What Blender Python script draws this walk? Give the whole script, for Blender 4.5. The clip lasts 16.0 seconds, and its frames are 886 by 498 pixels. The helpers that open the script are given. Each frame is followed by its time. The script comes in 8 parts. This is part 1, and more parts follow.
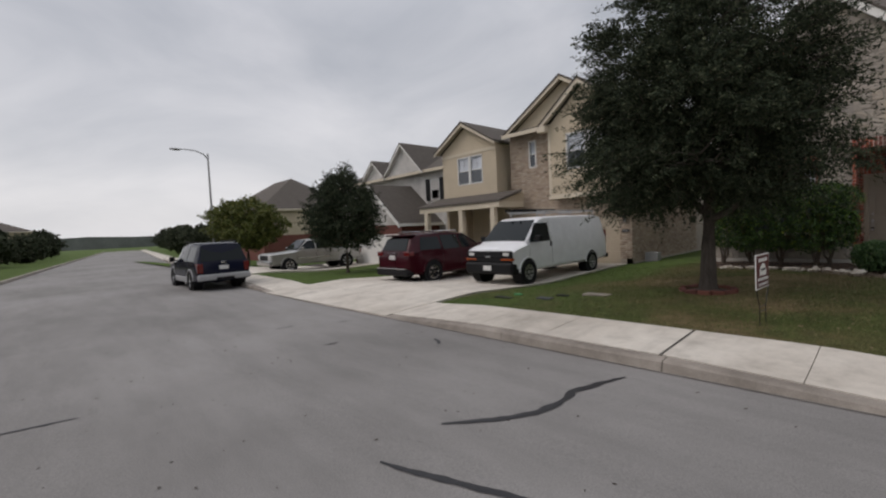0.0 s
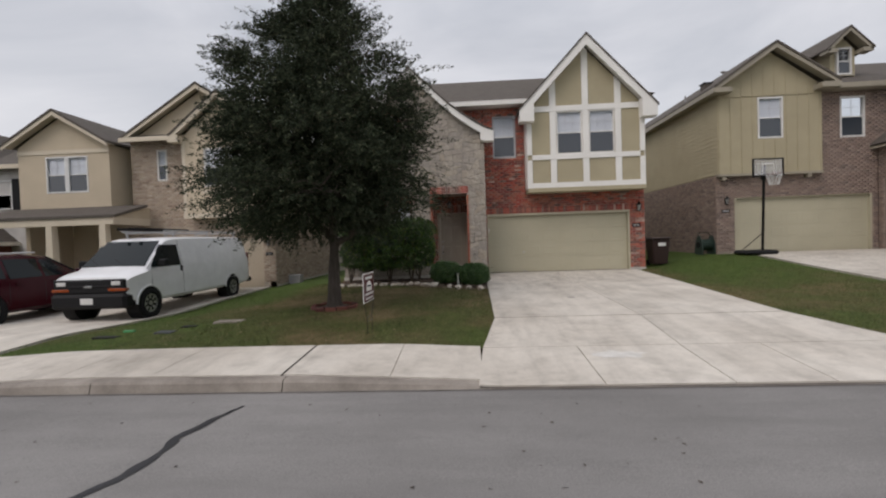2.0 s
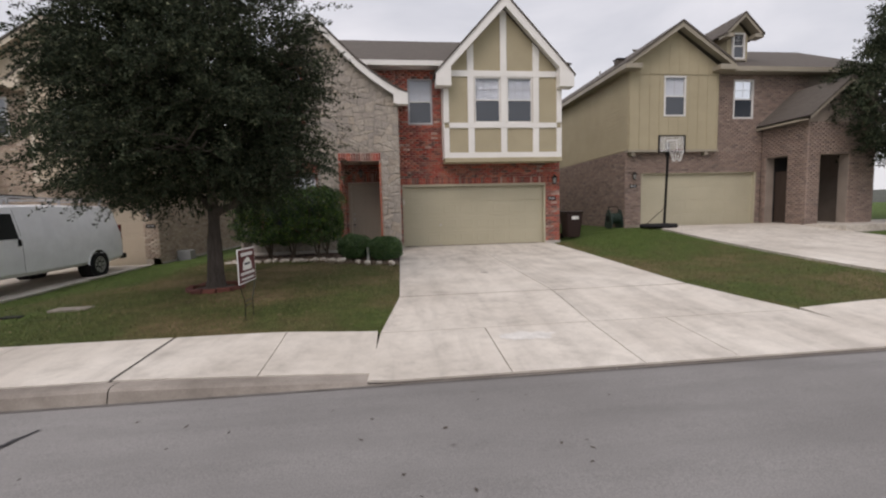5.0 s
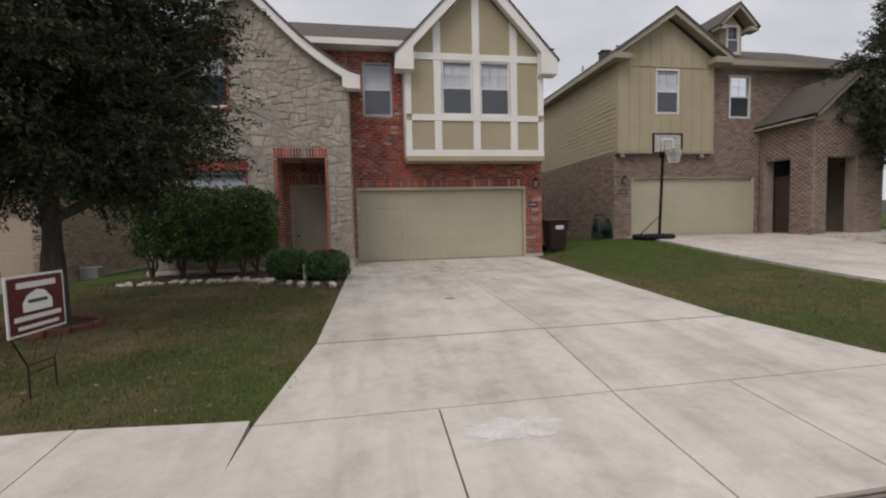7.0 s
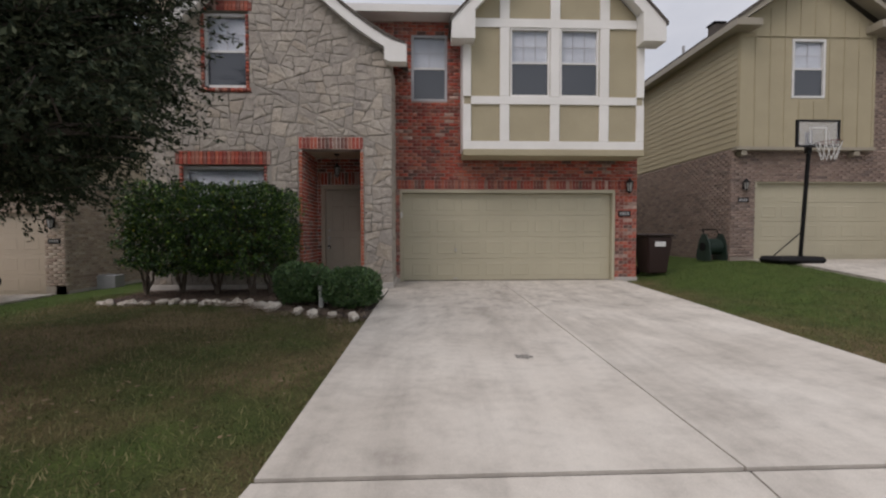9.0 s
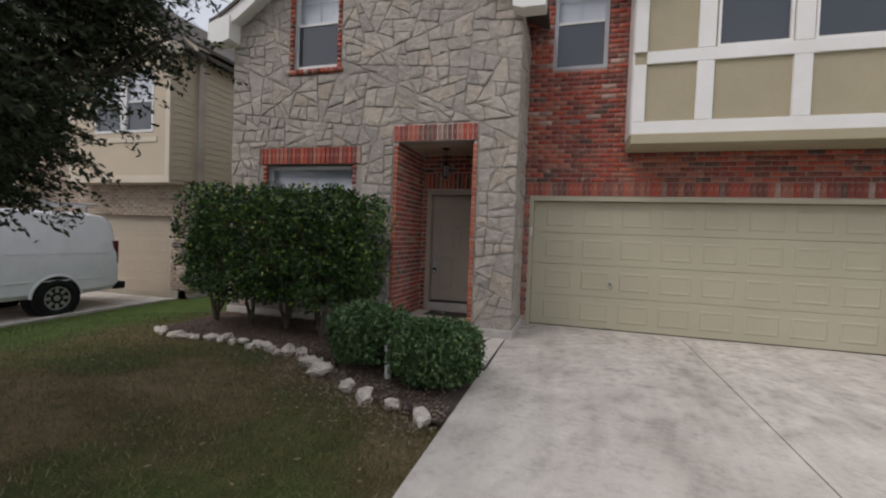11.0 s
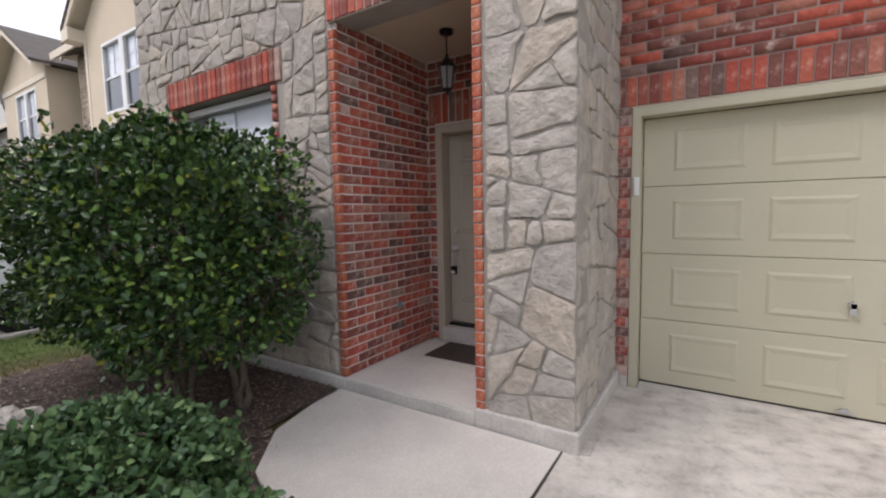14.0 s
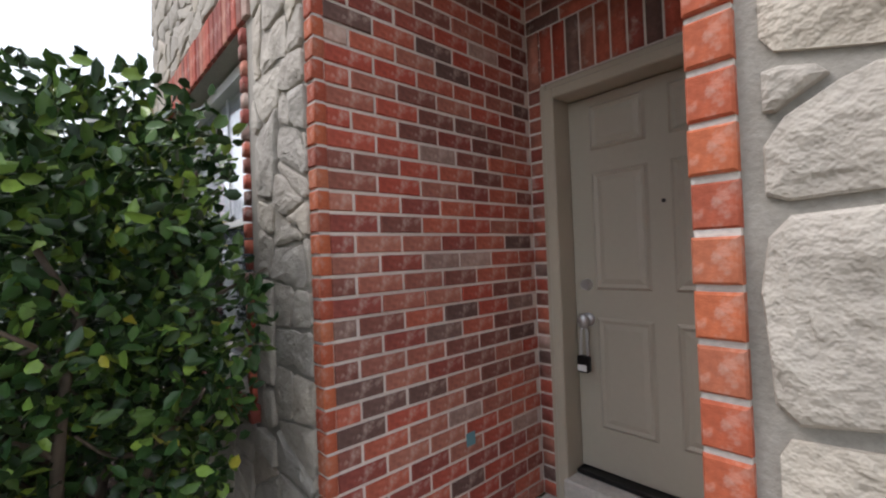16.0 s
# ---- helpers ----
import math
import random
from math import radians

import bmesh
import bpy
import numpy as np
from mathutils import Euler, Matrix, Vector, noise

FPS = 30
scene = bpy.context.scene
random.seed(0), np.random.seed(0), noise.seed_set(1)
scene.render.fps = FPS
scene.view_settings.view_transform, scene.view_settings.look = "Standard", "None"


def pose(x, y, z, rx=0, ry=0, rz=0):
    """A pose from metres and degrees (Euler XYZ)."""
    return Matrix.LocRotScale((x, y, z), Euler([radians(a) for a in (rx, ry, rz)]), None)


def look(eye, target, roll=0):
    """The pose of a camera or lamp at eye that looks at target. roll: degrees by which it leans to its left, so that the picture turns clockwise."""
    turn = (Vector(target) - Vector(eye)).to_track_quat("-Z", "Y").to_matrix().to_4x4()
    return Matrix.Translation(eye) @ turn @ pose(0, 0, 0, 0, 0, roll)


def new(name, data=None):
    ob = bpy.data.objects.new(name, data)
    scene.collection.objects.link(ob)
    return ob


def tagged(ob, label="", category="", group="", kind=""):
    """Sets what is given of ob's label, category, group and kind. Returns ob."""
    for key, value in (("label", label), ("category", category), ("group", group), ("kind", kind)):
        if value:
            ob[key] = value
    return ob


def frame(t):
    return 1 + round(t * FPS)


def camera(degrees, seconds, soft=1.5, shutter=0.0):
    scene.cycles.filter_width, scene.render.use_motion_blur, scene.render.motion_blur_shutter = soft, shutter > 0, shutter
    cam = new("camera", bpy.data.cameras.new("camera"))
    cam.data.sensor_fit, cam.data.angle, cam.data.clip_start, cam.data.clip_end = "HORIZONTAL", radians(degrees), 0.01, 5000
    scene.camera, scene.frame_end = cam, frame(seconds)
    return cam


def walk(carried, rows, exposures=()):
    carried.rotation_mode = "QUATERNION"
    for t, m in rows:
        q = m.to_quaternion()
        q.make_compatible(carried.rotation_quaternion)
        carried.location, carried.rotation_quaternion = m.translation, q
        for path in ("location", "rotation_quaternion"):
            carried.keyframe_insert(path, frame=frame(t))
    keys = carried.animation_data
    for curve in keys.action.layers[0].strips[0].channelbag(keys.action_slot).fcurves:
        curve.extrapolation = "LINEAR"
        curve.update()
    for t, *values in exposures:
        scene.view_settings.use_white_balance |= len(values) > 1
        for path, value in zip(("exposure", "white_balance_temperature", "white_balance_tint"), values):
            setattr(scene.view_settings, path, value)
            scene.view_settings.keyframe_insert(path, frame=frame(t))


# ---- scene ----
cam = camera(91.6, 16.0, soft=2.2)
PATH = [
    (0, (-3.635, -16.227, 1.369), (-5.099, -14.867, 1.28), -2.8),
    (0.5, (-3.577, -16.168, 1.35), (-4.708, -14.521, 1.266), -1.8),
    (1, (-3.482, -16.056, 1.307), (-4.213, -14.197, 1.214), -1.2),
    (1.5, (-3.381, -16.011, 1.325), (-3.757, -14.048, 1.255), -1.1),
    (2, (-3.318, -15.981, 1.332), (-3.432, -13.985, 1.287), -1.9),
    (2.5, (-3.293, -15.975, 1.34), (-3.334, -13.976, 1.305), -2.2),
    (3, (-3.259, -15.978, 1.348), (-3.304, -13.979, 1.318), -2.5),
    (3.5, (-3.219, -15.968, 1.344), (-3.272, -13.969, 1.295), -2.9),
    (4, (-3.15, -15.848, 1.303), (-3.168, -13.851, 1.199), -2.5),
    (4.5, (-3.056, -15.535, 1.281), (-2.914, -13.548, 1.1), -1.5),
    (7, (-2.239, -12.781, 1.147), (-1.903, -10.814, 1.022), -1.4),
    (7.5, (-2.104, -12.135, 1.14), (-1.722, -10.177, 0.991), -1.2),
    (8, (-2.026, -11.513, 1.124), (-1.689, -9.546, 0.983), -0.4),
    (8.5, (-1.989, -10.829, 1.12), (-1.731, -8.848, 1.017), 2.1),
    (9, (-1.949, -10.167, 1.117), (-1.87, -8.17, 1.052), -0.1),
    (11.5, (-1.807, -6.683, 1.519), (-2.48, -4.801, 1.448), 2.0),
    (12, (-1.755, -6.051, 1.538), (-2.521, -4.206, 1.443), 0.2),
    (12.5, (-1.762, -5.429, 1.525), (-2.616, -3.629, 1.355), -0.2),
    (13, (-1.813, -4.833, 1.462), (-2.715, -3.06, 1.257), -0.7),
    (13.5, (-1.9, -4.18, 1.422), (-2.859, -2.443, 1.166), -0.0),
    (14, (-1.982, -3.589, 1.428), (-3.057, -1.911, 1.255), -1.1),
    (14.5, (-2.156, -3.043, 1.424), (-3.298, -1.412, 1.241), 1.6),
    (15, (-2.475, -2.615, 1.331), (-3.729, -1.064, 1.183), 1.1),
    (15.5, (-2.764, -2.196, 1.38), (-4.158, -0.762, 1.373), -0.8),
    (16, (-3.078, -1.854, 1.409), (-4.56, -0.512, 1.439), -2.2),
]
EXPOSURE = [(0.0, -0.28, 6650, 18), (1.0, -0.24, 6650, 18), (1.5, -0.16, 6650, 18), (3.5, 0.1, 6700, 19), (4.7, 0.1, 6750, 21), (7.5, -0.16, 6700, 20), (9.0, -0.13, 6600, 20), (11.3, 0.1, 6450, 19), (12.5, 0.46, 6400, 21), (14.0, 0.9, 6350, 21), (14.5, 0.98, 6350, 21), (15.2, 1.02, 6350, 20), (16.0, 1.24, 6300, 16)]
walk(cam, [(t, look(eye, target, roll)) for t, eye, target, roll in PATH], EXPOSURE)

# ---- world and sun: a bright overcast afternoon ----
world = bpy.data.worlds.new("overcast_sky")
world.use_nodes = True
scene.world = world
wn, wl = world.node_tree.nodes, world.node_tree.links
wn.clear()
w_out = wn.new("ShaderNodeOutputWorld")
w_bg = wn.new("ShaderNodeBackground")
w_sky = wn.new("ShaderNodeTexSky")
w_sky.sky_type, w_sky.sun_disc = "NISHITA", False
w_sky.sun_elevation, w_sky.sun_rotation = radians(49), radians(220)
w_sky.dust_density, w_sky.air_density = 4.0, 1.0
w_co = wn.new("ShaderNodeTexCoord")
w_map = wn.new("ShaderNodeMapping")
w_map.inputs["Scale"].default_value = (1.3, 1.3, 3.0)
w_no = wn.new("ShaderNodeTexNoise")
w_no.inputs["Scale"].default_value, w_no.inputs["Detail"].default_value, w_no.inputs["Roughness"].default_value = 1.6, 7, 0.52
w_no.inputs["Distortion"].default_value = 0.5
w_ramp = wn.new("ShaderNodeValToRGB")
w_ramp.color_ramp.elements[0].position, w_ramp.color_ramp.elements[0].color = 0.33, (5.35, 5.95, 6.4, 1)
w_ramp.color_ramp.elements[1].position, w_ramp.color_ramp.elements[1].color = 0.66, (7.6, 8.15, 8.45, 1)
w_mix = wn.new("ShaderNodeMix")
w_mix.data_type = "RGBA"
w_mix.inputs["Factor"].default_value = 0.9
wl.new(w_co.outputs["Generated"], w_map.inputs["Vector"])
wl.new(w_map.outputs["Vector"], w_no.inputs["Vector"])
wl.new(w_no.outputs["Fac"], w_ramp.inputs["Fac"])
wl.new(w_sky.outputs["Color"], w_mix.inputs["A"])
wl.new(w_ramp.outputs["Color"], w_mix.inputs["B"])
w_sep = wn.new("ShaderNodeSeparateXYZ")
wl.new(w_co.outputs["Generated"], w_sep.inputs["Vector"])
w_hor = wn.new("ShaderNodeValToRGB")
w_hor.color_ramp.elements[0].position, w_hor.color_ramp.elements[0].color = 0.0, (1.3, 1.27, 1.22, 1)
w_hor.color_ramp.elements[1].position, w_hor.color_ramp.elements[1].color = 0.4, (1, 1, 1, 1)
w_zen = w_hor.color_ramp.elements.new(1.0)
w_zen.color = (1.5, 1.5, 1.5, 1)
wl.new(w_sep.outputs["Z"], w_hor.inputs["Fac"])
w_mul = wn.new("ShaderNodeMix")
w_mul.data_type, w_mul.blend_type = "RGBA", "MULTIPLY"
w_mul.inputs["Factor"].default_value = 1.0
wl.new(w_mix.outputs["Result"], w_mul.inputs["A"])
wl.new(w_hor.outputs["Color"], w_mul.inputs["B"])
wl.new(w_mul.outputs["Result"], w_bg.inputs["Color"])
w_bg.inputs["Strength"].default_value = 0.1
wl.new(w_bg.outputs["Background"], w_out.inputs["Surface"])

sun_data = bpy.data.lights.new("sun", "SUN")
sun_data.energy, sun_data.angle, sun_data.color = 1.2, radians(30), (1.0, 0.96, 0.9)
sun = new("sun", sun_data)
sun.matrix_world = look((-15, -18, 27), (0, 0, 0))

# ---- materials ----
def nodes_of(name, rough=0.8, metal=0.0, spec=0.5):
    m = bpy.data.materials.new(name)
    m.use_nodes = True
    nt = m.node_tree
    b = nt.nodes["Principled BSDF"]
    b.inputs["Roughness"].default_value, b.inputs["Metallic"].default_value = rough, metal
    b.inputs["Specular IOR Level"].default_value = spec
    return m, nt, b


def noise_tex(nt, scale, detail=4, rough=0.55, stretch=None):
    co = nt.nodes.new("ShaderNodeTexCoord")
    n = nt.nodes.new("ShaderNodeTexNoise")
    n.inputs["Scale"].default_value, n.inputs["Detail"].default_value, n.inputs["Roughness"].default_value = scale, detail, rough
    if stretch:
        mp = nt.nodes.new("ShaderNodeMapping")
        mp.inputs["Scale"].default_value = stretch
        nt.links.new(co.outputs["Object"], mp.inputs["Vector"])
        nt.links.new(mp.outputs["Vector"], n.inputs["Vector"])
    else:
        nt.links.new(co.outputs["Object"], n.inputs["Vector"])
    return n.outputs["Fac"]


def ramp_of(nt, fac, stops):
    r = nt.nodes.new("ShaderNodeValToRGB")
    els = r.color_ramp.elements
    while len(els) < len(stops):
        els.new(0.5)
    for e, (p, c) in zip(els, stops):
        e.position, e.color = p, (*c, 1)
    nt.links.new(fac, r.inputs["Fac"])
    return r.outputs["Color"]


def mixed(nt, fac, a, b, mode="MIX"):
    m = nt.nodes.new("ShaderNodeMix")
    m.data_type, m.blend_type = "RGBA", mode
    for key, v in (("Factor", fac), ("A", a), ("B", b)):
        if isinstance(v, (int, float)):
            m.inputs[key].default_value = v
        elif isinstance(v, tuple):
            m.inputs[key].default_value = (*v, 1)
        else:
            nt.links.new(v, m.inputs[key])
    return m.outputs["Result"]


def bumped(nt, b, height, strength=0.3, dist=0.01):
    k = nt.nodes.new("ShaderNodeBump")
    k.inputs["Strength"].default_value, k.inputs["Distance"].default_value = strength, dist
    nt.links.new(height, k.inputs["Height"])
    nt.links.new(k.outputs["Normal"], b.inputs["Normal"])


def surface(name, base, dark=None, rough=0.8, metal=0.0, coarse=1.2, fine=40.0, var=0.35, bump=0.25, dist=0.006, spec=0.4, stretch=None):
    """A weathered surface: broad stains and a fine grain over one base colour."""
    m, nt, b = nodes_of(name, rough, metal, spec)
    dark = dark or tuple(c * 0.72 for c in base)
    broad = noise_tex(nt, coarse, 5, 0.6, stretch)
    grain = noise_tex(nt, fine, 3, 0.6)
    col = ramp_of(nt, broad, [(0.5 - var / 2, dark), (0.5 + var / 2, base)])
    g = ramp_of(nt, grain, [(0.25, (0.8, 0.8, 0.8)), (0.75, (1.12, 1.12, 1.12))])
    nt.links.new(mixed(nt, 0.8 if bump > 0.1 else 0.12, col, g, "MULTIPLY"), b.inputs["Base Color"])
    bumped(nt, b, grain, bump if bump > 0.1 else 0.02, dist)
    return m


def pieces(name, stops, rough=0.85, fine=60.0, bump=0.4, dist=0.006, blot=6.0, blot_amount=0.35, lime=0.0, spec=0.3):
    """Colour picked piece by piece, for single pieces and for joined ones alike."""
    m, nt, b = nodes_of(name, rough, 0, spec)
    oi, ge = nt.nodes.new("ShaderNodeObjectInfo"), nt.nodes.new("ShaderNodeNewGeometry")
    add, fr = nt.nodes.new("ShaderNodeMath"), nt.nodes.new("ShaderNodeMath")
    add.operation, fr.operation = "ADD", "FRACT"
    nt.links.new(oi.outputs["Random"], add.inputs[0])
    nt.links.new(ge.outputs["Random Per Island"], add.inputs[1])
    nt.links.new(add.outputs[0], fr.inputs[0])
    col = ramp_of(nt, fr.outputs[0], stops)
    grain = noise_tex(nt, fine, 4, 0.65)
    bl = noise_tex(nt, blot, 4, 0.6)
    g = ramp_of(nt, grain, [(0.25, (0.75, 0.75, 0.75)), (0.75, (1.2, 1.2, 1.2))])
    g2 = ramp_of(nt, bl, [(0.35, (0.7, 0.7, 0.72)), (0.65, (1.1, 1.1, 1.1))])
    col = mixed(nt, 0.8, col, g, "MULTIPLY")
    col = mixed(nt, blot_amount, col, g2, "MULTIPLY")
    if lime:
        # pale mortar smears left on the faces
        sm = ramp_of(nt, noise_tex(nt, 9.0, 6, 0.7), [(0.56, (0, 0, 0)), (0.7, (lime, lime, lime))])
        col = mixed(nt, sm, col, (0.5, 0.4, 0.35))
    nt.links.new(col, b.inputs["Base Color"])
    bumped(nt, b, grain, bump, dist)
    return m


def plain(name, base, rough=0.5, metal=0.0, spec=0.5, coat=0.0):
    m, nt, b = nodes_of(name, rough, metal, spec)
    f = noise_tex(nt, 3.0, 4, 0.6)
    nt.links.new(ramp_of(nt, f, [(0.3, tuple(c * 0.88 for c in base)), (0.7, base)]), b.inputs["Base Color"])
    b.inputs["Coat Weight"].default_value, b.inputs["Coat Roughness"].default_value = coat, 0.08
    return m


def glass_pane(name, tint=(0.045, 0.054, 0.066), rough=0.04, spec=0.8):
    m, nt, b = nodes_of(name, rough, 0, spec)
    b.inputs["Base Color"].default_value = (*tint, 1)
    b.inputs["IOR"].default_value = 1.5
    return m


def ranged(nt, value, a, b_, c, d):
    k = nt.nodes.new("ShaderNodeMapRange")
    for key, v in (("From Min", a), ("From Max", b_), ("To Min", c), ("To Max", d)):
        k.inputs[key].default_value = v
    nt.links.new(value, k.inputs["Value"])
    return k.outputs[0]


def sums(nt, op, a, b_):
    k = nt.nodes.new("ShaderNodeMath")
    k.operation = op
    for i, v in enumerate((a, b_)):
        if isinstance(v, (int, float)):
            k.inputs[i].default_value = v
        else:
            nt.links.new(v, k.inputs[i])
    return k.outputs[0]


def greener(nt, fac):
    """Watered turf towards the houses, away from the middle lawn, which is drier; tree shade is put in at the street
    end.
    """
    sep = nt.nodes.new("ShaderNodeSeparateXYZ")
    nt.links.new(nt.nodes.new("ShaderNodeTexCoord").outputs["Object"], sep.inputs[0])
    side = ranged(nt, sums(nt, "ABSOLUTE", sums(nt, "ADD", sep.outputs["X"], 2.7), 0.0), 4.6, 6.6, 0.0, 1.0)
    back = ranged(nt, sep.outputs["Y"], -7.0, -0.5, 0.0, 0.36)
    strip = ranged(nt, sep.outputs["X"], -8.2, -10.0, 0.0, 0.12)
    # straw towards the bed; darker green at the street end is painted tree shade
    dry = ranged(nt, sep.outputs["Y"], -9.0, -2.5, -0.05, 0.04)
    far = ranged(nt, sums(nt, "ABSOLUTE", sep.outputs["X"], 0.0), 16.0, 19.0, 0.0, 0.2)
    return sums(nt, "SUBTRACT", sums(nt, "SUBTRACT", sums(nt, "SUBTRACT", sums(nt, "ADD", fac, dry), sums(nt, "MULTIPLY", side, back)), far), strip)


M = {}
# road: pale worn chip seal
m, nt, b = nodes_of("asphalt", 0.88, 0, 0.3)
f1, f2, f3 = noise_tex(nt, 0.22, 6, 0.6), noise_tex(nt, 90, 3, 0.7), noise_tex(nt, 1.7, 5, 0.6, (0.35, 1.6, 1))
c = ramp_of(nt, f1, [(0.35, (0.185, 0.178, 0.17)), (0.65, (0.25, 0.241, 0.232))])
c = mixed(nt, 0.7, c, ramp_of(nt, f2, [(0.3, (0.62, 0.62, 0.62)), (0.5, (1, 1, 1)), (0.72, (1.35, 1.34, 1.32))]), "MULTIPLY")
c = mixed(nt, 0.5, c, ramp_of(nt, f3, [(0.35, (0.82, 0.82, 0.82)), (0.6, (1.08, 1.08, 1.08))]), "MULTIPLY")
nt.links.new(c, b.inputs["Base Color"])
bumped(nt, b, f2, 0.5, 0.006)
M["asphalt"] = m
M["tar"] = surface("tar_seal", (0.03, 0.03, 0.033), rough=0.55, fine=30, bump=0.4)
# concrete
m, nt, b = nodes_of("concrete", 0.85, 0, 0.35)
f1, f2, f3 = noise_tex(nt, 0.55, 7, 0.62), noise_tex(nt, 120, 3, 0.6), noise_tex(nt, 2.3, 6, 0.65)
c = ramp_of(nt, f1, [(0.3, (0.46, 0.42, 0.365)), (0.5, (0.57, 0.527, 0.465)), (0.7, (0.64, 0.6, 0.535))])
c = mixed(nt, 0.65, c, ramp_of(nt, f3, [(0.3, (0.68, 0.67, 0.66)), (0.5, (0.98, 0.98, 0.975)), (0.75, (1.12, 1.12, 1.115))]), "MULTIPLY")
c = mixed(nt, 0.5, c, ramp_of(nt, f2, [(0.3, (0.82, 0.82, 0.82)), (0.7, (1.12, 1.12, 1.12))]), "MULTIPLY")
f4 = noise_tex(nt, 1.6, 5, 0.6, (1.6, 0.16, 1))
c = mixed(nt, 0.6, c, ramp_of(nt, f4, [(0.34, (0.76, 0.755, 0.75)), (0.5, (1, 1, 1)), (0.68, (1.08, 1.08, 1.075))]), "MULTIPLY")
f5 = noise_tex(nt, 9, 6, 0.7)
sep = nt.nodes.new("ShaderNodeSeparateXYZ")
nt.links.new(nt.nodes.new("ShaderNodeTexCoord").outputs["Object"], sep.inputs[0])
# the old pour towards the garage is etched and pitted
etched = ranged(nt, sep.outputs["Y"], -6.0, -2.5, 0.22, 0.72)
c = mixed(nt, etched, c, ramp_of(nt, f5, [(0.3, (0.48, 0.47, 0.46)), (0.46, (0.88, 0.88, 0.875)), (0.56, (1, 1, 1)), (0.72, (1.14, 1.14, 1.14))]), "MULTIPLY")
nt.links.new(c, b.inputs["Base Color"])
bumped(nt, b, f2, 0.3, 0.004)
M["concrete"] = m
M["smooth_concrete"] = surface("trowelled_concrete", (0.62, 0.575, 0.51), (0.52, 0.48, 0.425), coarse=2.2, fine=90, bump=0.15)
M["kerb"] = surface("kerb_concrete", (0.33, 0.295, 0.255), (0.19, 0.165, 0.14), coarse=1.6, var=0.3, fine=60)
M["gutter"] = surface("gutter_dirt", (0.09, 0.08, 0.07), (0.14, 0.13, 0.12), rough=0.95, coarse=3)
M["joint"] = surface("joint_filler", (0.06, 0.052, 0.045), rough=0.95)
M["foundation"] = surface("foundation_concrete", (0.55, 0.52, 0.47), (0.41, 0.39, 0.355), coarse=2.5)
M["mortar_red"] = surface("pale_mortar", (0.76, 0.68, 0.61), rough=0.95, fine=120)
M["mortar_stone"] = surface("stone_mortar", (0.36, 0.332, 0.292), rough=0.95, fine=90, bump=0.5)
M["mortar_front"] = surface("reddish_mortar", (0.4, 0.3, 0.26), rough=0.95, fine=120)
M["mortar_jamb"] = surface("jamb_mortar", (0.68, 0.63, 0.58), rough=0.95, fine=120)
M["brick_red"] = pieces("red_brick", [(0.0, (0.4, 0.078, 0.05)), (0.16, (0.44, 0.1, 0.064)), (0.18, (0.25, 0.066, 0.05)), (0.34, (0.29, 0.075, 0.057)), (0.36, (0.47, 0.13, 0.078)), (0.52, (0.42, 0.11, 0.07)), (0.54, (0.19, 0.073, 0.056)), (0.7, (0.25, 0.095, 0.072)), (0.72, (0.42, 0.17, 0.118)), (0.86, (0.35, 0.12, 0.083)), (0.88, (0.13, 0.075, 0.063)), (0.93, (0.16, 0.092, 0.076)), (1.0, (0.56, 0.39, 0.32))], blot=16.0, blot_amount=0.75, lime=0.8)
M["brick_orange"] = pieces("orange_brick", [(0.0, (0.36, 0.085, 0.04)), (0.3, (0.42, 0.115, 0.05)), (0.6, (0.3, 0.065, 0.035)), (0.85, (0.4, 0.13, 0.065)), (1.0, (0.24, 0.06, 0.04))], blot=14.0, blot_amount=0.6, lime=0.5)
M["stone"] = pieces("limestone", [(0.0, (0.38, 0.34, 0.292)), (0.35, (0.435, 0.392, 0.335)), (0.6, (0.36, 0.328, 0.288)), (0.85, (0.46, 0.408, 0.34)), (1.0, (0.4, 0.345, 0.28))], fine=14, bump=0.9, dist=0.03, blot=2.2, blot_amount=0.5)
M["brick_tan"] = pieces("tan_brick", [(0.0, (0.42, 0.33, 0.25)), (0.3, (0.5, 0.41, 0.32)), (0.55, (0.36, 0.28, 0.22)), (0.8, (0.55, 0.47, 0.38)), (1.0, (0.3, 0.22, 0.17))])
M["brick_brown"] = pieces("brown_brick", [(0.0, (0.26, 0.193, 0.16)), (0.3, (0.32, 0.24, 0.198)), (0.55, (0.21, 0.158, 0.135)), (0.8, (0.35, 0.27, 0.225)), (1.0, (0.17, 0.132, 0.118))])
M["mortar_brown"] = surface("brown_mortar", (0.34, 0.285, 0.24), rough=0.95, fine=120)
M["mortar_tan"] = surface("tan_mortar", (0.5, 0.44, 0.37), rough=0.95, fine=120)
M["stucco_olive"] = surface("olive_tan_stucco", (0.42, 0.37, 0.25), (0.375, 0.33, 0.222), rough=0.85, fine=150, bump=0.2)
M["stucco_tan"] = surface("tan_stucco", (0.55, 0.465, 0.345), (0.5, 0.425, 0.315), rough=0.85, fine=150, bump=0.2)
M["stucco_white"] = surface("white_siding", (0.62, 0.6, 0.57), rough=0.8)
M["trim_white"] = surface("white_trim_paint", (0.81, 0.8, 0.765), (0.73, 0.72, 0.68), rough=0.55, bump=0.08)
M["trim_tan"] = surface("tan_trim_paint", (0.62, 0.55, 0.435), (0.57, 0.5, 0.39), rough=0.6, bump=0.08)
M["garage_paint"] = surface("cream_door_paint", (0.455, 0.425, 0.312), (0.415, 0.387, 0.283), rough=0.5, bump=0.06, coarse=0.8)
M["garage_tan"] = surface("tan_door_paint", (0.5, 0.43, 0.33), (0.46, 0.39, 0.3), rough=0.5, bump=0.06)
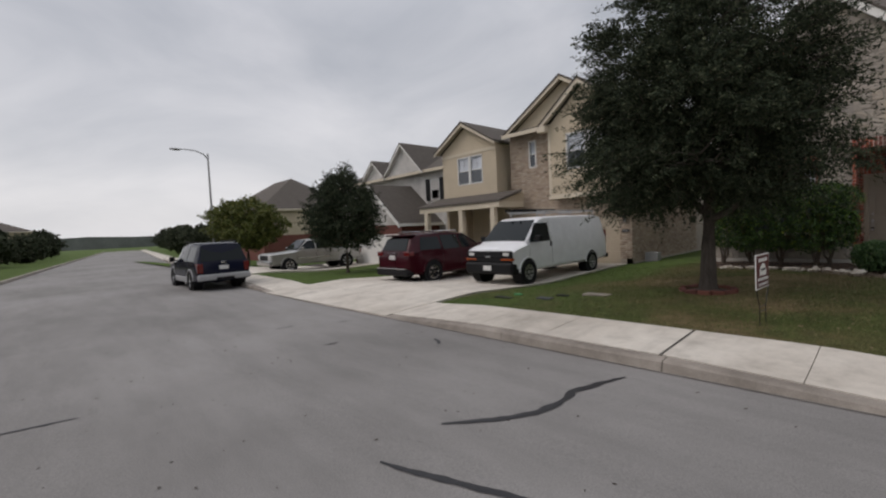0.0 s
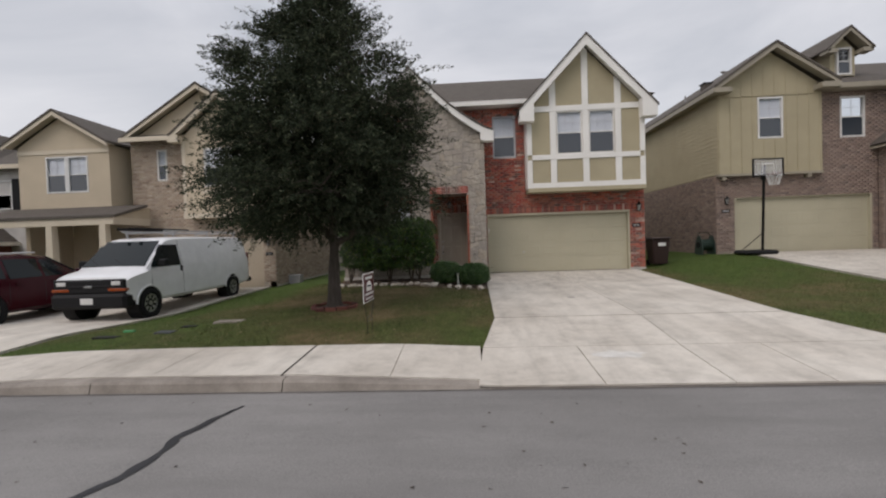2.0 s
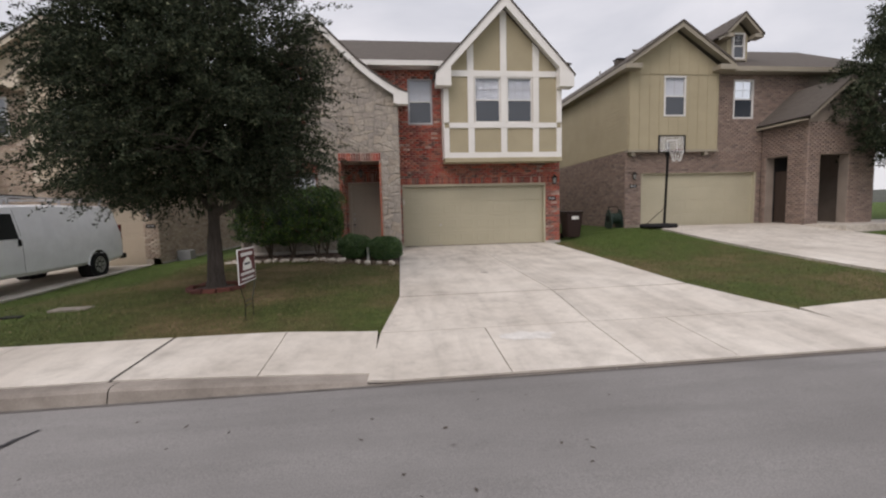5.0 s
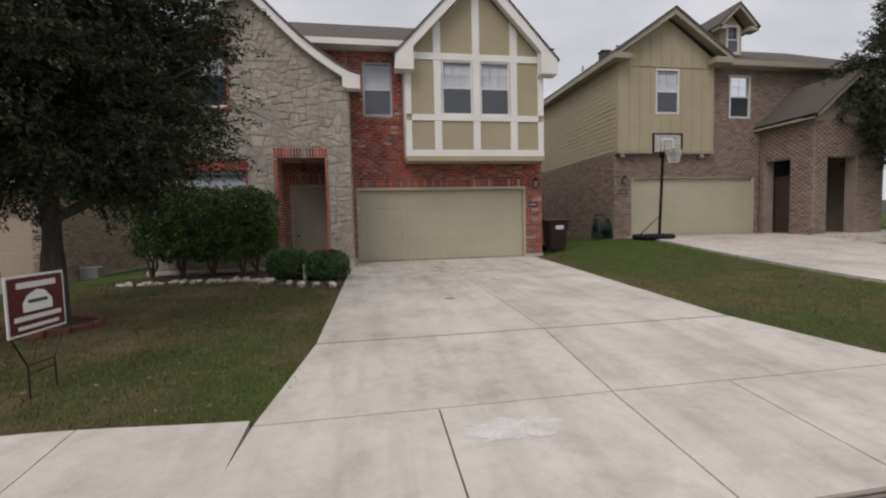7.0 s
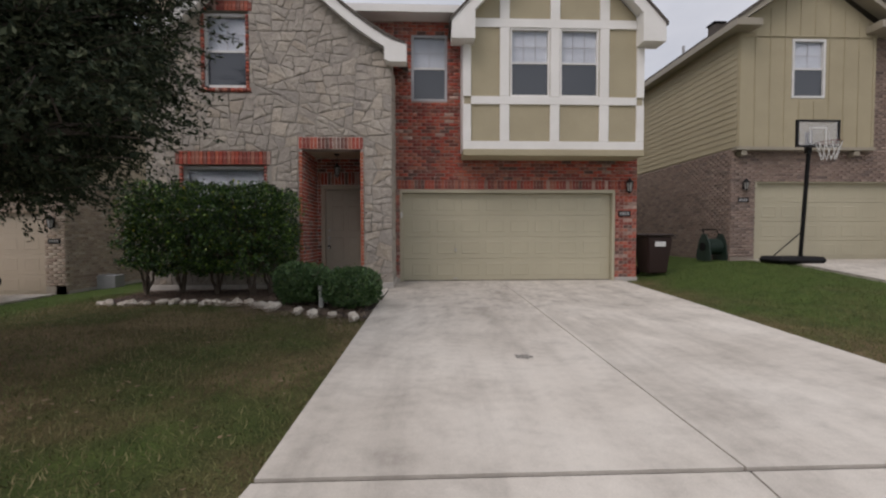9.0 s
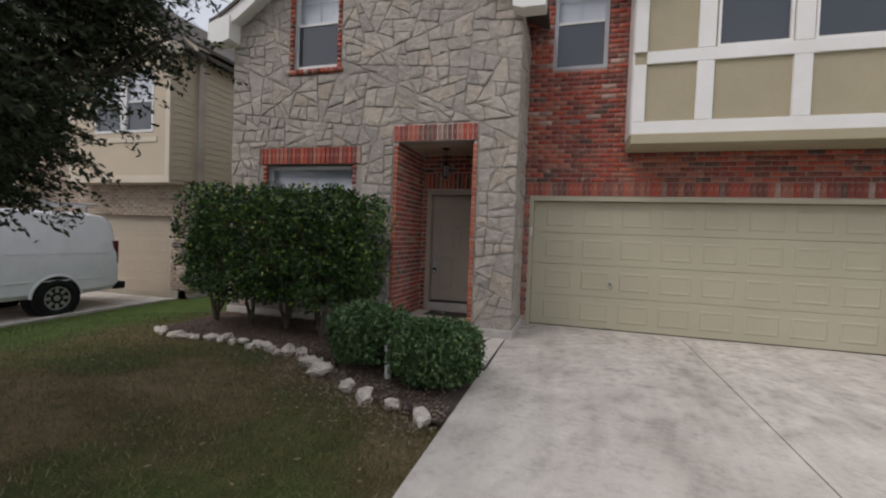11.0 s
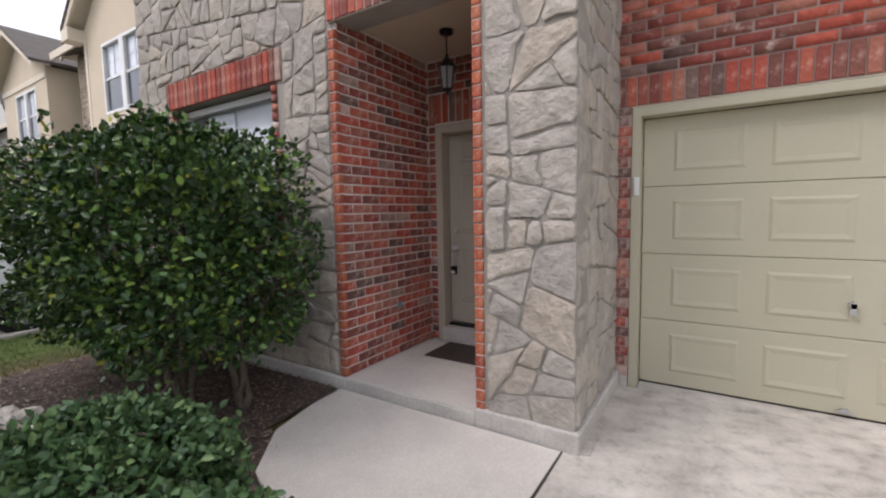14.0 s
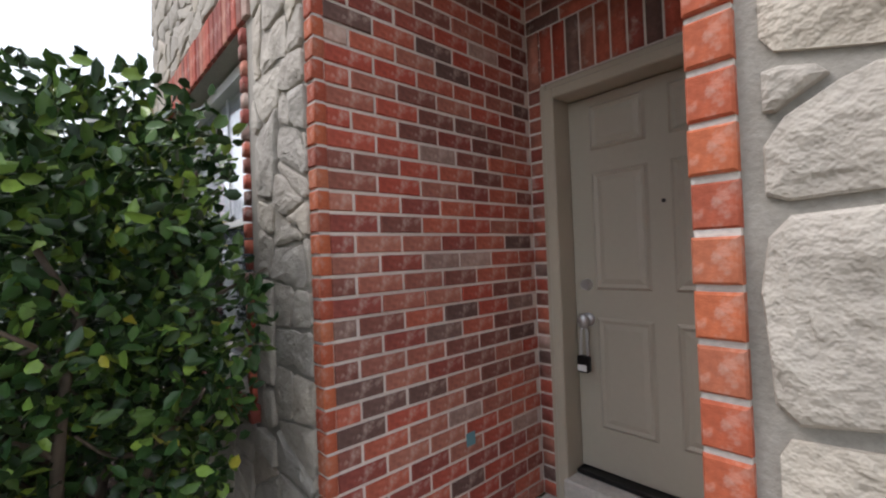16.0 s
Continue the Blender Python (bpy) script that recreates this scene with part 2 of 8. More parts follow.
M["door_paint"] = surface("taupe_door_paint", (0.4, 0.365, 0.295), (0.36, 0.33, 0.265), rough=0.45, bump=0.06, coarse=0.7)
M["frame_paint"] = surface("taupe_frame_paint", (0.34, 0.305, 0.24), (0.3, 0.27, 0.212), rough=0.45, bump=0.06)
M["door_frame_paint"] = surface("pale_taupe_frame_paint", (0.43, 0.385, 0.3), (0.38, 0.34, 0.265), rough=0.45, bump=0.06)
M["shingle"] = surface("asphalt_shingle", (0.115, 0.1, 0.085), (0.085, 0.073, 0.063), rough=0.95, fine=25, bump=0.7, dist=0.02, coarse=3, stretch=(1, 1, 6))
M["glass"] = glass_pane("window_glass")
M["blind"] = surface("white_blind", (0.62, 0.64, 0.68), (0.55, 0.57, 0.62), rough=0.7, coarse=30, stretch=(0.02, 0.02, 1))
M["screen"] = plain("insect_screen", (0.05, 0.055, 0.062), 0.7)
M["vinyl"] = plain("white_vinyl", (0.7, 0.7, 0.68), 0.45)
M["black_metal"] = plain("black_metal", (0.015, 0.015, 0.016), 0.4, 0.6)
M["steel"] = plain("brushed_steel", (0.5, 0.5, 0.5), 0.4, 0.75)
M["soil"] = surface("mulch_soil", (0.105, 0.081, 0.066), (0.05, 0.039, 0.033), rough=0.95, fine=45, bump=1.0, dist=0.03, coarse=5)
M["mulch"] = pieces("mulch_chips", [(0, (0.08, 0.056, 0.044)), (0.5, (0.185, 0.122, 0.09)), (0.85, (0.28, 0.195, 0.145)), (1, (0.4, 0.32, 0.25))])
M["rock"] = surface("white_limestone", (0.72, 0.67, 0.59), (0.45, 0.38, 0.3), rough=0.9, coarse=9, fine=40, bump=0.8, dist=0.02)
# turf
m, nt, b = nodes_of("turf", 0.95, 0, 0.2)
f1, f2, f3 = noise_tex(nt, 0.45, 6, 0.6), noise_tex(nt, 60, 3, 0.7), noise_tex(nt, 3.5, 5, 0.65)
f1 = greener(nt, f1)
c = ramp_of(nt, f1, [(0.3, (0.075, 0.12, 0.028)), (0.43, (0.085, 0.104, 0.035)), (0.52, (0.145, 0.118, 0.06)), (0.62, (0.22, 0.165, 0.1))])
c = mixed(nt, 0.8, c, ramp_of(nt, f3, [(0.3, (0.55, 0.62, 0.5)), (0.7, (1.3, 1.22, 1.2))]), "MULTIPLY")
c = mixed(nt, 0.9, c, ramp_of(nt, f2, [(0.3, (0.45, 0.45, 0.45)), (0.7, (1.5, 1.45, 1.4))]), "MULTIPLY")
nt.links.new(c, b.inputs["Base Color"])
bumped(nt, b, f2, 1.0, 0.03)
M["turf"] = m
m, nt, b = nodes_of("grass_blade", 0.75, 0, 0.2)
ge = nt.nodes.new("ShaderNodeNewGeometry")
c1 = ramp_of(nt, ge.outputs["Random Per Island"], [(0, (0.055, 0.09, 0.024)), (0.6, (0.092, 0.135, 0.036)), (1, (0.17, 0.18, 0.07))])
c2 = ramp_of(nt, ge.outputs["Random Per Island"], [(0, (0.085, 0.08, 0.034)), (0.5, (0.16, 0.13, 0.064)), (1, (0.32, 0.25, 0.14))])
patch = ramp_of(nt, greener(nt, noise_tex(nt, 0.55, 6, 0.65)), [(0.32, (0, 0, 0)), (0.68, (1, 1, 1))])
nt.links.new(mixed(nt, patch, c1, c2), b.inputs["Base Color"])
M["blade"] = m
M["leaf_tree"] = pieces("oak_leaf", [(0, (0.018, 0.027, 0.016)), (0.5, (0.034, 0.047, 0.027)), (0.85, (0.066, 0.08, 0.046)), (1, (0.13, 0.14, 0.085))], rough=0.75, spec=0.12, blot=0.8, blot_amount=0.3)
M["leaf_bush"] = pieces("privet_leaf", [(0, (0.013, 0.034, 0.012)), (0.5, (0.032, 0.075, 0.02)), (0.82, (0.078, 0.15, 0.034)), (0.94, (0.17, 0.27, 0.045)), (0.985, (0.21, 0.31, 0.05)), (1, (0.45, 0.4, 0.05))], rough=0.3, blot=3, blot_amount=0.3)
M["leaf_box"] = pieces("boxwood_leaf", [(0, (0.035, 0.075, 0.03)), (0.5, (0.072, 0.14, 0.05)), (0.9, (0.125, 0.21, 0.075)), (1, (0.2, 0.28, 0.1))], rough=0.38, blot=3, blot_amount=0.3)
M["leaf_yellow"] = pieces("maple_leaf", [(0, (0.06, 0.085, 0.018)), (0.6, (0.12, 0.14, 0.03)), (1, (0.2, 0.19, 0.05))], rough=0.5)
M["bark"] = surface("grey_bark", (0.105, 0.088, 0.074), (0.055, 0.045, 0.038), rough=0.95, fine=35, bump=1.0, dist=0.02, coarse=8, stretch=(3, 3, 0.6))
M["twig"] = surface("pale_twig", (0.15, 0.12, 0.092), (0.07, 0.055, 0.042), rough=0.9, coarse=8)
M["paint_white"] = plain("white_car_paint", (0.8, 0.81, 0.82), 0.3, 0, 0.4, 0.3)
M["paint_red"] = plain("dark_red_car_paint", (0.04, 0.003, 0.007), 0.24, 0.1, 0.2, 0.12)
M["paint_blue"] = plain("navy_car_paint", (0.005, 0.007, 0.02), 0.22, 0.0, 0.18, 0.1)
M["paint_silver"] = plain("silver_car_paint", (0.42, 0.41, 0.39), 0.3, 0.7, 0.5, 0.8)
M["paint_grey"] = plain("grey_cladding", (0.33, 0.33, 0.33), 0.5)
M["car_glass"] = glass_pane("car_glass", (0.008, 0.012, 0.013), 0.03, 0.24)
M["rubber"] = plain("tyre_rubber", (0.012, 0.012, 0.013), 0.85, 0, 0.2)
M["plastic"] = plain("black_plastic", (0.01, 0.01, 0.011), 0.6, 0, 0.2)
M["chrome"] = plain("chrome", (0.6, 0.6, 0.6), 0.12, 1.0)
M["red_lens"] = plain("red_lens", (0.12, 0.008, 0.008), 0.15)
M["amber_lens"] = plain("amber_lens", (0.26, 0.05, 0.008), 0.15)
M["clear_lens"] = plain("headlight_lens", (0.6, 0.6, 0.58), 0.1)
M["plate"] = plain("licence_plate", (0.6, 0.6, 0.58), 0.5)


# ---- helpers for meshes ----
def link(name, bm, mat, parent=None, label="", smooth=False):
    me = bpy.data.meshes.new(name)
    bm.normal_update()
    bm.to_mesh(me)
    bm.free()
    if mat is not None:
        me.materials.append(mat)
    if smooth:
        me.polygons.foreach_set("use_smooth", [True] * len(me.polygons))
    ob = new(name, me)
    if parent is not None:
        ob.parent = parent
    if label:
        ob["label"] = label
    return ob


def part(name, bm, mat, parent, label="", smooth=False):
    return link(name, bm, mat, parent, label, smooth)


def thing(name, label, category, group="", kind="", at=(0, 0, 0), rz=0.0):
    ob = new(name)
    ob.matrix_world = pose(at[0], at[1], at[2], 0, 0, rz)
    return tagged(ob, label, category, group, kind)


def box(bm, x0, x1, y0, y1, z0, z1, bevel=0.0):
    vs = [bm.verts.new(p) for p in ((x0, y0, z0), (x1, y0, z0), (x1, y1, z0), (x0, y1, z0), (x0, y0, z1), (x1, y0, z1), (x1, y1, z1), (x0, y1, z1))]
    fs = [bm.faces.new([vs[i] for i in q]) for q in ((3, 2, 1, 0), (4, 5, 6, 7), (0, 1, 5, 4), (1, 2, 6, 5), (2, 3, 7, 6), (3, 0, 4, 7))]
    if bevel > 0:
        es = list({e for f in fs for e in f.edges})
        bmesh.ops.bevel(bm, geom=es, offset=bevel, segments=1, affect="EDGES", profile=0.5)
    return bm


def boxed(x0, x1, y0, y1, z0, z1, bevel=0.0):
    return box(bmesh.new(), x0, x1, y0, y1, z0, z1, bevel)


def extrude(bm, pts, axis, a, b):
    """A solid: the polygon pts (two coordinates) run along an axis from a to b."""
    def put(p, t):
        return {"y": (p[0], t, p[1]), "x": (t, p[0], p[1]), "z": (p[0], p[1], t)}[axis]
    v0, v1 = [bm.verts.new(put(p, a)) for p in pts], [bm.verts.new(put(p, b)) for p in pts]
    n = len(pts)
    fs = [bm.faces.new(v0), bm.faces.new(v1[::-1])]
    for i in range(n):
        fs.append(bm.faces.new((v0[i], v1[i], v1[(i + 1) % n], v0[(i + 1) % n])))
    bmesh.ops.recalc_face_normals(bm, faces=fs)
    return bm


def tube(bm, p0, p1, r0, r1=None, seg=10, caps=True):
    r1 = r0 if r1 is None else r1
    p0, p1 = Vector(p0), Vector(p1)
    q = (p1 - p0).to_track_quat("Z", "Y")
    rings = []
    for p, r in ((p0, r0), (p1, r1)):
        rings.append([bm.verts.new(p + q @ Vector((r * math.cos(2 * math.pi * i / seg), r * math.sin(2 * math.pi * i / seg), 0))) for i in range(seg)])
    for i in range(seg):
        bm.faces.new((rings[0][i], rings[0][(i + 1) % seg], rings[1][(i + 1) % seg], rings[1][i]))
    if caps:
        bm.faces.new(rings[0][::-1])
        bm.faces.new(rings[1])
    return bm


def wall_cells(bm, x0, x1, z0, z1, y0, y1, holes, axis="y"):
    """A wall of thickness y0..y1 with rectangular holes (xa, xb, za, zb) that go through."""
    xs = sorted({x0, x1, *[min(max(v, x0), x1) for h in holes for v in h[:2]]})
    zs = sorted({z0, z1, *[min(max(v, z0), z1) for h in holes for v in h[2:]]})
    for xa, xb in zip(xs, xs[1:]):
        run = []
        for za, zb in zip(zs, zs[1:]):
            cx, cz = (xa + xb) / 2, (za + zb) / 2
            if any(h[0] < cx < h[1] and h[2] < cz < h[3] for h in holes):
                continue
            if run and abs(run[-1][1] - za) < 1e-6:
                run[-1][1] = zb
            else:
                run.append([za, zb])
        for za, zb in run:
            if axis == "y":
                box(bm, xa, xb, y0, y1, za, zb)
            else:
                box(bm, y0, y1, xa, xb, za, zb)
    return bm


def lerp_table(table, v):
    if v <= table[0][0]:
        return table[0][1]
    for (a, fa), (b_, fb) in zip(table, table[1:]):
        if v <= b_:
            return fa + (fb - fa) * (v - a) / (b_ - a)
    return table[-1][1]


# ---- the lie of the land ----
KERB_Y, WALK_Y, ROAD_Z = -10.88, -9.4, -0.47
BASE = [(-10.75, -0.33), (-9.4, -0.27), (-7.9, -0.17), (-5.9, -0.12), (-3.5, -0.04), (-1.3, 0.0), (0, 0.0), (20, 0.0), (60, 0.3)]
CROSS = [(-60, -0.8), (-30, -0.6), (-20, -0.42), (-11.3, -0.38), (-8.2, -0.06), (-7, 0.0), (2.8, 0.0), (6.2, 0.42), (14, 0.42), (40, 0.9)]


def rise(x, y):
    """How far the lots beside the house stand up from the street: an even slope on the right, a bank on the left."""
    if x > 0:
        return lerp_table(CROSS, x) * min(max((y + 10.75) / 10.2, 0), 1) ** 2.2
    w = min(max((y + 10.75) / 7.0, 0), 1)
    return lerp_table(CROSS, x) * w * w * (3 - 2 * w)


def gz(x, y):
    return lerp_table(BASE, y) + rise(x, y)


DRIVES = [(-18.2, -11.35), (-2.85, 2.72), (6.75, 12.3), (-32.5, -26.0)]
DRIVE_BASE = [(-10.88, -0.452), (-9.4, -0.335), (-7.93, -0.178), (-5.9, -0.128), (-3.0, -0.05), (-0.4, 0.0), (3, 0.0)]


def dip(x, y=0.0):
    """0 on a driveway, 1 where the kerb stands at full height."""
    d = min(max(a - x, x - b_, 0) for a, b_ in DRIVES)
    f = min(max((y + 10.3) / 1.2, 0), 1)
    w = min(max((d - 0.15) / (1.3 * f + 2.6 * (1 - f)), 0), 1)
    return w * w * (3 - 2 * w) * f + w * (1.25 - 0.25 * w) * (1 - f)


def hz(x, y):
    """Height of paving and of the turf beside it."""
    k = dip(x, y)
    low = lerp_table(DRIVE_BASE, y) + rise(x, y)
    return gz(x, y) * k + low * (1 - k)


def road_z(x, y):
    return ROAD_Z + 0.07 * math.sin(math.pi * min(max((KERB_Y - y) / 8.8, 0), 1))


def steps(a, b_, d):
    n = max(1, round((b_ - a) / d))
    return [a + (b_ - a) * i / n for i in range(n + 1)]


def sheet(bm, xs, ys, zf, thick=0.0, lift=0.0):
    vs = [[bm.verts.new((x, y, zf(x, y) + lift)) for x in xs] for y in ys]
    for j in range(len(ys) - 1):
        for i in range(len(xs) - 1):
            bm.faces.new((vs[j][i], vs[j][i + 1], vs[j + 1][i + 1], vs[j + 1][i]))
    if thick:
        ring = vs[0] + [r[-1] for r in vs[1:]] + vs[-1][-2::-1] + [r[0] for r in vs[-2:0:-1]]
        low = [bm.verts.new((v.co.x, v.co.y, v.co.z - thick)) for v in ring]
        for i in range(len(ring)):
            k = (i + 1) % len(ring)
            bm.faces.new((ring[i], low[i], low[k], ring[k]))
    return bm


# ---- ground, road, kerb ----
g = bmesh.new()
gv = [g.verts.new(p) for p in ((-3000, -3000, -1.6), (3000, -3000, -1.6), (3000, 3000, -1.6), (-3000, 3000, -1.6))]
g.faces.new(gv)
tagged(link("ground", g, M["turf"]), "flat grassy ground reaching the horizon", "ground", kind="structure")

xs = steps(-170, -20, 6) + steps(-20, 12, 0.8)[1:] + steps(12, 90, 6)[1:]


def bend(x):
    """The street swings aside in the distance."""
    d = max(0.0, -14 - x)
    return 0.12 * (d - 10 * (1 - math.exp(-d / 10)))


def swung(bm):
    for v in bm.verts:
        v.co.y += bend(v.co.x)
    return bm


road = tagged(link("road", swung(sheet(bmesh.new(), xs, steps(-19.7, KERB_Y, 0.8), road_z)), M["asphalt"], smooth=True),
              "pale grey worn asphalt street with tar-sealed cracks", "road", kind="structure")

fine_x = steps(-58, -34, 3) + steps(-34, 14, 0.3)[1:] + steps(14, 60, 3)[1:]
lawn = tagged(link("lawn", sheet(bmesh.new(), fine_x, steps(-9.42, 2, 0.35) + steps(2, 70, 4)[1:], lambda x, y: hz(x, y) - 0.02 - (0.03 if any(a < x < b_ for a, b_ in DRIVES) and y < 0.6 else 0)), M["turf"], smooth=True),
              "dry patchy mown lawn of green and tan grass", "lawn", kind="structure")


def kerb_run(x0, x1):
    bm = bmesh.new()
    rows = []
    for x in steps(x0, x1, 0.25):
        top = hz(x, -10.75)
        t = max(top, ROAD_Z + 0.012)
        h = t - ROAD_Z
        rows.append([bm.verts.new(p) for p in ((x, KERB_Y - 0.012, ROAD_Z - 0.03), (x, KERB_Y, ROAD_Z + 0.004), (x, KERB_Y + 0.03, ROAD_Z + h * 0.78), (x, KERB_Y + 0.055, ROAD_Z + h * 0.95), (x, KERB_Y + 0.09, t), (x, KERB_Y + 0.2, t + 0.002), (x, KERB_Y + 0.2, t - 0.25))])
    for a, b_ in zip(rows, rows[1:]):
        for i in range(len(a) - 1):
            bm.faces.new((a[i], b_[i], b_[i + 1], a[i + 1]))
    return bm


kerb = tagged(new("kerb"), "stained concrete kerb along the street", "kerb", kind="structure")
kx = [-60, -40, -30, -26, -22, -20.5, -18, -15.5, -13, -10.6, -8.12, -5.64, -3.1, -0.6, 1.9, 4.4, 6.9, 9.4, 11.9, 14.4, 40]
for a, b_ in zip(kx, kx[1:]):
    part("kerb_stone", swung(kerb_run(a + 0.006, b_ - 0.006)), M["kerb"], kerb)
part("gutter_dirt", swung(sheet(bmesh.new(), steps(-60, 14, 0.8), [KERB_Y - 0.045, KERB_Y - 0.012], lambda x, y: ROAD_Z + 0.006 + (0.004 if y > KERB_Y - 0.03 else 0))), M["gutter"], kerb, "dark line at the foot of the kerb")

pavement = tagged(new("pavement"), "pale concrete pavement slabs beside the kerb", "pavement", kind="structure")
px = [-60, -34]
px += [-18.2 - 1.29 * i for i in range(11, -1, -1)] + [-11.35 + 1.29 * i for i in range(0, 4)] + [-5.72, -4.34, -3.17]
px = sorted(set(round(v, 2) for v in px))
edges = [(a, b_) for a, b_ in zip(px, px[1:]) if not any(da - 0.05 < (a + b_) / 2 < db + 0.05 for da, db in DRIVES)]
edges += [(3.1 + 1.25 * i, 4.35 + 1.25 * i) for i in range(3)] + [(12.4 + 1.3 * i, 13.7 + 1.3 * i) for i in range(6)]
def joint_half(x):
    return 0.02 if abs(x + 5.72) < 0.1 else 0.005


for a, b_ in edges:
    part("slab", swung(sheet(bmesh.new(), steps(a + joint_half(a), b_ - joint_half(b_), 0.22), steps(KERB_Y + 0.207, -9.4, 0.4), hz, 0.1, 0.012)), M["concrete"], pavement)


part("joint_filler", sheet(bmesh.new(), [-5.742, -5.698], steps(KERB_Y + 0.2, -9.4, 0.3), hz, 0.05, 0.004), M["joint"], pavement, "dark expansion joint strip")


def driveway(name, label, cells):
    d = tagged(new(name), label, "driveway", kind="structure")
    for x0, x1, y0, y1 in cells:
        part("slab", sheet(bmesh.new(), steps(x0 + 0.007, x1 - 0.007, 0.35), steps(y0 + 0.007, y1 - 0.007, 0.35), hz, 0.1, 0.018) if x0 > -25 else swung(sheet(bmesh.new(), steps(x0 + 0.007, x1 - 0.007, 0.35), steps(y0 + 0.007, y1 - 0.007, 0.35), hz, 0.1, 0.018)), M["concrete"], d)
    bed = bmesh.new()
    for x0, x1, y0, y1 in cells:
        sheet(bed, steps(x0 + 0.002, x1 - 0.002, 0.35), steps(y0, y1, 0.35), hz, 0, -0.004)
    part("joint_bed", bed, M["joint"], d)
    return d


def edge_slab(host, y0, y1, xl0, xr0, xl1, xr1, lift=0.018, mat="concrete", thick=0.1, name="slab"):
    """A slab whose sides run from (xl0, xr0) at y0 to (xl1, xr1) at y1."""
    bm = bmesh.new()
    in0, in1 = [0.02 if abs(v + 7.93) < 0.03 else 0.007 for v in (y0, y1)]
    ys, us = steps(y0 + in0, y1 - in1, 0.35), steps(0, 1, 0.1)
    grid = []
    for y in ys:
        k = (y - y0) / (y1 - y0)
        a_, b_ = xl0 + (xl1 - xl0) * k + 0.007, xr0 + (xr1 - xr0) * k - 0.007
        grid.append([bm.verts.new((a_ + (b_ - a_) * u, y, hz(a_ + (b_ - a_) * u, y) + lift)) for u in us])
    for j in range(len(ys) - 1):
        for i in range(len(us) - 1):
            bm.faces.new((grid[j][i], grid[j][i + 1], grid[j + 1][i + 1], grid[j + 1][i]))
    if thick:
        ring = grid[0] + [r[-1] for r in grid[1:]] + grid[-1][-2::-1] + [r[0] for r in grid[-2:0:-1]]
        low = [bm.verts.new((v.co.x, v.co.y, v.co.z - thick)) for v in ring]
        for i in range(len(ring)):
            k = (i + 1) % len(ring)
            bm.faces.new((ring[i], low[i], low[k], ring[k]))
    return part(name, bm, M[mat], host)


drive = tagged(new("driveway"), "broad pale stained concrete driveway with sawn joints", "driveway", kind="structure")
for y0, y1, a0, b0, a1, b1 in ((-7.93, -0.02, -2.86, -0.2, -2.71, -0.2), (-7.93, -0.02, -0.2, 2.34, -0.2, 2.76), (-9.49, -7.93, -3.14, -0.24, -2.86, -0.2), (-9.49, -7.93, -0.24, 3.0, -0.2, 2.34),
                               (-10.86, -9.49, -3.24, -1.74, -3.14, -1.74), (-10.86, -9.49, -1.74, -0.26, -1.74, -0.25), (-10.86, -9.49, -0.26, 0.86, -0.25, 0.88), (-10.86, -9.49, 0.86, 3.3, 0.88, 3.0)):
    edge_slab(drive, y0, y1, a0, b0, a1, b1)
    edge_slab(drive, y0 - 0.022, y1 + 0.022, a0 - 0.002, b0 + 0.002, a1 - 0.002, b1 + 0.002, -0.004, "joint", 0, "joint_bed")
driveway("driveway_left", "pale concrete driveway with parked vehicles",
         [(-18.2, -14.7, -5.0, 1.1), (-14.7, -11.35, -5.0, 1.1), (-18.2, -14.7, -10.86, -5.0), (-14.7, -11.35, -10.86, -5.0)])
driveway("driveway_right", "pale concrete driveway beside the basketball hoop",
         [(6.75, 9.5, -5.0, 1.15), (9.5, 16.5, -2.4, 1.15), (9.5, 12.3, -5.0, -2.4), (6.75, 9.5, -10.86, -5.0), (9.5, 12.3, -10.86, -5.0)])
driveway("driveway_far", "concrete driveway with a parked pickup", [(-32.5, -26.0, -10.86, -1.0)])

# ---- windows, doors ----
def sash_window(host, x0, x1, z0, z1, y, trim, grid=(2, 2), name="window", blind=True, trim_w=0.06):
    """A double-hung window facing -y in a wall whose face is at y: frame, two sashes, glass and a half-drawn blind behind."""
    w = part(name, box(box(box(box(bmesh.new(), x0, x1, y - 0.02, y + 0.08, z0, z0 + trim_w), x0, x1, y - 0.02, y + 0.08, z1 - trim_w, z1), x0, x0 + trim_w, y - 0.02, y + 0.08, z0 + trim_w, z1 - trim_w), x1 - trim_w, x1, y - 0.02, y + 0.08, z0 + trim_w, z1 - trim_w), trim, host)
    a, b_, c, d = x0 + trim_w, x1 - trim_w, z0 + trim_w, z1 - trim_w
    mid = (c + d) / 2
    part("pane", boxed(a, b_, y + 0.045, y + 0.05, mid, d), M["glass_clear"], w).visible_shadow = False
    part("pane", boxed(a, b_, y + 0.03, y + 0.035, c, mid), M["glass"], w)
    rail = box(bmesh.new(), a, b_, y + 0.012, y + 0.06, mid - 0.02, mid + 0.02)
    part("meeting_rail", rail, M["vinyl"], w)
    bars = bmesh.new()
    for k in range(1, grid[0]):
        x = a + (b_ - a) * k / grid[0]
        box(bars, x - 0.006, x + 0.006, y + 0.034, y + 0.043, mid, d)
    for lo, hi, yy in ((mid, d, 0.034),):
        for k in range(1, grid[1]):
            z = lo + (hi - lo) * k / grid[1]
            box(bars, a, b_, y + yy, y + yy + 0.008, z - 0.006, z + 0.006)
    part("glazing_bars", bars, M["vinyl_grey"], w)
    if blind:
        part("blind", boxed(a, b_, y + 0.07, y + 0.075, mid - 0.1, d), M["blind"], w)
    return w


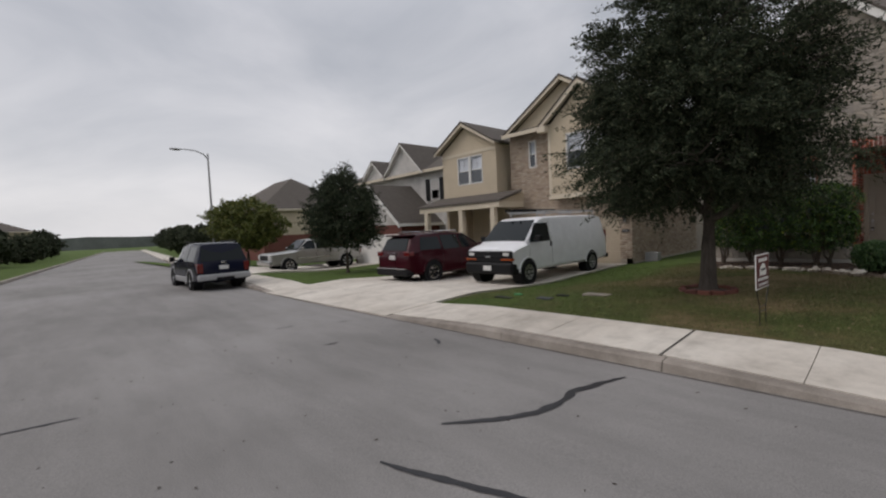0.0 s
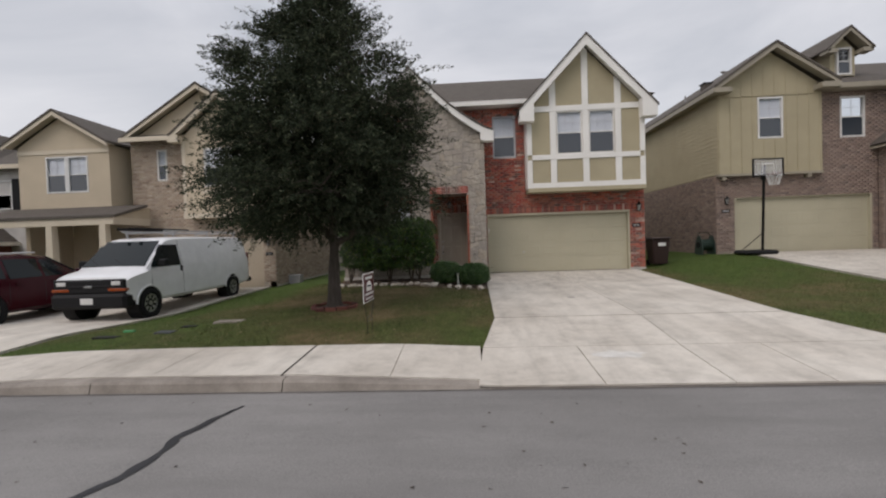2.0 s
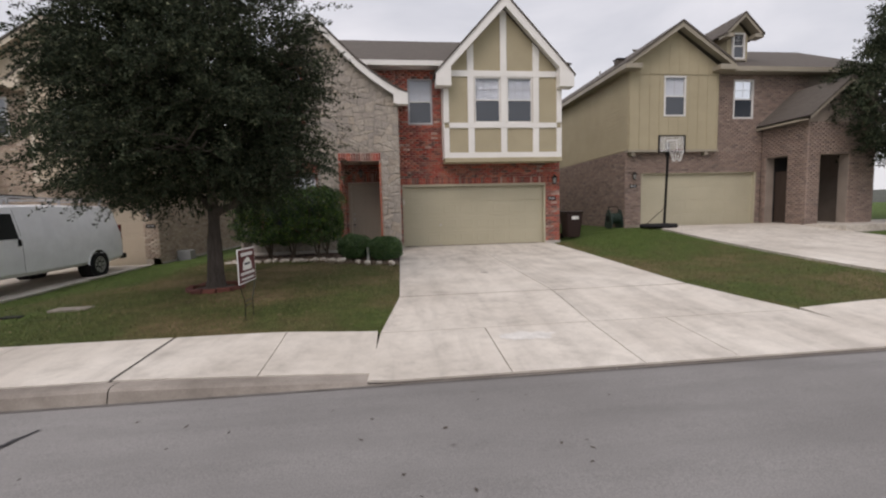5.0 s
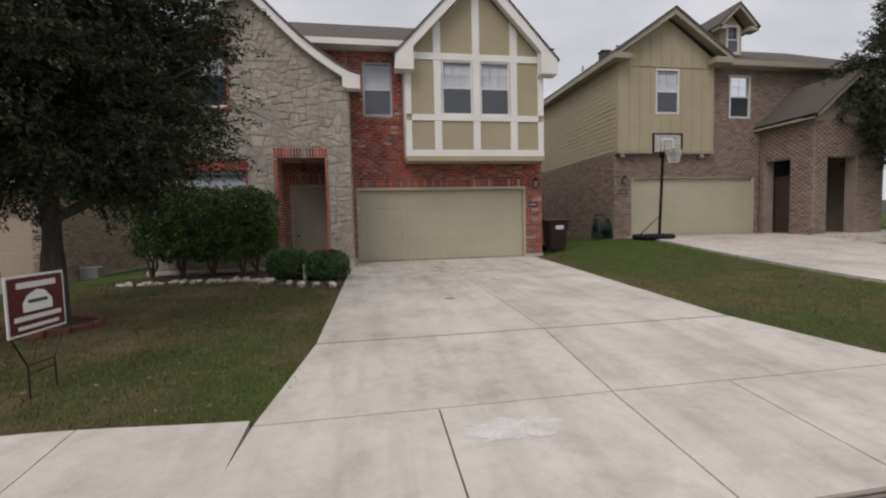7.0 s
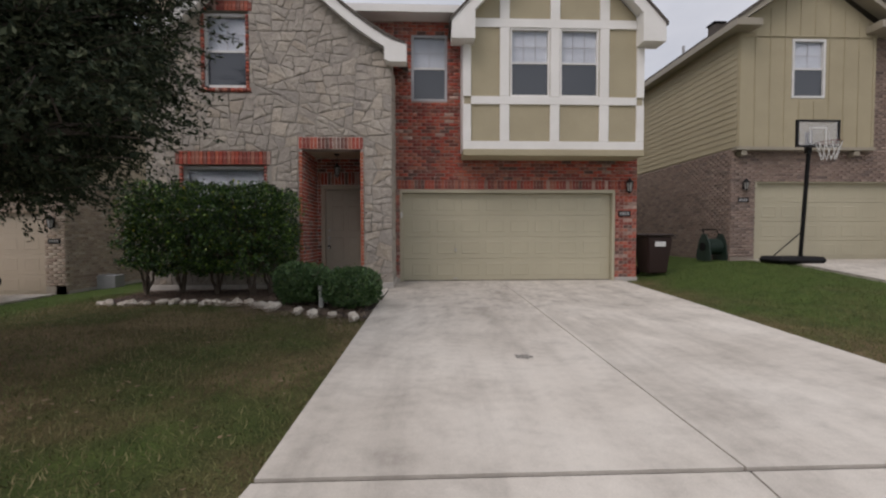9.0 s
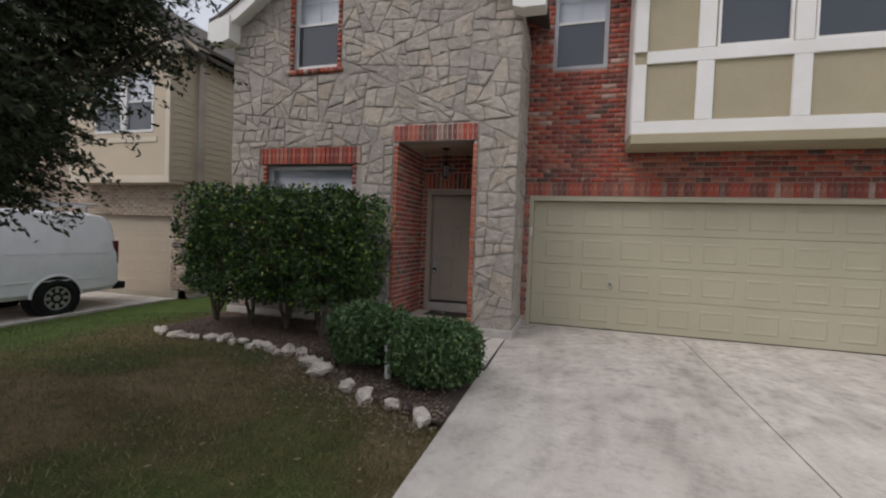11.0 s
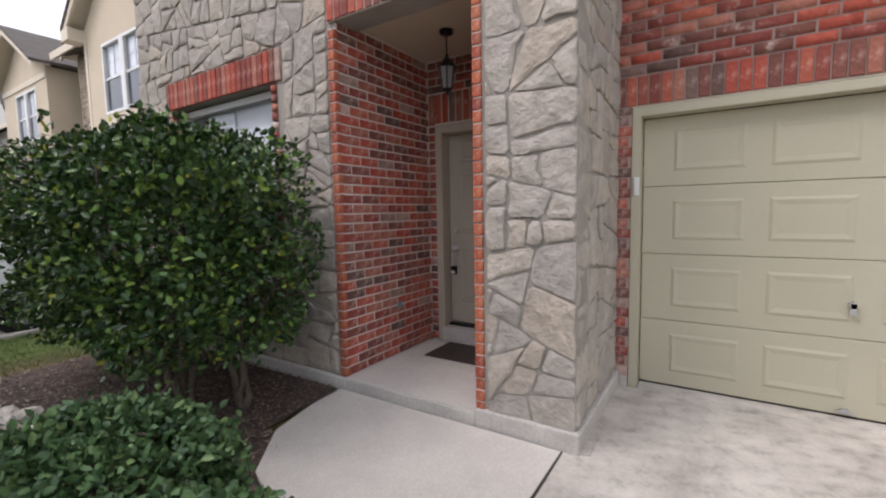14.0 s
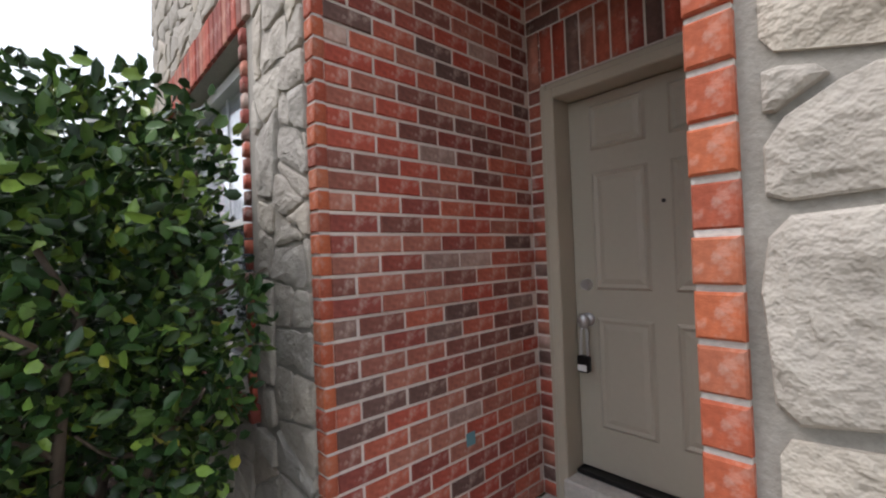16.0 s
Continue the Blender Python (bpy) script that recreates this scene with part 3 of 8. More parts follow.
def panel_garage_door(name, label, x0, x1, z0, z1, y, paint, rows=4, cols=8, kind="structure"):
    d = tagged(new(name), label, "garage door", kind=kind)
    rh = (z1 - z0) / rows
    for r in range(rows):
        a, b_ = z0 + r * rh + 0.002, z0 + (r + 1) * rh - 0.002
        sec = part("section", boxed(x0, x1, y, y + 0.05, a, b_, 0.004), paint, d)
        cw = (x1 - x0 - 0.28) / cols
        for c in range(cols):
            bm = bmesh.new()
            xa, xb, za, zb = x0 + 0.21 + c * cw, x0 + 0.21 + (c + 1) * cw - 0.14, a + 0.11, b_ - 0.1
            outer = [bm.verts.new(p) for p in ((xa, y, za), (xb, y, za), (xb, y, zb), (xa, y, zb))]
            s = 0.05
            inn = [bm.verts.new(p) for p in ((xa + s * 0.4, y + 0.0, za + s * 0.4), (xb - s * 0.4, y, za + s * 0.4), (xb - s * 0.4, y, zb - s * 0.4), (xa + s * 0.4, y, zb - s * 0.4))]
            for v in outer:
                v.co.y = y - 0.001
            for v in inn:
                v.co.y = y - 0.009
            top = [bm.verts.new((v.co.x + sx * 0.035, y - 0.003, v.co.z + sz * 0.035)) for v, sx, sz in zip(inn, (1, -1, -1, 1), (1, 1, -1, -1))]
            for i in range(4):
                k = (i + 1) % 4
                bm.faces.new((outer[i], outer[k], inn[k], inn[i]))
                bm.faces.new((inn[i], inn[k], top[k], top[i]))
            bm.faces.new(top)
            part("raised_panel", bm, paint, sec)
    return d


def gable_roof(bm, x0, x1, y0, y1, z_eave, apex_x, z_apex, thick=0.12, over=0.0):
    """A roof with its ridge along y: two slabs."""
    for xe in (x0, x1):
        extrude(bm, [(xe, z_eave), (apex_x, z_apex), (apex_x, z_apex + thick * 1.3), (xe, z_eave + thick * 1.1)], "y", y0, y1)
    return bm


M["vinyl_grey"] = plain("grey_vinyl", (0.42, 0.43, 0.45), 0.5)
mg, ntg, bg_ = nodes_of("clear_pane", 0.02, 0, 0.6)
bg_.inputs["Base Color"].default_value = (0.9, 0.93, 0.95, 1)
bg_.inputs["Transmission Weight"].default_value = 1.0
bg_.inputs["IOR"].default_value = 1.35
M["glass_clear"] = mg
# wood darkened in its colour to stand in for shade in the right-hand porch
M["shaded_wood"] = surface("wood_with_painted_shade", (0.07, 0.05, 0.04), (0.045, 0.032, 0.026), rough=0.5, stretch=(6, 6, 0.6))
# near-black paint that puts the shade of rooms and recesses into the colour
M["shade_black"] = plain("painted_shade", (0.02, 0.02, 0.022), 0.9)

# ---- the brick and stone house ----
OPEN = (-4.49, -3.3, 0.1, 2.88)
G_OPEN = (-2.56, 2.58, 0.0, 2.18)
SY = -1.16
house = tagged(new("house_main"), "two-storey house of red brick and grey limestone with white gable trim", "house", kind="structure")
bm = bmesh.new()
wall_cells(bm, -2.69, 3.1, 0.0, 6.2, 0.002, 0.28, [G_OPEN, (-2.28, -1.44, 4.24, 5.78), (-1.0, 2.8, 3.0, 6.2)])
box(bm, -4.4, -2.69, 0.002, 0.28, 4.6, 6.2)
part("brick_backing", bm, M["mortar_front"], house)
# curved bell-cast gable of the stone front
APX, APZ = -5.13, 7.0
def rake_z(x):
    d = abs(x - APX)
    return lerp_table([(0, 7.0), (0.3, 6.72), (0.9, 6.13), (1.3, 5.74), (1.7, 5.42), (2.1, 5.14), (2.5, 4.9), (2.75, 4.78)], d)
SX0, SX1 = -7.62, -2.65
bm = bmesh.new()
STONE_HOLES = [(-4.555, -3.237, 0.1, 3.13), (-6.48, -5.53, 4.11, 5.65), (-6.95, -5.2, 0.75, 2.56)]
wall_cells(bm, SX0, SX1, 0.1, 4.75, SY + 0.012, SY + 0.25, [(-4.527, -3.263, 0.1, 2.88)] + STONE_HOLES[1:])
xs_top = [SX0] + [SX0 + (SX1 - SX0) * i / 24 for i in range(1, 24)] + [SX1]
for xa, xb in zip(xs_top, xs_top[1:]):
    if xb <= -6.48 or xa >= -5.53:
        extrude(bm, [(xa, 4.75), (xb, 4.75), (xb, rake_z(xb) - 0.02), (xa, rake_z(xa) - 0.02)], "y", SY + 0.012, SY + 0.25)
    else:
        extrude(bm, [(xa, 5.65), (xb, 5.65), (xb, rake_z(xb) - 0.02), (xa, rake_z(xa) - 0.02)], "y", SY + 0.012, SY + 0.25)
        for a, b_ in ((max(xa, xa), min(xb, -6.48)), (max(xa, -5.53), xb)):
            if b_ > a:
                extrude(bm, [(a, 4.75), (b_, 4.75), (b_, 5.65), (a, 5.65)], "y", SY + 0.012, SY + 0.25)
box(bm, SX1 - 0.25, SX1 - 0.013, SY + 0.25, 0.002, 0.1, 4.75)
box(bm, SX0 + 0.035, SX0 + 0.25, SY + 0.25, 9.0, 0.1, 4.75)
part("stone_backing", bm, M["mortar_stone"], house)
bm = bmesh.new()
box(bm, SX0 - 0.03, OPEN[0], SY - 0.02, SY + 0.3, -0.25, 0.1, 0.01)
box(bm, OPEN[0], OPEN[1], SY - 0.02, 0.2, -0.25, 0.1, 0.01)
box(bm, OPEN[1], SX1 + 0.03, SY - 0.02, 0.0, -0.25, 0.13, 0.01)
box(bm, SX1 + 0.03, -2.56, -0.02, 0.25, -0.25, 0.1, 0.01)
box(bm, 2.58, 3.13, -0.02, 0.25, -0.25, 0.1, 0.01)
part("foundation", bm, M["foundation"], house)
part("porch_floor", boxed(OPEN[0] + 0.004, OPEN[1] - 0.004, SY - 0.014, 0.03, 0.1, 0.106), M["smooth_concrete"], house)
part("garage_apron", boxed(-2.49, 2.51, -0.012, 0.3, -0.1, 0.02, 0.006), M["concrete"], house)
# porch recess: lining, back wall, ceiling
bm = bmesh.new()
DOOR = (-4.39, -3.36, 0.1, 2.25)
wall_cells(bm, -4.497, -3.293, 0.1, 3.0, 0.108, 0.3, [DOOR])
box(bm, -4.72, -4.497, SY + 0.03, 0.3, 0.1, 3.0)
box(bm, -3.293, -3.1, SY + 0.03, 0.3, 0.1, 3.0)
part("porch_backing", bm, M["mortar_red"], house)
tagged(link("ceiling_porch", boxed(-4.6, -3.2, SY + 0.04, 0.14, 2.92, 2.98), M["stucco_tan"]), "tan painted porch ceiling", "ceiling", kind="structure")
# sides, back and roof
bm = bmesh.new()
box(bm, 2.85, 3.1, 0.28, 11, 0.0, 6.2)
box(bm, SX0 + 0.05, 3.1, 11, 11.2, 0.0, 6.2)
box(bm, SX0 + 0.05, SX0 + 0.3, SY + 0.25, 11, 4.75, 6.2)
part("side_wall", bm, M["stucco_tan"], house)
# unseen floor and walls in near-black, painted shade behind the windows
part("interior_floor", boxed(SX0 + 0.3, 2.85, 0.4, 11, 2.7, 2.8), M["shade_black"], house)
part("interior_wall", box(boxed(SX0 + 0.3, -4.75, -0.3, -0.2, 3.05, 5.7), -2.7, 2.85, 0.9, 1.0, 2.8, 6.2), M["shade_black"], house)
bm = bmesh.new()
rv = [bm.verts.new(p) for p in ((-7.9, -0.42, 6.2), (3.4, -0.42, 6.2), (3.4, 11.5, 6.2), (-7.9, 11.5, 6.2), (-4.9, 3.6, 8.35), (0.9, 3.6, 8.35))]
for q in ((0, 1, 5, 4), (1, 2, 5), (2, 3, 4, 5), (3, 0, 4)):
    bm.faces.new([rv[i] for i in q])
roof = part("roof", bm, M["shingle"], house)
part("eave_board", box(boxed(-4.35, -1.0, -0.45, -0.4, 6.06, 6.22), -4.35, -1.0, -0.4, 0.03, 6.06, 6.09), M["trim_white"], house)

# stone gable roof and its white rake boards
def rake_strip(bm, drop0, drop1, y0, y1, reach=2.78, n=26):
    for s in (-1, 1):
        prev = None
        for i in range(n + 1):
            d = reach * i / n
            x = APX + s * d
            z = rake_z(x)
            ring = [bm.verts.new(p) for p in ((x, y0, z + drop0), (x, y1, z + drop0), (x, y1, z + drop1), (x, y0, z + drop1))]
            if prev:
                for k in range(4):
                    bm.faces.new((prev[k], prev[(k + 1) % 4], ring[(k + 1) % 4], ring[k]))
            else:
                bm.faces.new(ring)
            prev = ring
        bm.faces.new(prev)
    bmesh.ops.recalc_face_normals(bm, faces=bm.faces[:])
    return bm
part("rake_board", rake_strip(bmesh.new(), -0.1, 0.13, SY - 0.24, SY - 0.19), M["trim_white"], house)
part("rake_soffit", rake_strip(bmesh.new(), -0.06, -0.02, SY - 0.19, SY + 0.04), M["trim_white"], house)
part("gable_roof", rake_strip(bmesh.new(), 0.13, 0.2, SY - 0.27, 4.0), M["shingle"], house)
for s, xe in ((1, APX + 2.78), (-1, APX - 2.78)):
    bm = bmesh.new()
    extrude(bm, [(xe + s * 0.02, 4.58), (xe + s * 0.02, 4.93), (xe - s * 0.42, 5.02), (xe - s * 0.42, 4.62), (xe - s * 0.3, 4.58)], "y", SY - 0.27, SY + 0.0)
    part("eave_return", bm, M["trim_white"], house)

# ---- the white-framed gable bay ----
BY, BX0, BX1, BZ0, BZE, BAX, BAZ = -0.62, -1.12, 2.93, 2.87, 5.78, 0.93, 8.12
bm = bmesh.new()
WINS = [(-0.08, 0.8), (1.03, 1.9)]
wall_cells(bm, BX0 + 0.02, BX1 - 0.02, BZ0 + 0.02, BZE, BY + 0.03, BY + 0.12, [(a, b_, 4.22, 5.65) for a, b_ in WINS])
box(bm, BX0 + 0.02, BX0 + 0.14, BY + 0.12, 0.05, BZ0 + 0.02, BZE)
box(bm, BX1 - 0.14, BX1 - 0.02, BY + 0.12, 0.05, BZ0 + 0.02, BZE)
extrude(bm, [(BX0 + 0.02, BZE), (BX1 - 0.02, BZE), (BAX, BAZ - 0.3)], "y", BY + 0.03, BY + 0.12)
box(bm, BX0, BX1, BY - 0.04, 0.03, BZ0, BZ0 + 0.14, 0.008)
part("bay_wall", bm, M["stucco_olive"], house)
def trim_board(x0, x1, z0, z1, y=BY, d=0.035, name="trim_board"):
    part(name, boxed(x0, x1, y - 0.012, y + d, z0, z1, 0.004), M["trim_white"], house)
slope = (BAZ - BZE) / (BX1 + 0.2 - BAX)
def bay_rake(x):
    return BAZ - 0.12 - abs(x - BAX) * slope
trim_board(BX0, BX1, BZ0 + 0.143, BZ0 + 0.32)
trim_board(BX0 + 0.17, BX1 - 0.17, 4.0, 4.17)
trim_board(BX0 + 0.17, BX1 - 0.17, 5.67, 5.86)
for xa, xb in ((BX0, BX0 + 0.17), (-0.31, -0.1), (0.81, 1.02), (1.92, 2.13), (BX1 - 0.17, BX1)):
    trim_board(xa, xb, BZ0 + 0.323, 3.997)
    trim_board(xa, xb, 4.173, 5.667)
    if BX0 + 0.1 < xa < BX1 - 0.3:
        bm = bmesh.new()
        extrude(bm, [(xa, 5.863), (xb, 5.863), (xb, bay_rake(xb) - 0.16), ((xa + xb) / 2, bay_rake((xa + xb) / 2) - 0.16), (xa, bay_rake(xa) - 0.16)], "y", BY - 0.012, BY + 0.035)
        part("trim_board", bm, M["trim_white"], house)
for a, b_ in WINS:
    sash_window(house, a + 0.004, b_ - 0.004, 4.176, 5.664, BY + 0.03, M["trim_white"], (3, 2), trim_w=0.035)
part("corner_trim", box(boxed(BX0 - 0.012, BX0 + 0.02, BY + 0.04, 0.0, BZ0 + 0.145, BZE), BX1 - 0.02, BX1 + 0.012, BY + 0.04, 0.0, BZ0 + 0.145, BZE), M["trim_white"], house)
bm = bmesh.new()
for s in (-1, 1):
    xe = BAX + s * 2.32
    ze = BAZ - 2.32 * slope
    extrude(bm, [(BAX, BAZ + 0.03), (xe, ze + 0.03), (xe, ze - 0.27), (BAX, BAZ - 0.32)], "y", BY - 0.3, BY - 0.25)
part("bay_rake_board", bm, M["trim_white"], house)
bm = bmesh.new()
for s in (-1, 1):
    xe = BAX + s * 2.32
    ze = BAZ - 2.32 * slope
    extrude(bm, [(BAX, BAZ - 0.16), (xe, ze - 0.16), (xe, ze - 0.2), (BAX, BAZ - 0.2)], "y", BY - 0.25, BY + 0.06)
    extrude(bm, [(xe, ze - 0.1), (xe, ze - 0.36), (xe - s * 0.5, ze - 0.36), (xe - s * 0.5, ze + 0.3)], "y", BY - 0.31, BY + 0.1)
part("eave_return", bm, M["trim_white"], house)
bm = bmesh.new()
for s in (-1, 1):
    xe = BAX + s * 2.36
    ze = BAZ - 2.36 * slope
    extrude(bm, [(BAX, BAZ + 0.03), (xe, ze + 0.03), (xe, ze + 0.1), (BAX, BAZ + 0.1)], "y", BY - 0.33, 4.5)
part("bay_roof", bm, M["shingle"], house)

sash_window(house, -2.28, -1.44, 4.24, 5.78, 0.05, M["vinyl_grey"], (2, 2))
sash_window(house, -6.46, -5.55, 4.13, 5.63, SY + 0.1, M["vinyl"], (2, 2))
# the pale blind here stands in for sky reflected in the upper glass
sash_window(house, -6.93, -5.22, 0.77, 2.54, SY + 0.13, M["vinyl"], (2, 1))
panel_garage_door("garage_door_main", "cream panelled double garage door, closed", -2.49, 2.51, 0.034, 2.105, 0.13, M["garage_paint"])

# ---- fittings of the main house ----
# garage surround
bm = bmesh.new()
box(bm, -2.557, -2.495, 0.0, 0.14, 0.0, 2.177, 0.004)
box(bm, 2.515, 2.577, 0.0, 0.14, 0.0, 2.177, 0.004)
box(bm, -2.495, 2.515, 0.0, 0.14, 2.11, 2.177, 0.004)
part("garage_frame", bm, M["garage_paint"], house)
part("lintel_angle", boxed(-2.557, 2.577, 0.0, 0.1, 2.179, 2.186), M["trim_tan"], house)
part("threshold_strip", boxed(-2.485, 2.505, 0.14, 0.17, 0.021, 0.033), M["black_metal"], house)
gd = bpy.data.objects["garage_door_main"]
hbm = bmesh.new()
tube(hbm, (-1.24, 0.125, 0.78), (-1.24, 0.085, 0.78), 0.022, seg=12)
box(hbm, -1.255, -1.225, 0.085, 0.095, 0.72, 0.79)
part("lock_handle", hbm, M["steel"], gd)
part("lift_handle", box(boxed(-1.3, -1.2, 0.09, 0.1, 0.06, 0.08), -1.27, -1.23, 0.1, 0.128, 0.055, 0.085), M["steel"], gd)
tagged(link("keypad", boxed(-2.535, -2.497, -0.022, -0.003, 1.52, 1.66, 0.004), M["vinyl"]), "small white garage keypad on the door frame", "keypad")

# front door
door = tagged(new("door_front"), "taupe six-panel front door, closed, with a lockbox", "door", kind="structure")
DX0, DX1, DZ0, DZ1, DY = -4.31, -3.38, 0.285, 2.19, 0.2
bm = boxed(DX0, DX1, DY, DY + 0.045, DZ0, DZ1, 0.003)
leaf = part("leaf", bm, M["door_paint"], door)
for xa, xb in ((DX0 + 0.12, DX0 + 0.4), (DX0 + 0.5, DX0 + 0.78)):
    for za, zb in ((DZ0 + 0.22, DZ0 + 0.78), (DZ0 + 0.92, DZ0 + 1.52), (DZ0 + 1.63, DZ0 + 1.86)):
        bm = bmesh.new()
        o = [(xa, za), (xb, za), (xb, zb), (xa, zb)]
        rings = []
        for inset, dy in ((0, -0.001), (0.014, -0.012), (0.03, 0.002 - 0.006), (0.055, -0.011)):
            rings.append([bm.verts.new((x + sx * inset, DY + dy, z + sz * inset)) for (x, z), sx, sz in zip(o, (1, -1, -1, 1), (1, 1, -1, -1))])
        for r0, r1 in zip(rings, rings[1:]):
            for i in range(4):
                k = (i + 1) % 4
                bm.faces.new((r0[i], r0[k], r1[k], r1[i]))
        bm.faces.new(rings[-1])
        part("panel", bm, M["door_paint"], leaf)
bm = bmesh.new()
tube(bm, (DX0 + 0.07, DY, 1.23), (DX0 + 0.07, DY - 0.025, 1.23), 0.03, 0.026, 16)
part("deadbolt", bm, M["steel"], leaf, "round steel deadbolt")
bm = bmesh.new()
tube(bm, (DX0 + 0.07, DY, 1.05), (DX0 + 0.07, DY - 0.012, 1.05), 0.034, 0.034, 16)
tube(bm, (DX0 + 0.07, DY - 0.012, 1.05), (DX0 + 0.07, DY - 0.05, 1.05), 0.012, 0.012, 10)
bmesh.ops.create_uvsphere(bm, u_segments=16, v_segments=10, radius=0.03, matrix=Matrix.LocRotScale((DX0 + 0.07, DY - 0.06, 1.05), None, (1, 0.75, 1.25)))
part("door_knob", bm, M["steel"], leaf, "satin steel door knob", True)
bm = bmesh.new()
tube(bm, ((DX0 + DX1) / 2, DY, 1.62), ((DX0 + DX1) / 2, DY - 0.006, 1.62), 0.009, seg=10)
part("peephole", bm, M["black_metal"], leaf)
bm = bmesh.new()
box(bm, DX0 - 0.06, DX0 - 0.004, 0.06, 0.29, 0.1, DZ1 + 0.06, 0.006)
box(bm, DX1 + 0.004, DX1 + 0.06, 0.06, 0.29, 0.1, DZ1 + 0.06, 0.006)
box(bm, DX0 - 0.004, DX1 + 0.004, 0.06, 0.29, DZ1 + 0.005, DZ1 + 0.06, 0.006)
box(bm, DX0 - 0.1, DX0 - 0.055, 0.085, 0.12, 0.1, DZ1 + 0.1, 0.008)
box(bm, DX0 - 0.055, DX1 + 0.1, 0.085, 0.12, DZ1 + 0.055, DZ1 + 0.1, 0.008)
part("door_frame", bm, M["door_frame_paint"], door)
part("door_sill", boxed(DX0 - 0.02, DX1 + 0.02, 0.04, 0.3, 0.1, 0.255, 0.008), M["foundation"], door)
part("threshold", boxed(DX0, DX1, 0.14, 0.3, 0.256, 0.282, 0.004), M["black_metal"], door)
# sheet of painted shade behind the door leaf
part("door_stop_dark", boxed(DX0 - 0.1, DX1 + 0.1, 0.3, 0.34, 0.1, 2.5), M["shade_black"], door)

lockbox = thing("lockbox", "black key lockbox with white label hanging on a door knob", "lockbox")
part("body", boxed(DX0 + 0.038, DX0 + 0.102, DY - 0.085, DY - 0.045, 0.79, 0.875, 0.008), M["black_metal"], lockbox)
part("label", boxed(DX0 + 0.046, DX0 + 0.094, DY - 0.0875, DY - 0.0855, 0.8, 0.83), M["vinyl"], lockbox, "white paper label")
bm = bmesh.new()
tube(bm, (DX0 + 0.05, DY - 0.062, 0.87), (DX0 + 0.055, DY - 0.055, 1.0), 0.006, seg=8)
tube(bm, (DX0 + 0.09, DY - 0.062, 0.87), (DX0 + 0.085, DY - 0.055, 1.0), 0.006, seg=8)
tube(bm, (DX0 + 0.055, DY - 0.055, 1.0), (DX0 + 0.07, DY - 0.04, 1.03), 0.006, seg=8)
tube(bm, (DX0 + 0.085, DY - 0.055, 1.0), (DX0 + 0.07, DY - 0.04, 1.03), 0.006, seg=8)
part("shackle", bm, M["steel"], lockbox)

mat_bm = sheet(bmesh.new(), steps(-4.24, -3.42, 0.03), steps(-0.42, 0.03, 0.03), lambda x, y: 0.114 + 0.002 * math.sin(x * 105) * math.sin(y * 105), 0.012)
tagged(link("doormat", mat_bm, surface("brown_mat", (0.06, 0.045, 0.038), fine=90, bump=0.8, rough=0.95)), "dark brown rubber-backed doormat on the porch slab", "doormat")

M["lamp_glass"] = glass_pane("lamp_glass", (0.3, 0.3, 0.29), 0.12)


def lantern(name, label, at, scale=1.0, hang=True):
    t = thing(name, label, "lantern", at=at)
    s = scale
    bm = bmesh.new()
    if hang:
        tube(bm, (0, 0, 0.2 * s), (0, 0, 0.42 * s), 0.006, seg=8)
        tube(bm, (0, 0, 0.42 * s), (0, 0, 0.45 * s), 0.055, 0.06, 14)
    else:
        box(bm, -0.035, 0.035, 0.08, 0.1, -0.1 * s, 0.14 * s, 0.006)
        tube(bm, (0, 0.085, -0.02), (0, 0.0, -0.1 * s), 0.009, seg=8)
    part("mount", bm, M["black_metal"], t)
    bm = bmesh.new()
    tube(bm, (0, 0, 0.1 * s), (0, 0, 0.2 * s), 0.1 * s, 0.018, 8)
    tube(bm, (0, 0, 0.2 * s), (0, 0, 0.23 * s), 0.02, 0.008, 8)
    part("cap", bm, M["black_metal"], t)
    bm = bmesh.new()
    tube(bm, (0, 0, -0.1 * s), (0, 0, 0.1 * s), 0.05 * s, 0.075 * s, 6)
    part("glass", bm, M["lamp_glass"], t)
    bm = bmesh.new()
    for i in range(6):
        a = math.pi * 2 * i / 6
        tube(bm, (0.052 * s * math.cos(a), 0.052 * s * math.sin(a), -0.1 * s), (0.078 * s * math.cos(a), 0.078 * s * math.sin(a), 0.1 * s), 0.006, seg=6)
    tube(bm, (0, 0, -0.13 * s), (0, 0, -0.1 * s), 0.03 * s, 0.056 * s, 8)
    tube(bm, (0, 0, -0.16 * s), (0, 0, -0.13 * s), 0.008, 0.014, 8)
    part("cage", bm, M["black_metal"], t)
    return t


lantern("porch_lantern", "black iron hanging porch lantern with glass", (-3.92, -0.45, 2.53), 0.85)
lantern("wall_lantern", "black wall lantern beside the garage door", (2.87, -0.12, 2.24), 1.0, False)


def number_plate_stone(at, label="dark house number plaque on brick"):
    t = thing("house_number", label, "house number", at=at)
    part("plaque", boxed(-0.15, 0.15, -0.02, 0.0, -0.065, 0.065, 0.006), M["black_metal"], t)
    bars = bmesh.new()
    for i in range(4):
        box(bars, -0.115 + i * 0.06, -0.08 + i * 0.06, -0.024, -0.0205, -0.035, 0.035)
    part("numerals", bars, M["steel"], t, "unreadable pale numerals")
    return t


number_plate_stone((2.8, -0.006, 1.62))

# window brick surrounds are with the pieces; a small security sign by the shrubs
sg = thing("garden_stake_sign", "small white stake sign between the shrubs", "sign", at=(-3.6, -2.95, hz(-3.6, -2.95)))
part("stake", boxed(-0.008, 0.008, -0.006, 0.006, 0, 0.3), M["steel"], sg)
bm = bmesh.new()
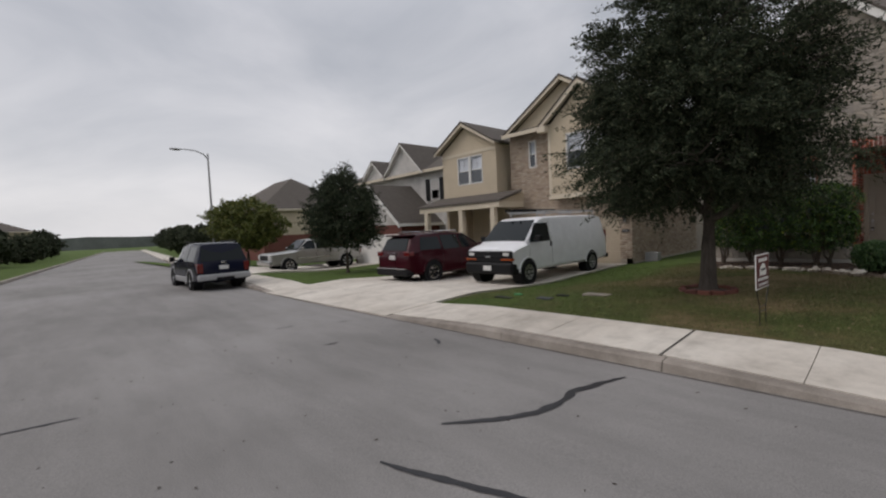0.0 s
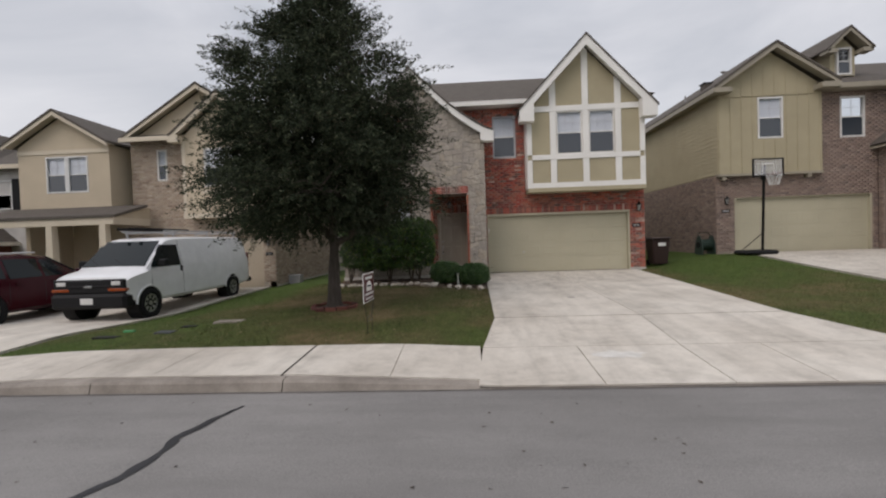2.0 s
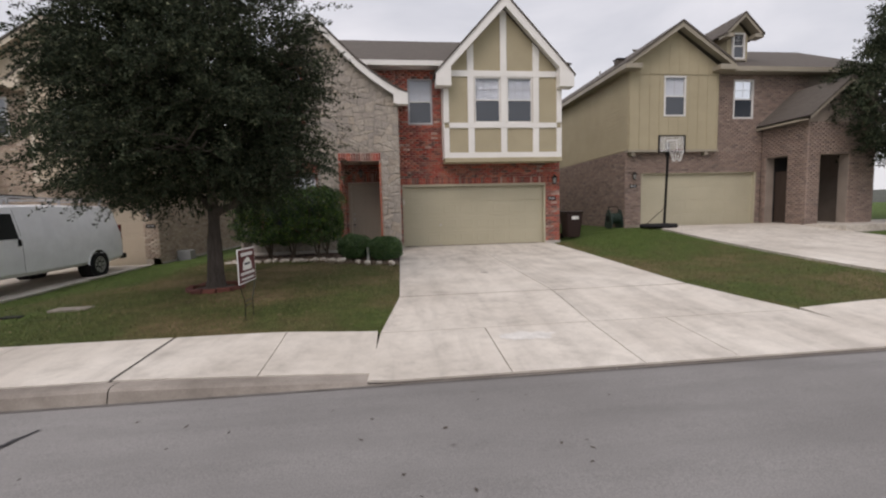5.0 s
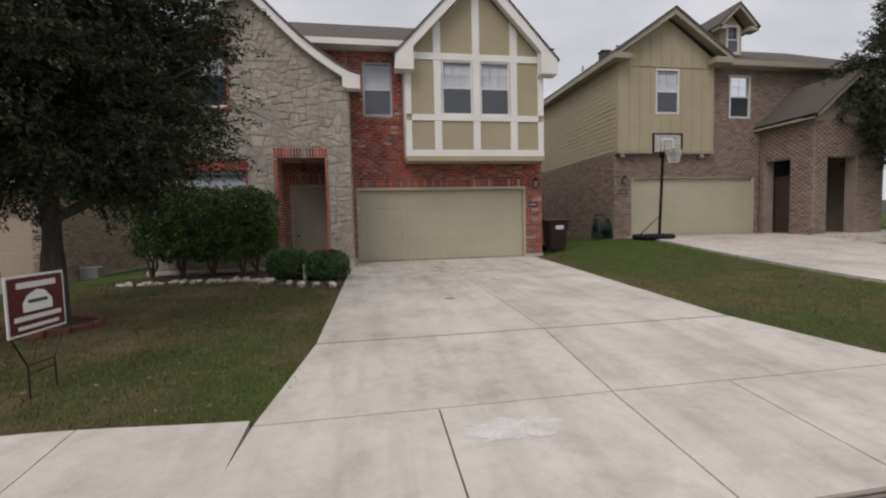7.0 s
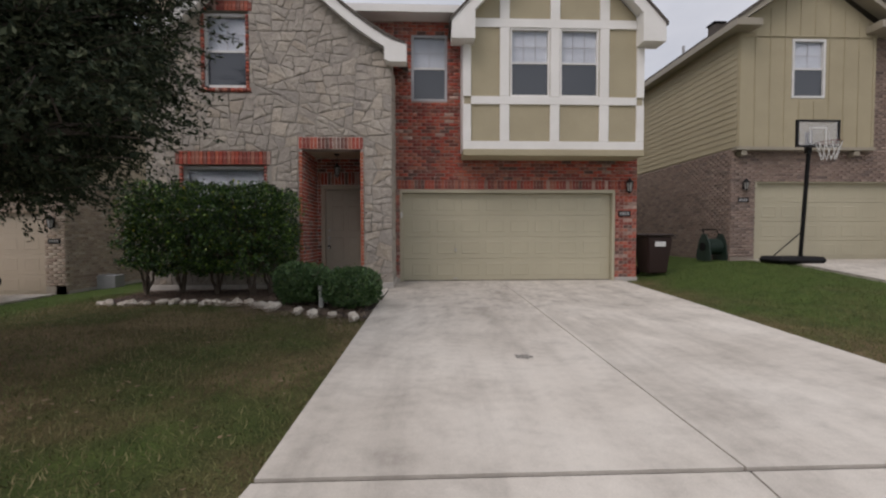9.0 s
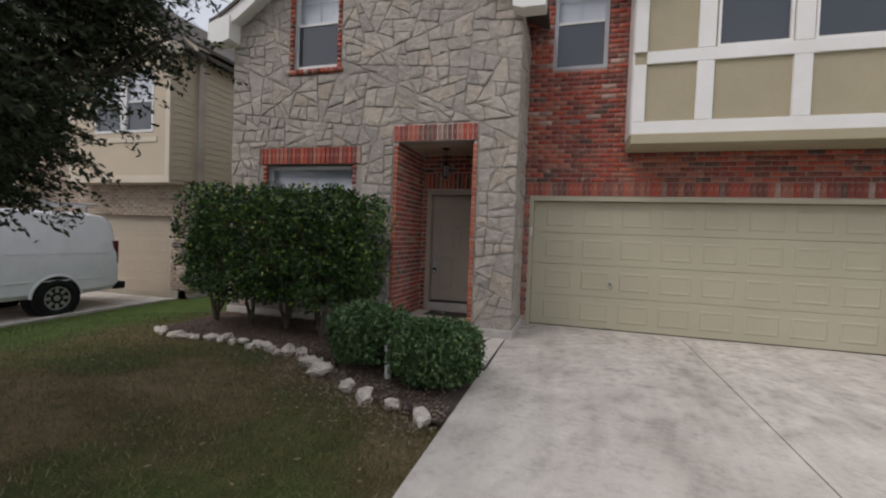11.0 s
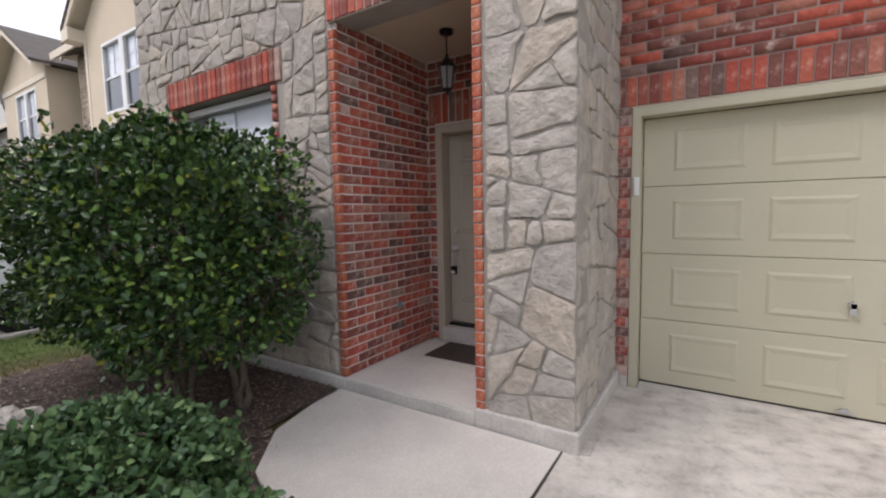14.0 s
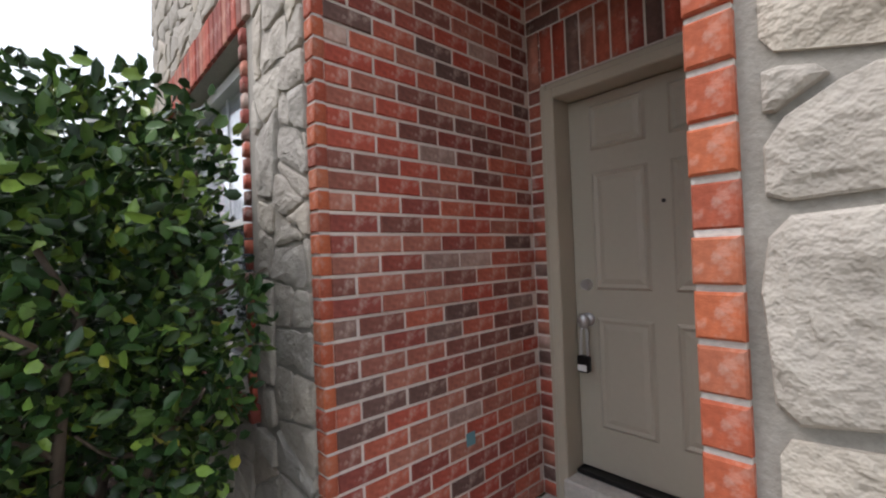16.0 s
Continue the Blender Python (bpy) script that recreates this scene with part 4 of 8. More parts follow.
extrude(bm, [(-0.05, 0.44), (-0.045, 0.33), (0, 0.28), (0.045, 0.33), (0.05, 0.44), (0.03, 0.47), (-0.03, 0.47)], "y", -0.012, -0.007)
part("shield", bm, M["vinyl"], sg)

# ---- entry walk ----
walkway = tagged(new("entry_walk"), "pale concrete entry walk beside the driveway", "walkway", kind="structure")
bm = bmesh.new()
outline = [(-2.735, -2.56), (-2.722, -1.2), (-4.52, -1.2), (-4.5, -1.5), (-4.4, -1.9), (-4.1, -2.25), (-3.6, -2.45), (-3.1, -2.52)]
extrude(bm, outline, "z", -0.12, 0.016)
part("slab", bm, M["smooth_concrete"], walkway)
bm = bmesh.new()
extrude(bm, [(-2.733, -2.6), (-2.722, -2.6), (-2.712, -0.9), (-2.722, -0.9)], "z", -0.05, 0.006)
part("joint", bm, M["joint"], walkway)
part("slab", boxed(-2.7, -2.57, -1.15, -0.03, -0.1, 0.012), M["concrete"], walkway)

mk = boxed(-0.028, 0.028, -0.003, 0.0, -0.03, 0.03)
mark = tagged(link("paint_mark", mk, plain("teal_paint", (0.12, 0.26, 0.3), 0.7)), "small teal paint mark on the porch brick", "paint mark")
mark.matrix_world = pose(-4.4885, -0.45, 0.565, 0, 0, 90)

# ---- planting ----
def np_mesh(name, verts, faces, mat, parent=None, label=""):
    """A mesh of many small pieces from arrays; faces all have the same number of corners."""
    verts, faces = np.asarray(verts, np.float32), np.asarray(faces, np.int32)
    me = bpy.data.meshes.new(name)
    n, k = faces.shape
    me.vertices.add(len(verts))
    me.vertices.foreach_set("co", verts.ravel())
    me.loops.add(n * k)
    me.loops.foreach_set("vertex_index", faces.ravel())
    me.polygons.add(n)
    me.polygons.foreach_set("loop_start", np.arange(0, n * k, k, dtype=np.int32))
    me.polygons.foreach_set("loop_total", np.full(n, k, np.int32))
    me.update(calc_edges=True)
    me.materials.append(mat)
    ob = new(name, me)
    if parent is not None:
        ob.parent = parent
    if label:
        ob["label"] = label
    return ob


def leaves(rng, centres, length, width, out=None, spread=1.0, droop=0.0, oval=False):
    """Folded pointed leaves at the centres: arrays of corners and triangles."""
    n = len(centres)
    d = rng.normal(size=(n, 3)) * spread
    if out is not None:
        d = d + out
    d[:, 2] -= droop
    d /= np.linalg.norm(d, axis=1, keepdims=True) + 1e-9
    s = np.cross(d, rng.normal(size=(n, 3)))
    s /= np.linalg.norm(s, axis=1, keepdims=True) + 1e-9
    nn = np.cross(d, s)
    ln = (length * rng.uniform(0.65, 1.25, n))[:, None]
    wd = (width * rng.uniform(0.7, 1.2, n))[:, None]
    if oval:
        v = np.empty((n, 6, 3))
        v[:, 0] = centres - d * ln * 0.5
        v[:, 3] = centres + d * ln * 0.5 - nn * wd * 0.15
        for k, sg, t_ in ((1, 1, -0.2), (2, 1, 0.2), (4, -1, 0.2), (5, -1, -0.2)):
            v[:, k] = centres + sg * s * wd * 0.46 + nn * wd * 0.16 + d * ln * t_
        base = np.arange(n)[:, None] * 6
        f = np.concatenate([base + [[0, 1, 2, 3]], base + [[0, 3, 4, 5]]], 1).reshape(-1, 4)
        return v.reshape(-1, 3), f
    v = np.empty((n, 4, 3))
    v[:, 0] = centres - d * ln * 0.5
    v[:, 2] = centres + d * ln * 0.5
    v[:, 1] = centres + s * wd * 0.5 + nn * wd * 0.18 - d * ln * 0.05
    v[:, 3] = centres - s * wd * 0.5 + nn * wd * 0.18 - d * ln * 0.05
    base = np.arange(n)[:, None] * 4
    f = np.concatenate([base + [[0, 1, 2]], base + [[0, 2, 3]]], 1).reshape(-1, 3)
    return v.reshape(-1, 3), f


def limb(bm, pts, r0, r1, seg=7):
    """A bent tapering limb through the points."""
    rings = []
    for i, p in enumerate(pts):
        a, b_ = Vector(pts[max(i - 1, 0)]), Vector(pts[min(i + 1, len(pts) - 1)])
        q = (b_ - a).to_track_quat("Z", "Y")
        r = r0 + (r1 - r0) * i / (len(pts) - 1)
        rings.append([bm.verts.new(Vector(p) + q @ Vector((r * math.cos(2 * math.pi * k / seg), r * math.sin(2 * math.pi * k / seg), 0))) for k in range(seg)])
    for a, b_ in zip(rings, rings[1:]):
        for k in range(seg):
            bm.faces.new((a[k], a[(k + 1) % seg], b_[(k + 1) % seg], b_[k]))
    bm.faces.new(rings[-1])
    return bm


def bent(rng, p0, p1, n=5, wob=0.08):
    p0, p1 = np.array(p0, float), np.array(p1, float)
    ln = np.linalg.norm(p1 - p0)
    out = []
    for i in range(n + 1):
        t = i / n
        w = rng.normal(size=3) * wob * ln * math.sin(math.pi * t) * 0.6
        out.append(tuple(p0 + (p1 - p0) * t + w))
    return out


def tree(name, label, at, profile, trunk_h, trunk_r, seed, leaf_mat, sprays=1500, per=42, leaf=(0.055, 0.02), limbs=9, spray_len=0.5, up=0.25, shift=(0.0, 0.0), gaps=-0.3, droop=0.0):
    """profile: rows of height and crown radius over the ground."""
    rng = np.random.default_rng(seed)
    t = thing(name, label, "tree", at=at)
    top = profile[-1][0]
    bm = bmesh.new()
    limb(bm, [(0, 0, -0.15), (0.01, 0, 0.05), (0.0, 0.01, 0.25), (0.03, 0.0, trunk_h * 0.6), (0.02, 0.02, trunk_h), (-0.02, 0.0, trunk_h + (top - trunk_h) * 0.45), (0.05, 0.02, top - 0.5)], trunk_r * 1.35, 0.02, 10)
    part("trunk", bm, M["bark"], t, smooth=True)
    zs, rs = np.array([p[0] for p in profile]), np.array([p[1] for p in profile])
    bm = bmesh.new()
    ends = []
    for i in range(limbs):
        a = 2 * math.pi * (i + rng.uniform(-0.25, 0.25)) / limbs * 2.0
        z0 = trunk_h * rng.uniform(0.8, 1.0) + (i / limbs) * (top - trunk_h) * 0.45
        z1 = min(z0 + rng.uniform(0.8, 1.9), top - 0.6)
        r = np.interp(z1, zs, rs) * rng.uniform(0.6, 0.85)
        p0, p1 = (0.0, 0.0, z0), (r * math.cos(a), r * math.sin(a), z1)
        pts = bent(rng, p0, p1, 5, 0.1)
        limb(bm, pts, trunk_r * 0.55, 0.015)
        ends.append((p0, p1))
        for j in range(4):
            k = 2 + j % 3
            q = np.array(pts[k])
            e = q + rng.normal(size=3) * 0.5 + np.array([math.cos(a), math.sin(a), 0.4]) * rng.uniform(0.4, 1.0)
            limb(bm, bent(rng, q, e, 3, 0.1), trunk_r * 0.2, 0.006, 5)
    part("branchwork", bm, M["bark"], t, smooth=True)
    # leafy sprays, denser to the outside, thinned in patches
    cs = []
    while len(cs) < sprays:
        z = rng.uniform(zs[0], top)
        R = np.interp(z, zs, rs)
        if rng.uniform() > (R / rs.max()) ** 1.2 + 0.12:
            continue
        a = rng.uniform(0, 2 * math.pi)
        lump = 1 + 0.16 * math.sin(3 * a + z * 2.1 + seed) + 0.12 * math.sin(5 * a - z * 3.3)
        r = R * min(lump, 1.14) * rng.uniform(0.12, 1.0) ** 0.42
        p = Vector((r * math.cos(a), r * math.sin(a), z))
        if z < droop and r < R * (0.5 + 0.3 * rng.uniform()):
            continue
        edge_ = (r / max(R, 0.1)) * 0.16
        if noise.noise(p * 1.5 + Vector((seed, 0, 0))) < gaps + edge_ + 0.14 * max(0.0, (z - zs[0]) / (top - zs[0]) - 0.5):
            continue
        cs.append((p.x + shift[0] * min(1, max(0, (z - zs[0]) / 1.5)), p.y + shift[1], p.z))
    cs = np.array(cs)
    out = cs * [1, 1, 0] / (np.linalg.norm(cs[:, :2], axis=1, keepdims=True) + 0.2)
    d = out * 0.8 + rng.normal(size=cs.shape) * 0.45
    d[:, 2] += up - 0.5 * (1 - (cs[:, 2] - zs[0]) / (top - zs[0]))
    d /= np.linalg.norm(d, axis=1, keepdims=True)
    k = rng.uniform(-0.2, 1.0, (len(cs), per))
    ln = spray_len * rng.uniform(0.6, 1.3, len(cs))
    pts = cs[:, None, :] + d[:, None, :] * (k * ln[:, None])[..., None] + rng.normal(size=(len(cs), per, 3)) * 0.05 * (1.15 - 0.75 * np.clip(k, 0, 1))[..., None] * (leaf[0] / 0.055) ** 0.5
    outs = np.repeat(d, per, 0)
    v, f = leaves(rng, pts.reshape(-1, 3), leaf[0], leaf[1], outs * 0.8, 0.8, 0.1)
    np_mesh("crown", v, f, leaf_mat, t)
    tw = []
    tf = []
    for i in range(0, len(cs), 2):
        a, b_ = cs[i] - d[i] * 0.3 * ln[i], cs[i] + d[i] * ln[i] * 0.9
        s = np.cross(d[i], (0.3, 0.5, 0.8))
        s = s / np.linalg.norm(s) * 0.006
        q = len(tw)
        tw += [a + s, a - s, b_]
        tf.append((q, q + 1, q + 2))
    np_mesh("twig", tw, tf, M["bark"], t)["kind"] = "stuff"
    return t


def layered_oak(name, label, at, profile, fork, trunk_r, seed, leaf_mat, clumps=190, per_clump=30, per=44, leaf=(0.062, 0.024), whips=640):
    """A spreading oak: a stout trunk that forks low, rising limbs with side branches, and leafy sprays in flat tiers with gaps between them."""
    rng = np.random.default_rng(seed)
    t = thing(name, label, "tree", at=at)
    zs, rs = np.array([p[0] for p in profile]), np.array([p[1] for p in profile])
    top = zs[-1]
    bm = bmesh.new()
    limb(bm, [(0, 0, -0.15), (0, 0, 0.0), (0.005, 0, 0.12), (0.01, 0.0, 0.35), (0.02, 0.01, 0.9), (0.05, 0.0, fork), (0.02, 0.02, fork + 0.5), (-0.03, 0.0, 3.2), (0.03, 0.0, 4.6), (0.05, 0.02, top - 0.7)], trunk_r * 1.3, 0.025, 12)
    part("trunk", bm, M["bark"], t, smooth=True)
    arms = []
    n_arm = 15
    for i in range(n_arm):
        a = i * 2.399 + rng.uniform(-0.2, 0.2)
        z0 = fork - 0.12 + (i / n_arm) ** 1.25 * (top - fork) * 0.62
        z1 = min(z0 + rng.uniform(0.6, 1.1) + 0.35 * (i > 7), top - 0.4)
        r = np.interp(z1, zs, rs) * rng.uniform(0.78, 0.92)
        mid = (0.42 * r * math.cos(a + 0.15), 0.42 * r * math.sin(a + 0.15), z0 + (z1 - z0) * 0.68)
        pts = bent(rng, (0.03, 0.0, z0), mid, 4, 0.05) + bent(rng, mid, (r * math.cos(a), r * math.sin(a), z1), 5, 0.08)[1:]
        arm = bmesh.new()
        thick = trunk_r * (0.5 if i < 5 else 0.32)
        limb(arm, pts, thick, 0.014, 8)
        for k in range(2, len(pts) - 1):
            for s in (-1, 1):
                q = np.array(pts[k])
                b_ = a + s * rng.uniform(0.5, 1.1)
                e = q + np.array([math.cos(b_), math.sin(b_), rng.uniform(0.0, 0.5)]) * rng.uniform(0.35, 0.9)
                limb(arm, bent(rng, q, e, 3, 0.1), thick * 0.3, 0.006, 5)
        part("limb", arm, M["bark"], t, smooth=True)
        arms += [np.array(p) for p in pts[3:]]
    # tiers of foliage: flat clumps spread over the crown, none in the hollow round the fork
    cc = []
    tries = 0
    while len(cc) < clumps and tries < 60000:
        tries += 1
        z = rng.uniform(zs[0], top - 0.1)
        R = np.interp(z, zs, rs)
        a = rng.uniform(0, 2 * math.pi)
        R *= 1 + 0.13 * math.sin(3 * a + z * 2.3 + seed) + 0.1 * math.sin(5 * a - z * 3.1)
        R *= 1 - (0.3 if z > 3.1 else 0.42) * max(0.0, math.cos(a - 1.15))
        if z < 2.75 and -2.0 < (a if a < math.pi else a - 2 * math.pi) < -0.35:
            R *= 0.62
        k = rng.uniform(0.1, 1.0) ** 0.5
        if z > 4.5 and k > 0.4 and rng.uniform() < 0.62:
            continue
        if z > 5.1 and rng.uniform() < 0.4:
            continue
        if z < fork + 1.1 and k < 0.62:
            continue
        p = np.array([R * k * math.cos(a), R * k * math.sin(a), z + 0.1 * math.sin(4 * a)])
        if all(((p - q) ** 2 * (1, 1, 2.2)).sum() > 0.085 for q in cc):
            cc.append(p)
    cs, ds, ln = [], [], []
    for p in cc:
        out = p * (1, 1, 0) / (np.linalg.norm(p[:2]) + 0.25)
        h = (p[2] - zs[0]) / (top - zs[0])
        size = rng.uniform(0.75, 1.2) * (1 - 0.3 * h)
        for _ in range(per_clump):
            u = rng.normal(size=3) * (0.26, 0.26, 0.13) * size
            d = out * 0.75 + u * (2.2, 2.2, 1.0) + rng.normal(size=3) * 0.25
            d[2] += -0.42 + 0.85 * h
            cs.append(p + u)
            ds.append(d)
            ln.append(rng.uniform(0.3, 0.62) * size)
    for _ in range(whips):
        z = rng.uniform(zs[0] + 0.2, top)
        a = rng.uniform(0, 2 * math.pi)
        R = np.interp(z, zs, rs) * rng.uniform(0.86, 1.06) * (1 - (0.3 if z > 3.1 else 0.42) * max(0.0, math.cos(a - 1.15)))
        cs.append(np.array([R * math.cos(a), R * math.sin(a), z]))
        h = (z - zs[0]) / (top - zs[0])
        ds.append(np.array([math.cos(a), math.sin(a), -0.25 + 0.95 * h]) + rng.normal(size=3) * 0.25)
        ln.append(rng.uniform(0.4, 0.95))
    cs, ds, ln = np.array(cs), np.array(ds), np.array(ln)
    ds /= np.linalg.norm(ds, axis=1, keepdims=True)
    n = len(cs)
    k = rng.uniform(-0.1, 1.0, (n, per))
    side = rng.normal(size=(n, per, 3)) * 0.05 * (1.2 - 0.95 * np.clip(k, 0, 1))[..., None]
    sag = np.zeros((n, per, 3))
    sag[..., 2] = -0.12 * k * k * ln[:, None]
    pts = cs[:, None, :] + ds[:, None, :] * (k * ln[:, None])[..., None] + side + sag
    v, f = leaves(rng, pts.reshape(-1, 3), leaf[0], leaf[1], np.repeat(ds, per, 0) * 0.9, 0.75, 0.1)
    np_mesh("crown", v, f, leaf_mat, t)
    s = np.cross(ds, (0.3, 0.5, 0.8))
    s = s / np.linalg.norm(s, axis=1, keepdims=True) * 0.005
    tri = np.stack([cs - ds * 0.25 * ln[:, None] + s, cs - ds * 0.25 * ln[:, None] - s, cs + ds * ln[:, None] * 0.92], 1)
    np_mesh("twig", tri.reshape(-1, 3), np.arange(3 * n).reshape(-1, 3), M["bark"], t)["kind"] = "stuff"
    return t


TX, TY = -6.4, -6.3
layered_oak("oak_tree", "dark green small-leaved oak with a forked trunk on the lawn", (TX, TY, hz(TX, TY)),
            [(1.9, 1.5), (2.2, 1.95), (2.7, 2.15), (3.4, 2.2), (4.3, 2.1), (5.0, 1.8), (5.6, 1.35), (6.2, 0.85), (6.7, 0.45), (7.1, 0.12)], 1.5, 0.165, 3, M["leaf_tree"], clumps=250)
tree("young_oak_tree", "small dark green oak on the neighbouring lawn", (-22.7, -5.1, hz(-22.7, -5.1)),
     [(1.3, 0.5), (1.7, 1.4), (2.4, 1.75), (3.2, 1.65), (4.0, 1.25), (4.7, 0.65), (5.1, 0.2)], 1.3, 0.09, 8, M["leaf_tree"], sprays=1500, per=32, leaf=(0.11, 0.05), limbs=7)
tree("maple_tree", "yellow-green broad tree beside the street lamp", (-38.0, -4.7, hz(-38, -4.7)),
     [(1.5, 0.5), (2.0, 2.0), (2.8, 2.6), (3.8, 2.5), (4.5, 1.7), (5.0, 0.6)], 1.6, 0.12, 11, M["leaf_yellow"], sprays=1300, per=26, leaf=(0.18, 0.1), limbs=8)
tree("side_oak_tree", "dark green oak beside the neighbouring porch", (15.4, -1.6, hz(15.4, -1.6)),
     [(2.3, 0.6), (2.8, 1.7), (3.8, 2.2), (5.0, 2.2), (6.4, 1.6), (7.6, 0.9), (8.3, 0.2)], 2.2, 0.13, 15, M["leaf_tree"], sprays=2200, per=34, leaf=(0.1, 0.045), limbs=8)


def shrub(name, label, lo, hi, n, leaf, mat, seed, stems=(), power=4.0, shoots=0, shell=0.28, ground=None, gaps=-0.42, hollow=0.0):
    """A clipped bush filling a rounded box, with stems below."""
    rng = np.random.default_rng(seed)
    lo, hi = np.array(lo, float), np.array(hi, float)
    c, h = (lo + hi) / 2, (hi - lo) / 2
    base = ground if ground is not None else lo[2]
    t = thing(name, label, "bush", at=(c[0], c[1], base))
    off = np.array([c[0], c[1], base])
    pts, outs = [], []
    while len(pts) < n:
        u = rng.uniform(-1, 1, 3)
        g_ = (np.abs(u) ** power).sum() ** (1 / power)
        if g_ > 1 or g_ < 1 - shell * 2.2 * rng.uniform(0, 1) ** 0.7:
            continue
        p = c + u * h
        lump = noise.noise(Vector(p * 2.4) + Vector((seed, 0, 0)))
        p = p + u * h * 0.18 * lump + rng.normal(size=3) * 0.02
        if noise.noise(Vector(p * 4.5) + Vector((0, seed, 0))) < gaps + hollow * (0.5 - 0.5 * u[2]):
            continue
        pts.append(p)
        outs.append(u / (np.linalg.norm(u) + 1e-6))
    for _ in range(shoots):
        q = np.array([rng.uniform(lo[0] + 0.35, hi[0] - 0.35), rng.uniform(lo[1] + 0.25, hi[1] - 0.25), hi[2] - 0.08])
        q += (rng.uniform() < 0.4) * np.array([0, (lo[1] - c[1]) * 0.6, -rng.uniform(0, 0.8)])
        dd = np.array([rng.normal() * 0.35, rng.normal() * 0.35 - 0.15, 1.0])
        for k in range(9):
            pts.append(q + dd * 0.012 * k + rng.normal(size=3) * 0.014)
            outs.append(dd)
    pts, outs = np.array(pts) - off, np.array(outs)
    v, f = leaves(rng, pts, leaf[0], leaf[1], outs * 0.7, 0.8, -0.15, True)
    np_mesh("foliage", v, f, mat, t)
    bm = bmesh.new()
    for sx, sy in stems:
        n_br = 4
        foot = (sx - off[0], sy - off[1], base - off[2] - 0.05)
        for i in range(n_br):
            a = 2 * math.pi * i / n_br + sx
            mid = (foot[0] + 0.1 * math.cos(a), foot[1] + 0.08 * math.sin(a), foot[2] + 0.5)
            tip = (foot[0] + 0.48 * math.cos(a), foot[1] + 0.36 * math.sin(a), hi[2] - off[2] - 0.3 - 0.3 * (i % 2))
            pp = bent(rng, foot, mid, 3, 0.08) + bent(rng, mid, tip, 5, 0.1)[1:]
            limb(bm, pp, 0.03, 0.008, 7)
            for j in (4, 5, 6):
                q = np.array(pp[j])
                e = q + np.array([math.cos(a + j), math.sin(a + j) * 0.7, 0.5]) * 0.35
                limb(bm, bent(rng, q, e, 3, 0.1), 0.011, 0.004, 5)
    if stems:
        part("stem", bm, M["twig"], t, smooth=True)
    return t


shrub("hedge_bush", "tall glossy green privet bush with bare lower stems", (-7.55, -2.62, 0.4), (-4.36, -1.3, 2.06), 30000, (0.056, 0.032), M["leaf_bush"], 5,
      stems=[(-7.2, -1.85), (-6.6, -1.8), (-5.9, -1.85), (-5.15, -2.1), (-4.95, -1.8)], power=4.2, shoots=46, shell=0.34, ground=-0.01, gaps=-0.37, hollow=0.26)
shrub("boxwood_shrub", "low clipped round green boxwood shrub", (-4.47, -3.38, 0.02), (-3.56, -2.5, 0.65), 10500, (0.045, 0.026), M["leaf_box"], 21, stems=[(-4.0, -2.95)], power=2.6, shell=0.2, ground=-0.03)
shrub("boxwood_shrub", "low clipped round green boxwood shrub", (-3.62, -3.6, -0.02), (-2.68, -2.66, 0.58), 11500, (0.045, 0.026), M["leaf_box"], 22, stems=[(-3.2, -3.05)], power=2.6, shell=0.2, ground=-0.05)

# planting bed, rocks, chips
BED = [(-7.6, -1.2), (-7.6, -2.5), (-7.0, -2.85), (-6.2, -2.75), (-5.4, -2.8), (-4.85, -3.0), (-4.45, -3.35), (-4.0, -3.6), (-3.4, -3.85), (-2.8, -4.05), (-2.74, -2.5), (-4.5, -1.9), (-4.55, -1.2)]
bm = bmesh.new()
vs = [bm.verts.new((x, y, hz(x, y) + 0.012)) for x, y in BED]
bm.faces.new(vs)
bmesh.ops.triangulate(bm, faces=bm.faces[:])
tagged(link("planting_bed", bm, M["soil"]), "dark mulched planting bed below the front window", "planting bed", kind="structure")


def rock(at, size, seed):
    rng = np.random.default_rng(seed)
    bm = bmesh.new()
    bmesh.ops.create_icosphere(bm, subdivisions=2, radius=1)
    o = Vector(rng.uniform(-50, 50, 3))
    for v in bm.verts:
        v.co *= 1 + 0.6 * noise.noise(v.co * 1.5 + o) + 0.22 * noise.noise(v.co * 3.1 + o)
    bmesh.ops.transform(bm, matrix=Matrix.LocRotScale((0, 0, size * 0.32), Euler((rng.uniform(-0.4, 0.4), rng.uniform(-0.4, 0.4), rng.uniform(0, 6))), (size * rng.uniform(0.8, 1.3), size * rng.uniform(0.7, 1), size * rng.uniform(0.55, 0.85))), verts=bm.verts[:])
    ob = tagged(link("edging_rock", bm, M["rock"]), "white limestone edging rock along the planting bed", "rock", "edging rocks")
    ob.location = at
    return ob


rng = np.random.default_rng(40)
edge = BED[1:10]
s = 0
for (xa, ya), (xb, yb) in zip(edge, edge[1:]):
    ln = math.hypot(xb - xa, yb - ya)
    n = max(2, int(ln / 0.125)) if xb < -4.3 else max(1, int(ln / 0.27))
    for i in range(n):
        t_ = (i + rng.uniform(0.1, 0.9)) / n
        x, y = xa + (xb - xa) * t_ + rng.normal() * 0.03, ya + (yb - ya) * t_ + rng.normal() * 0.05
        s += 1
        rock((x, y, hz(x, y) - 0.01), rng.uniform(0.05, 0.1) if xb < -4.3 else rng.uniform(0.07, 0.13), s)


def inside(poly, x, y):
    hit = False
    for (xa, ya), (xb, yb) in zip(poly, poly[1:] + poly[:1]):
        if (ya > y) != (yb > y) and x < (xb - xa) * (y - ya) / (yb - ya) + xa:
            hit = not hit
    return hit


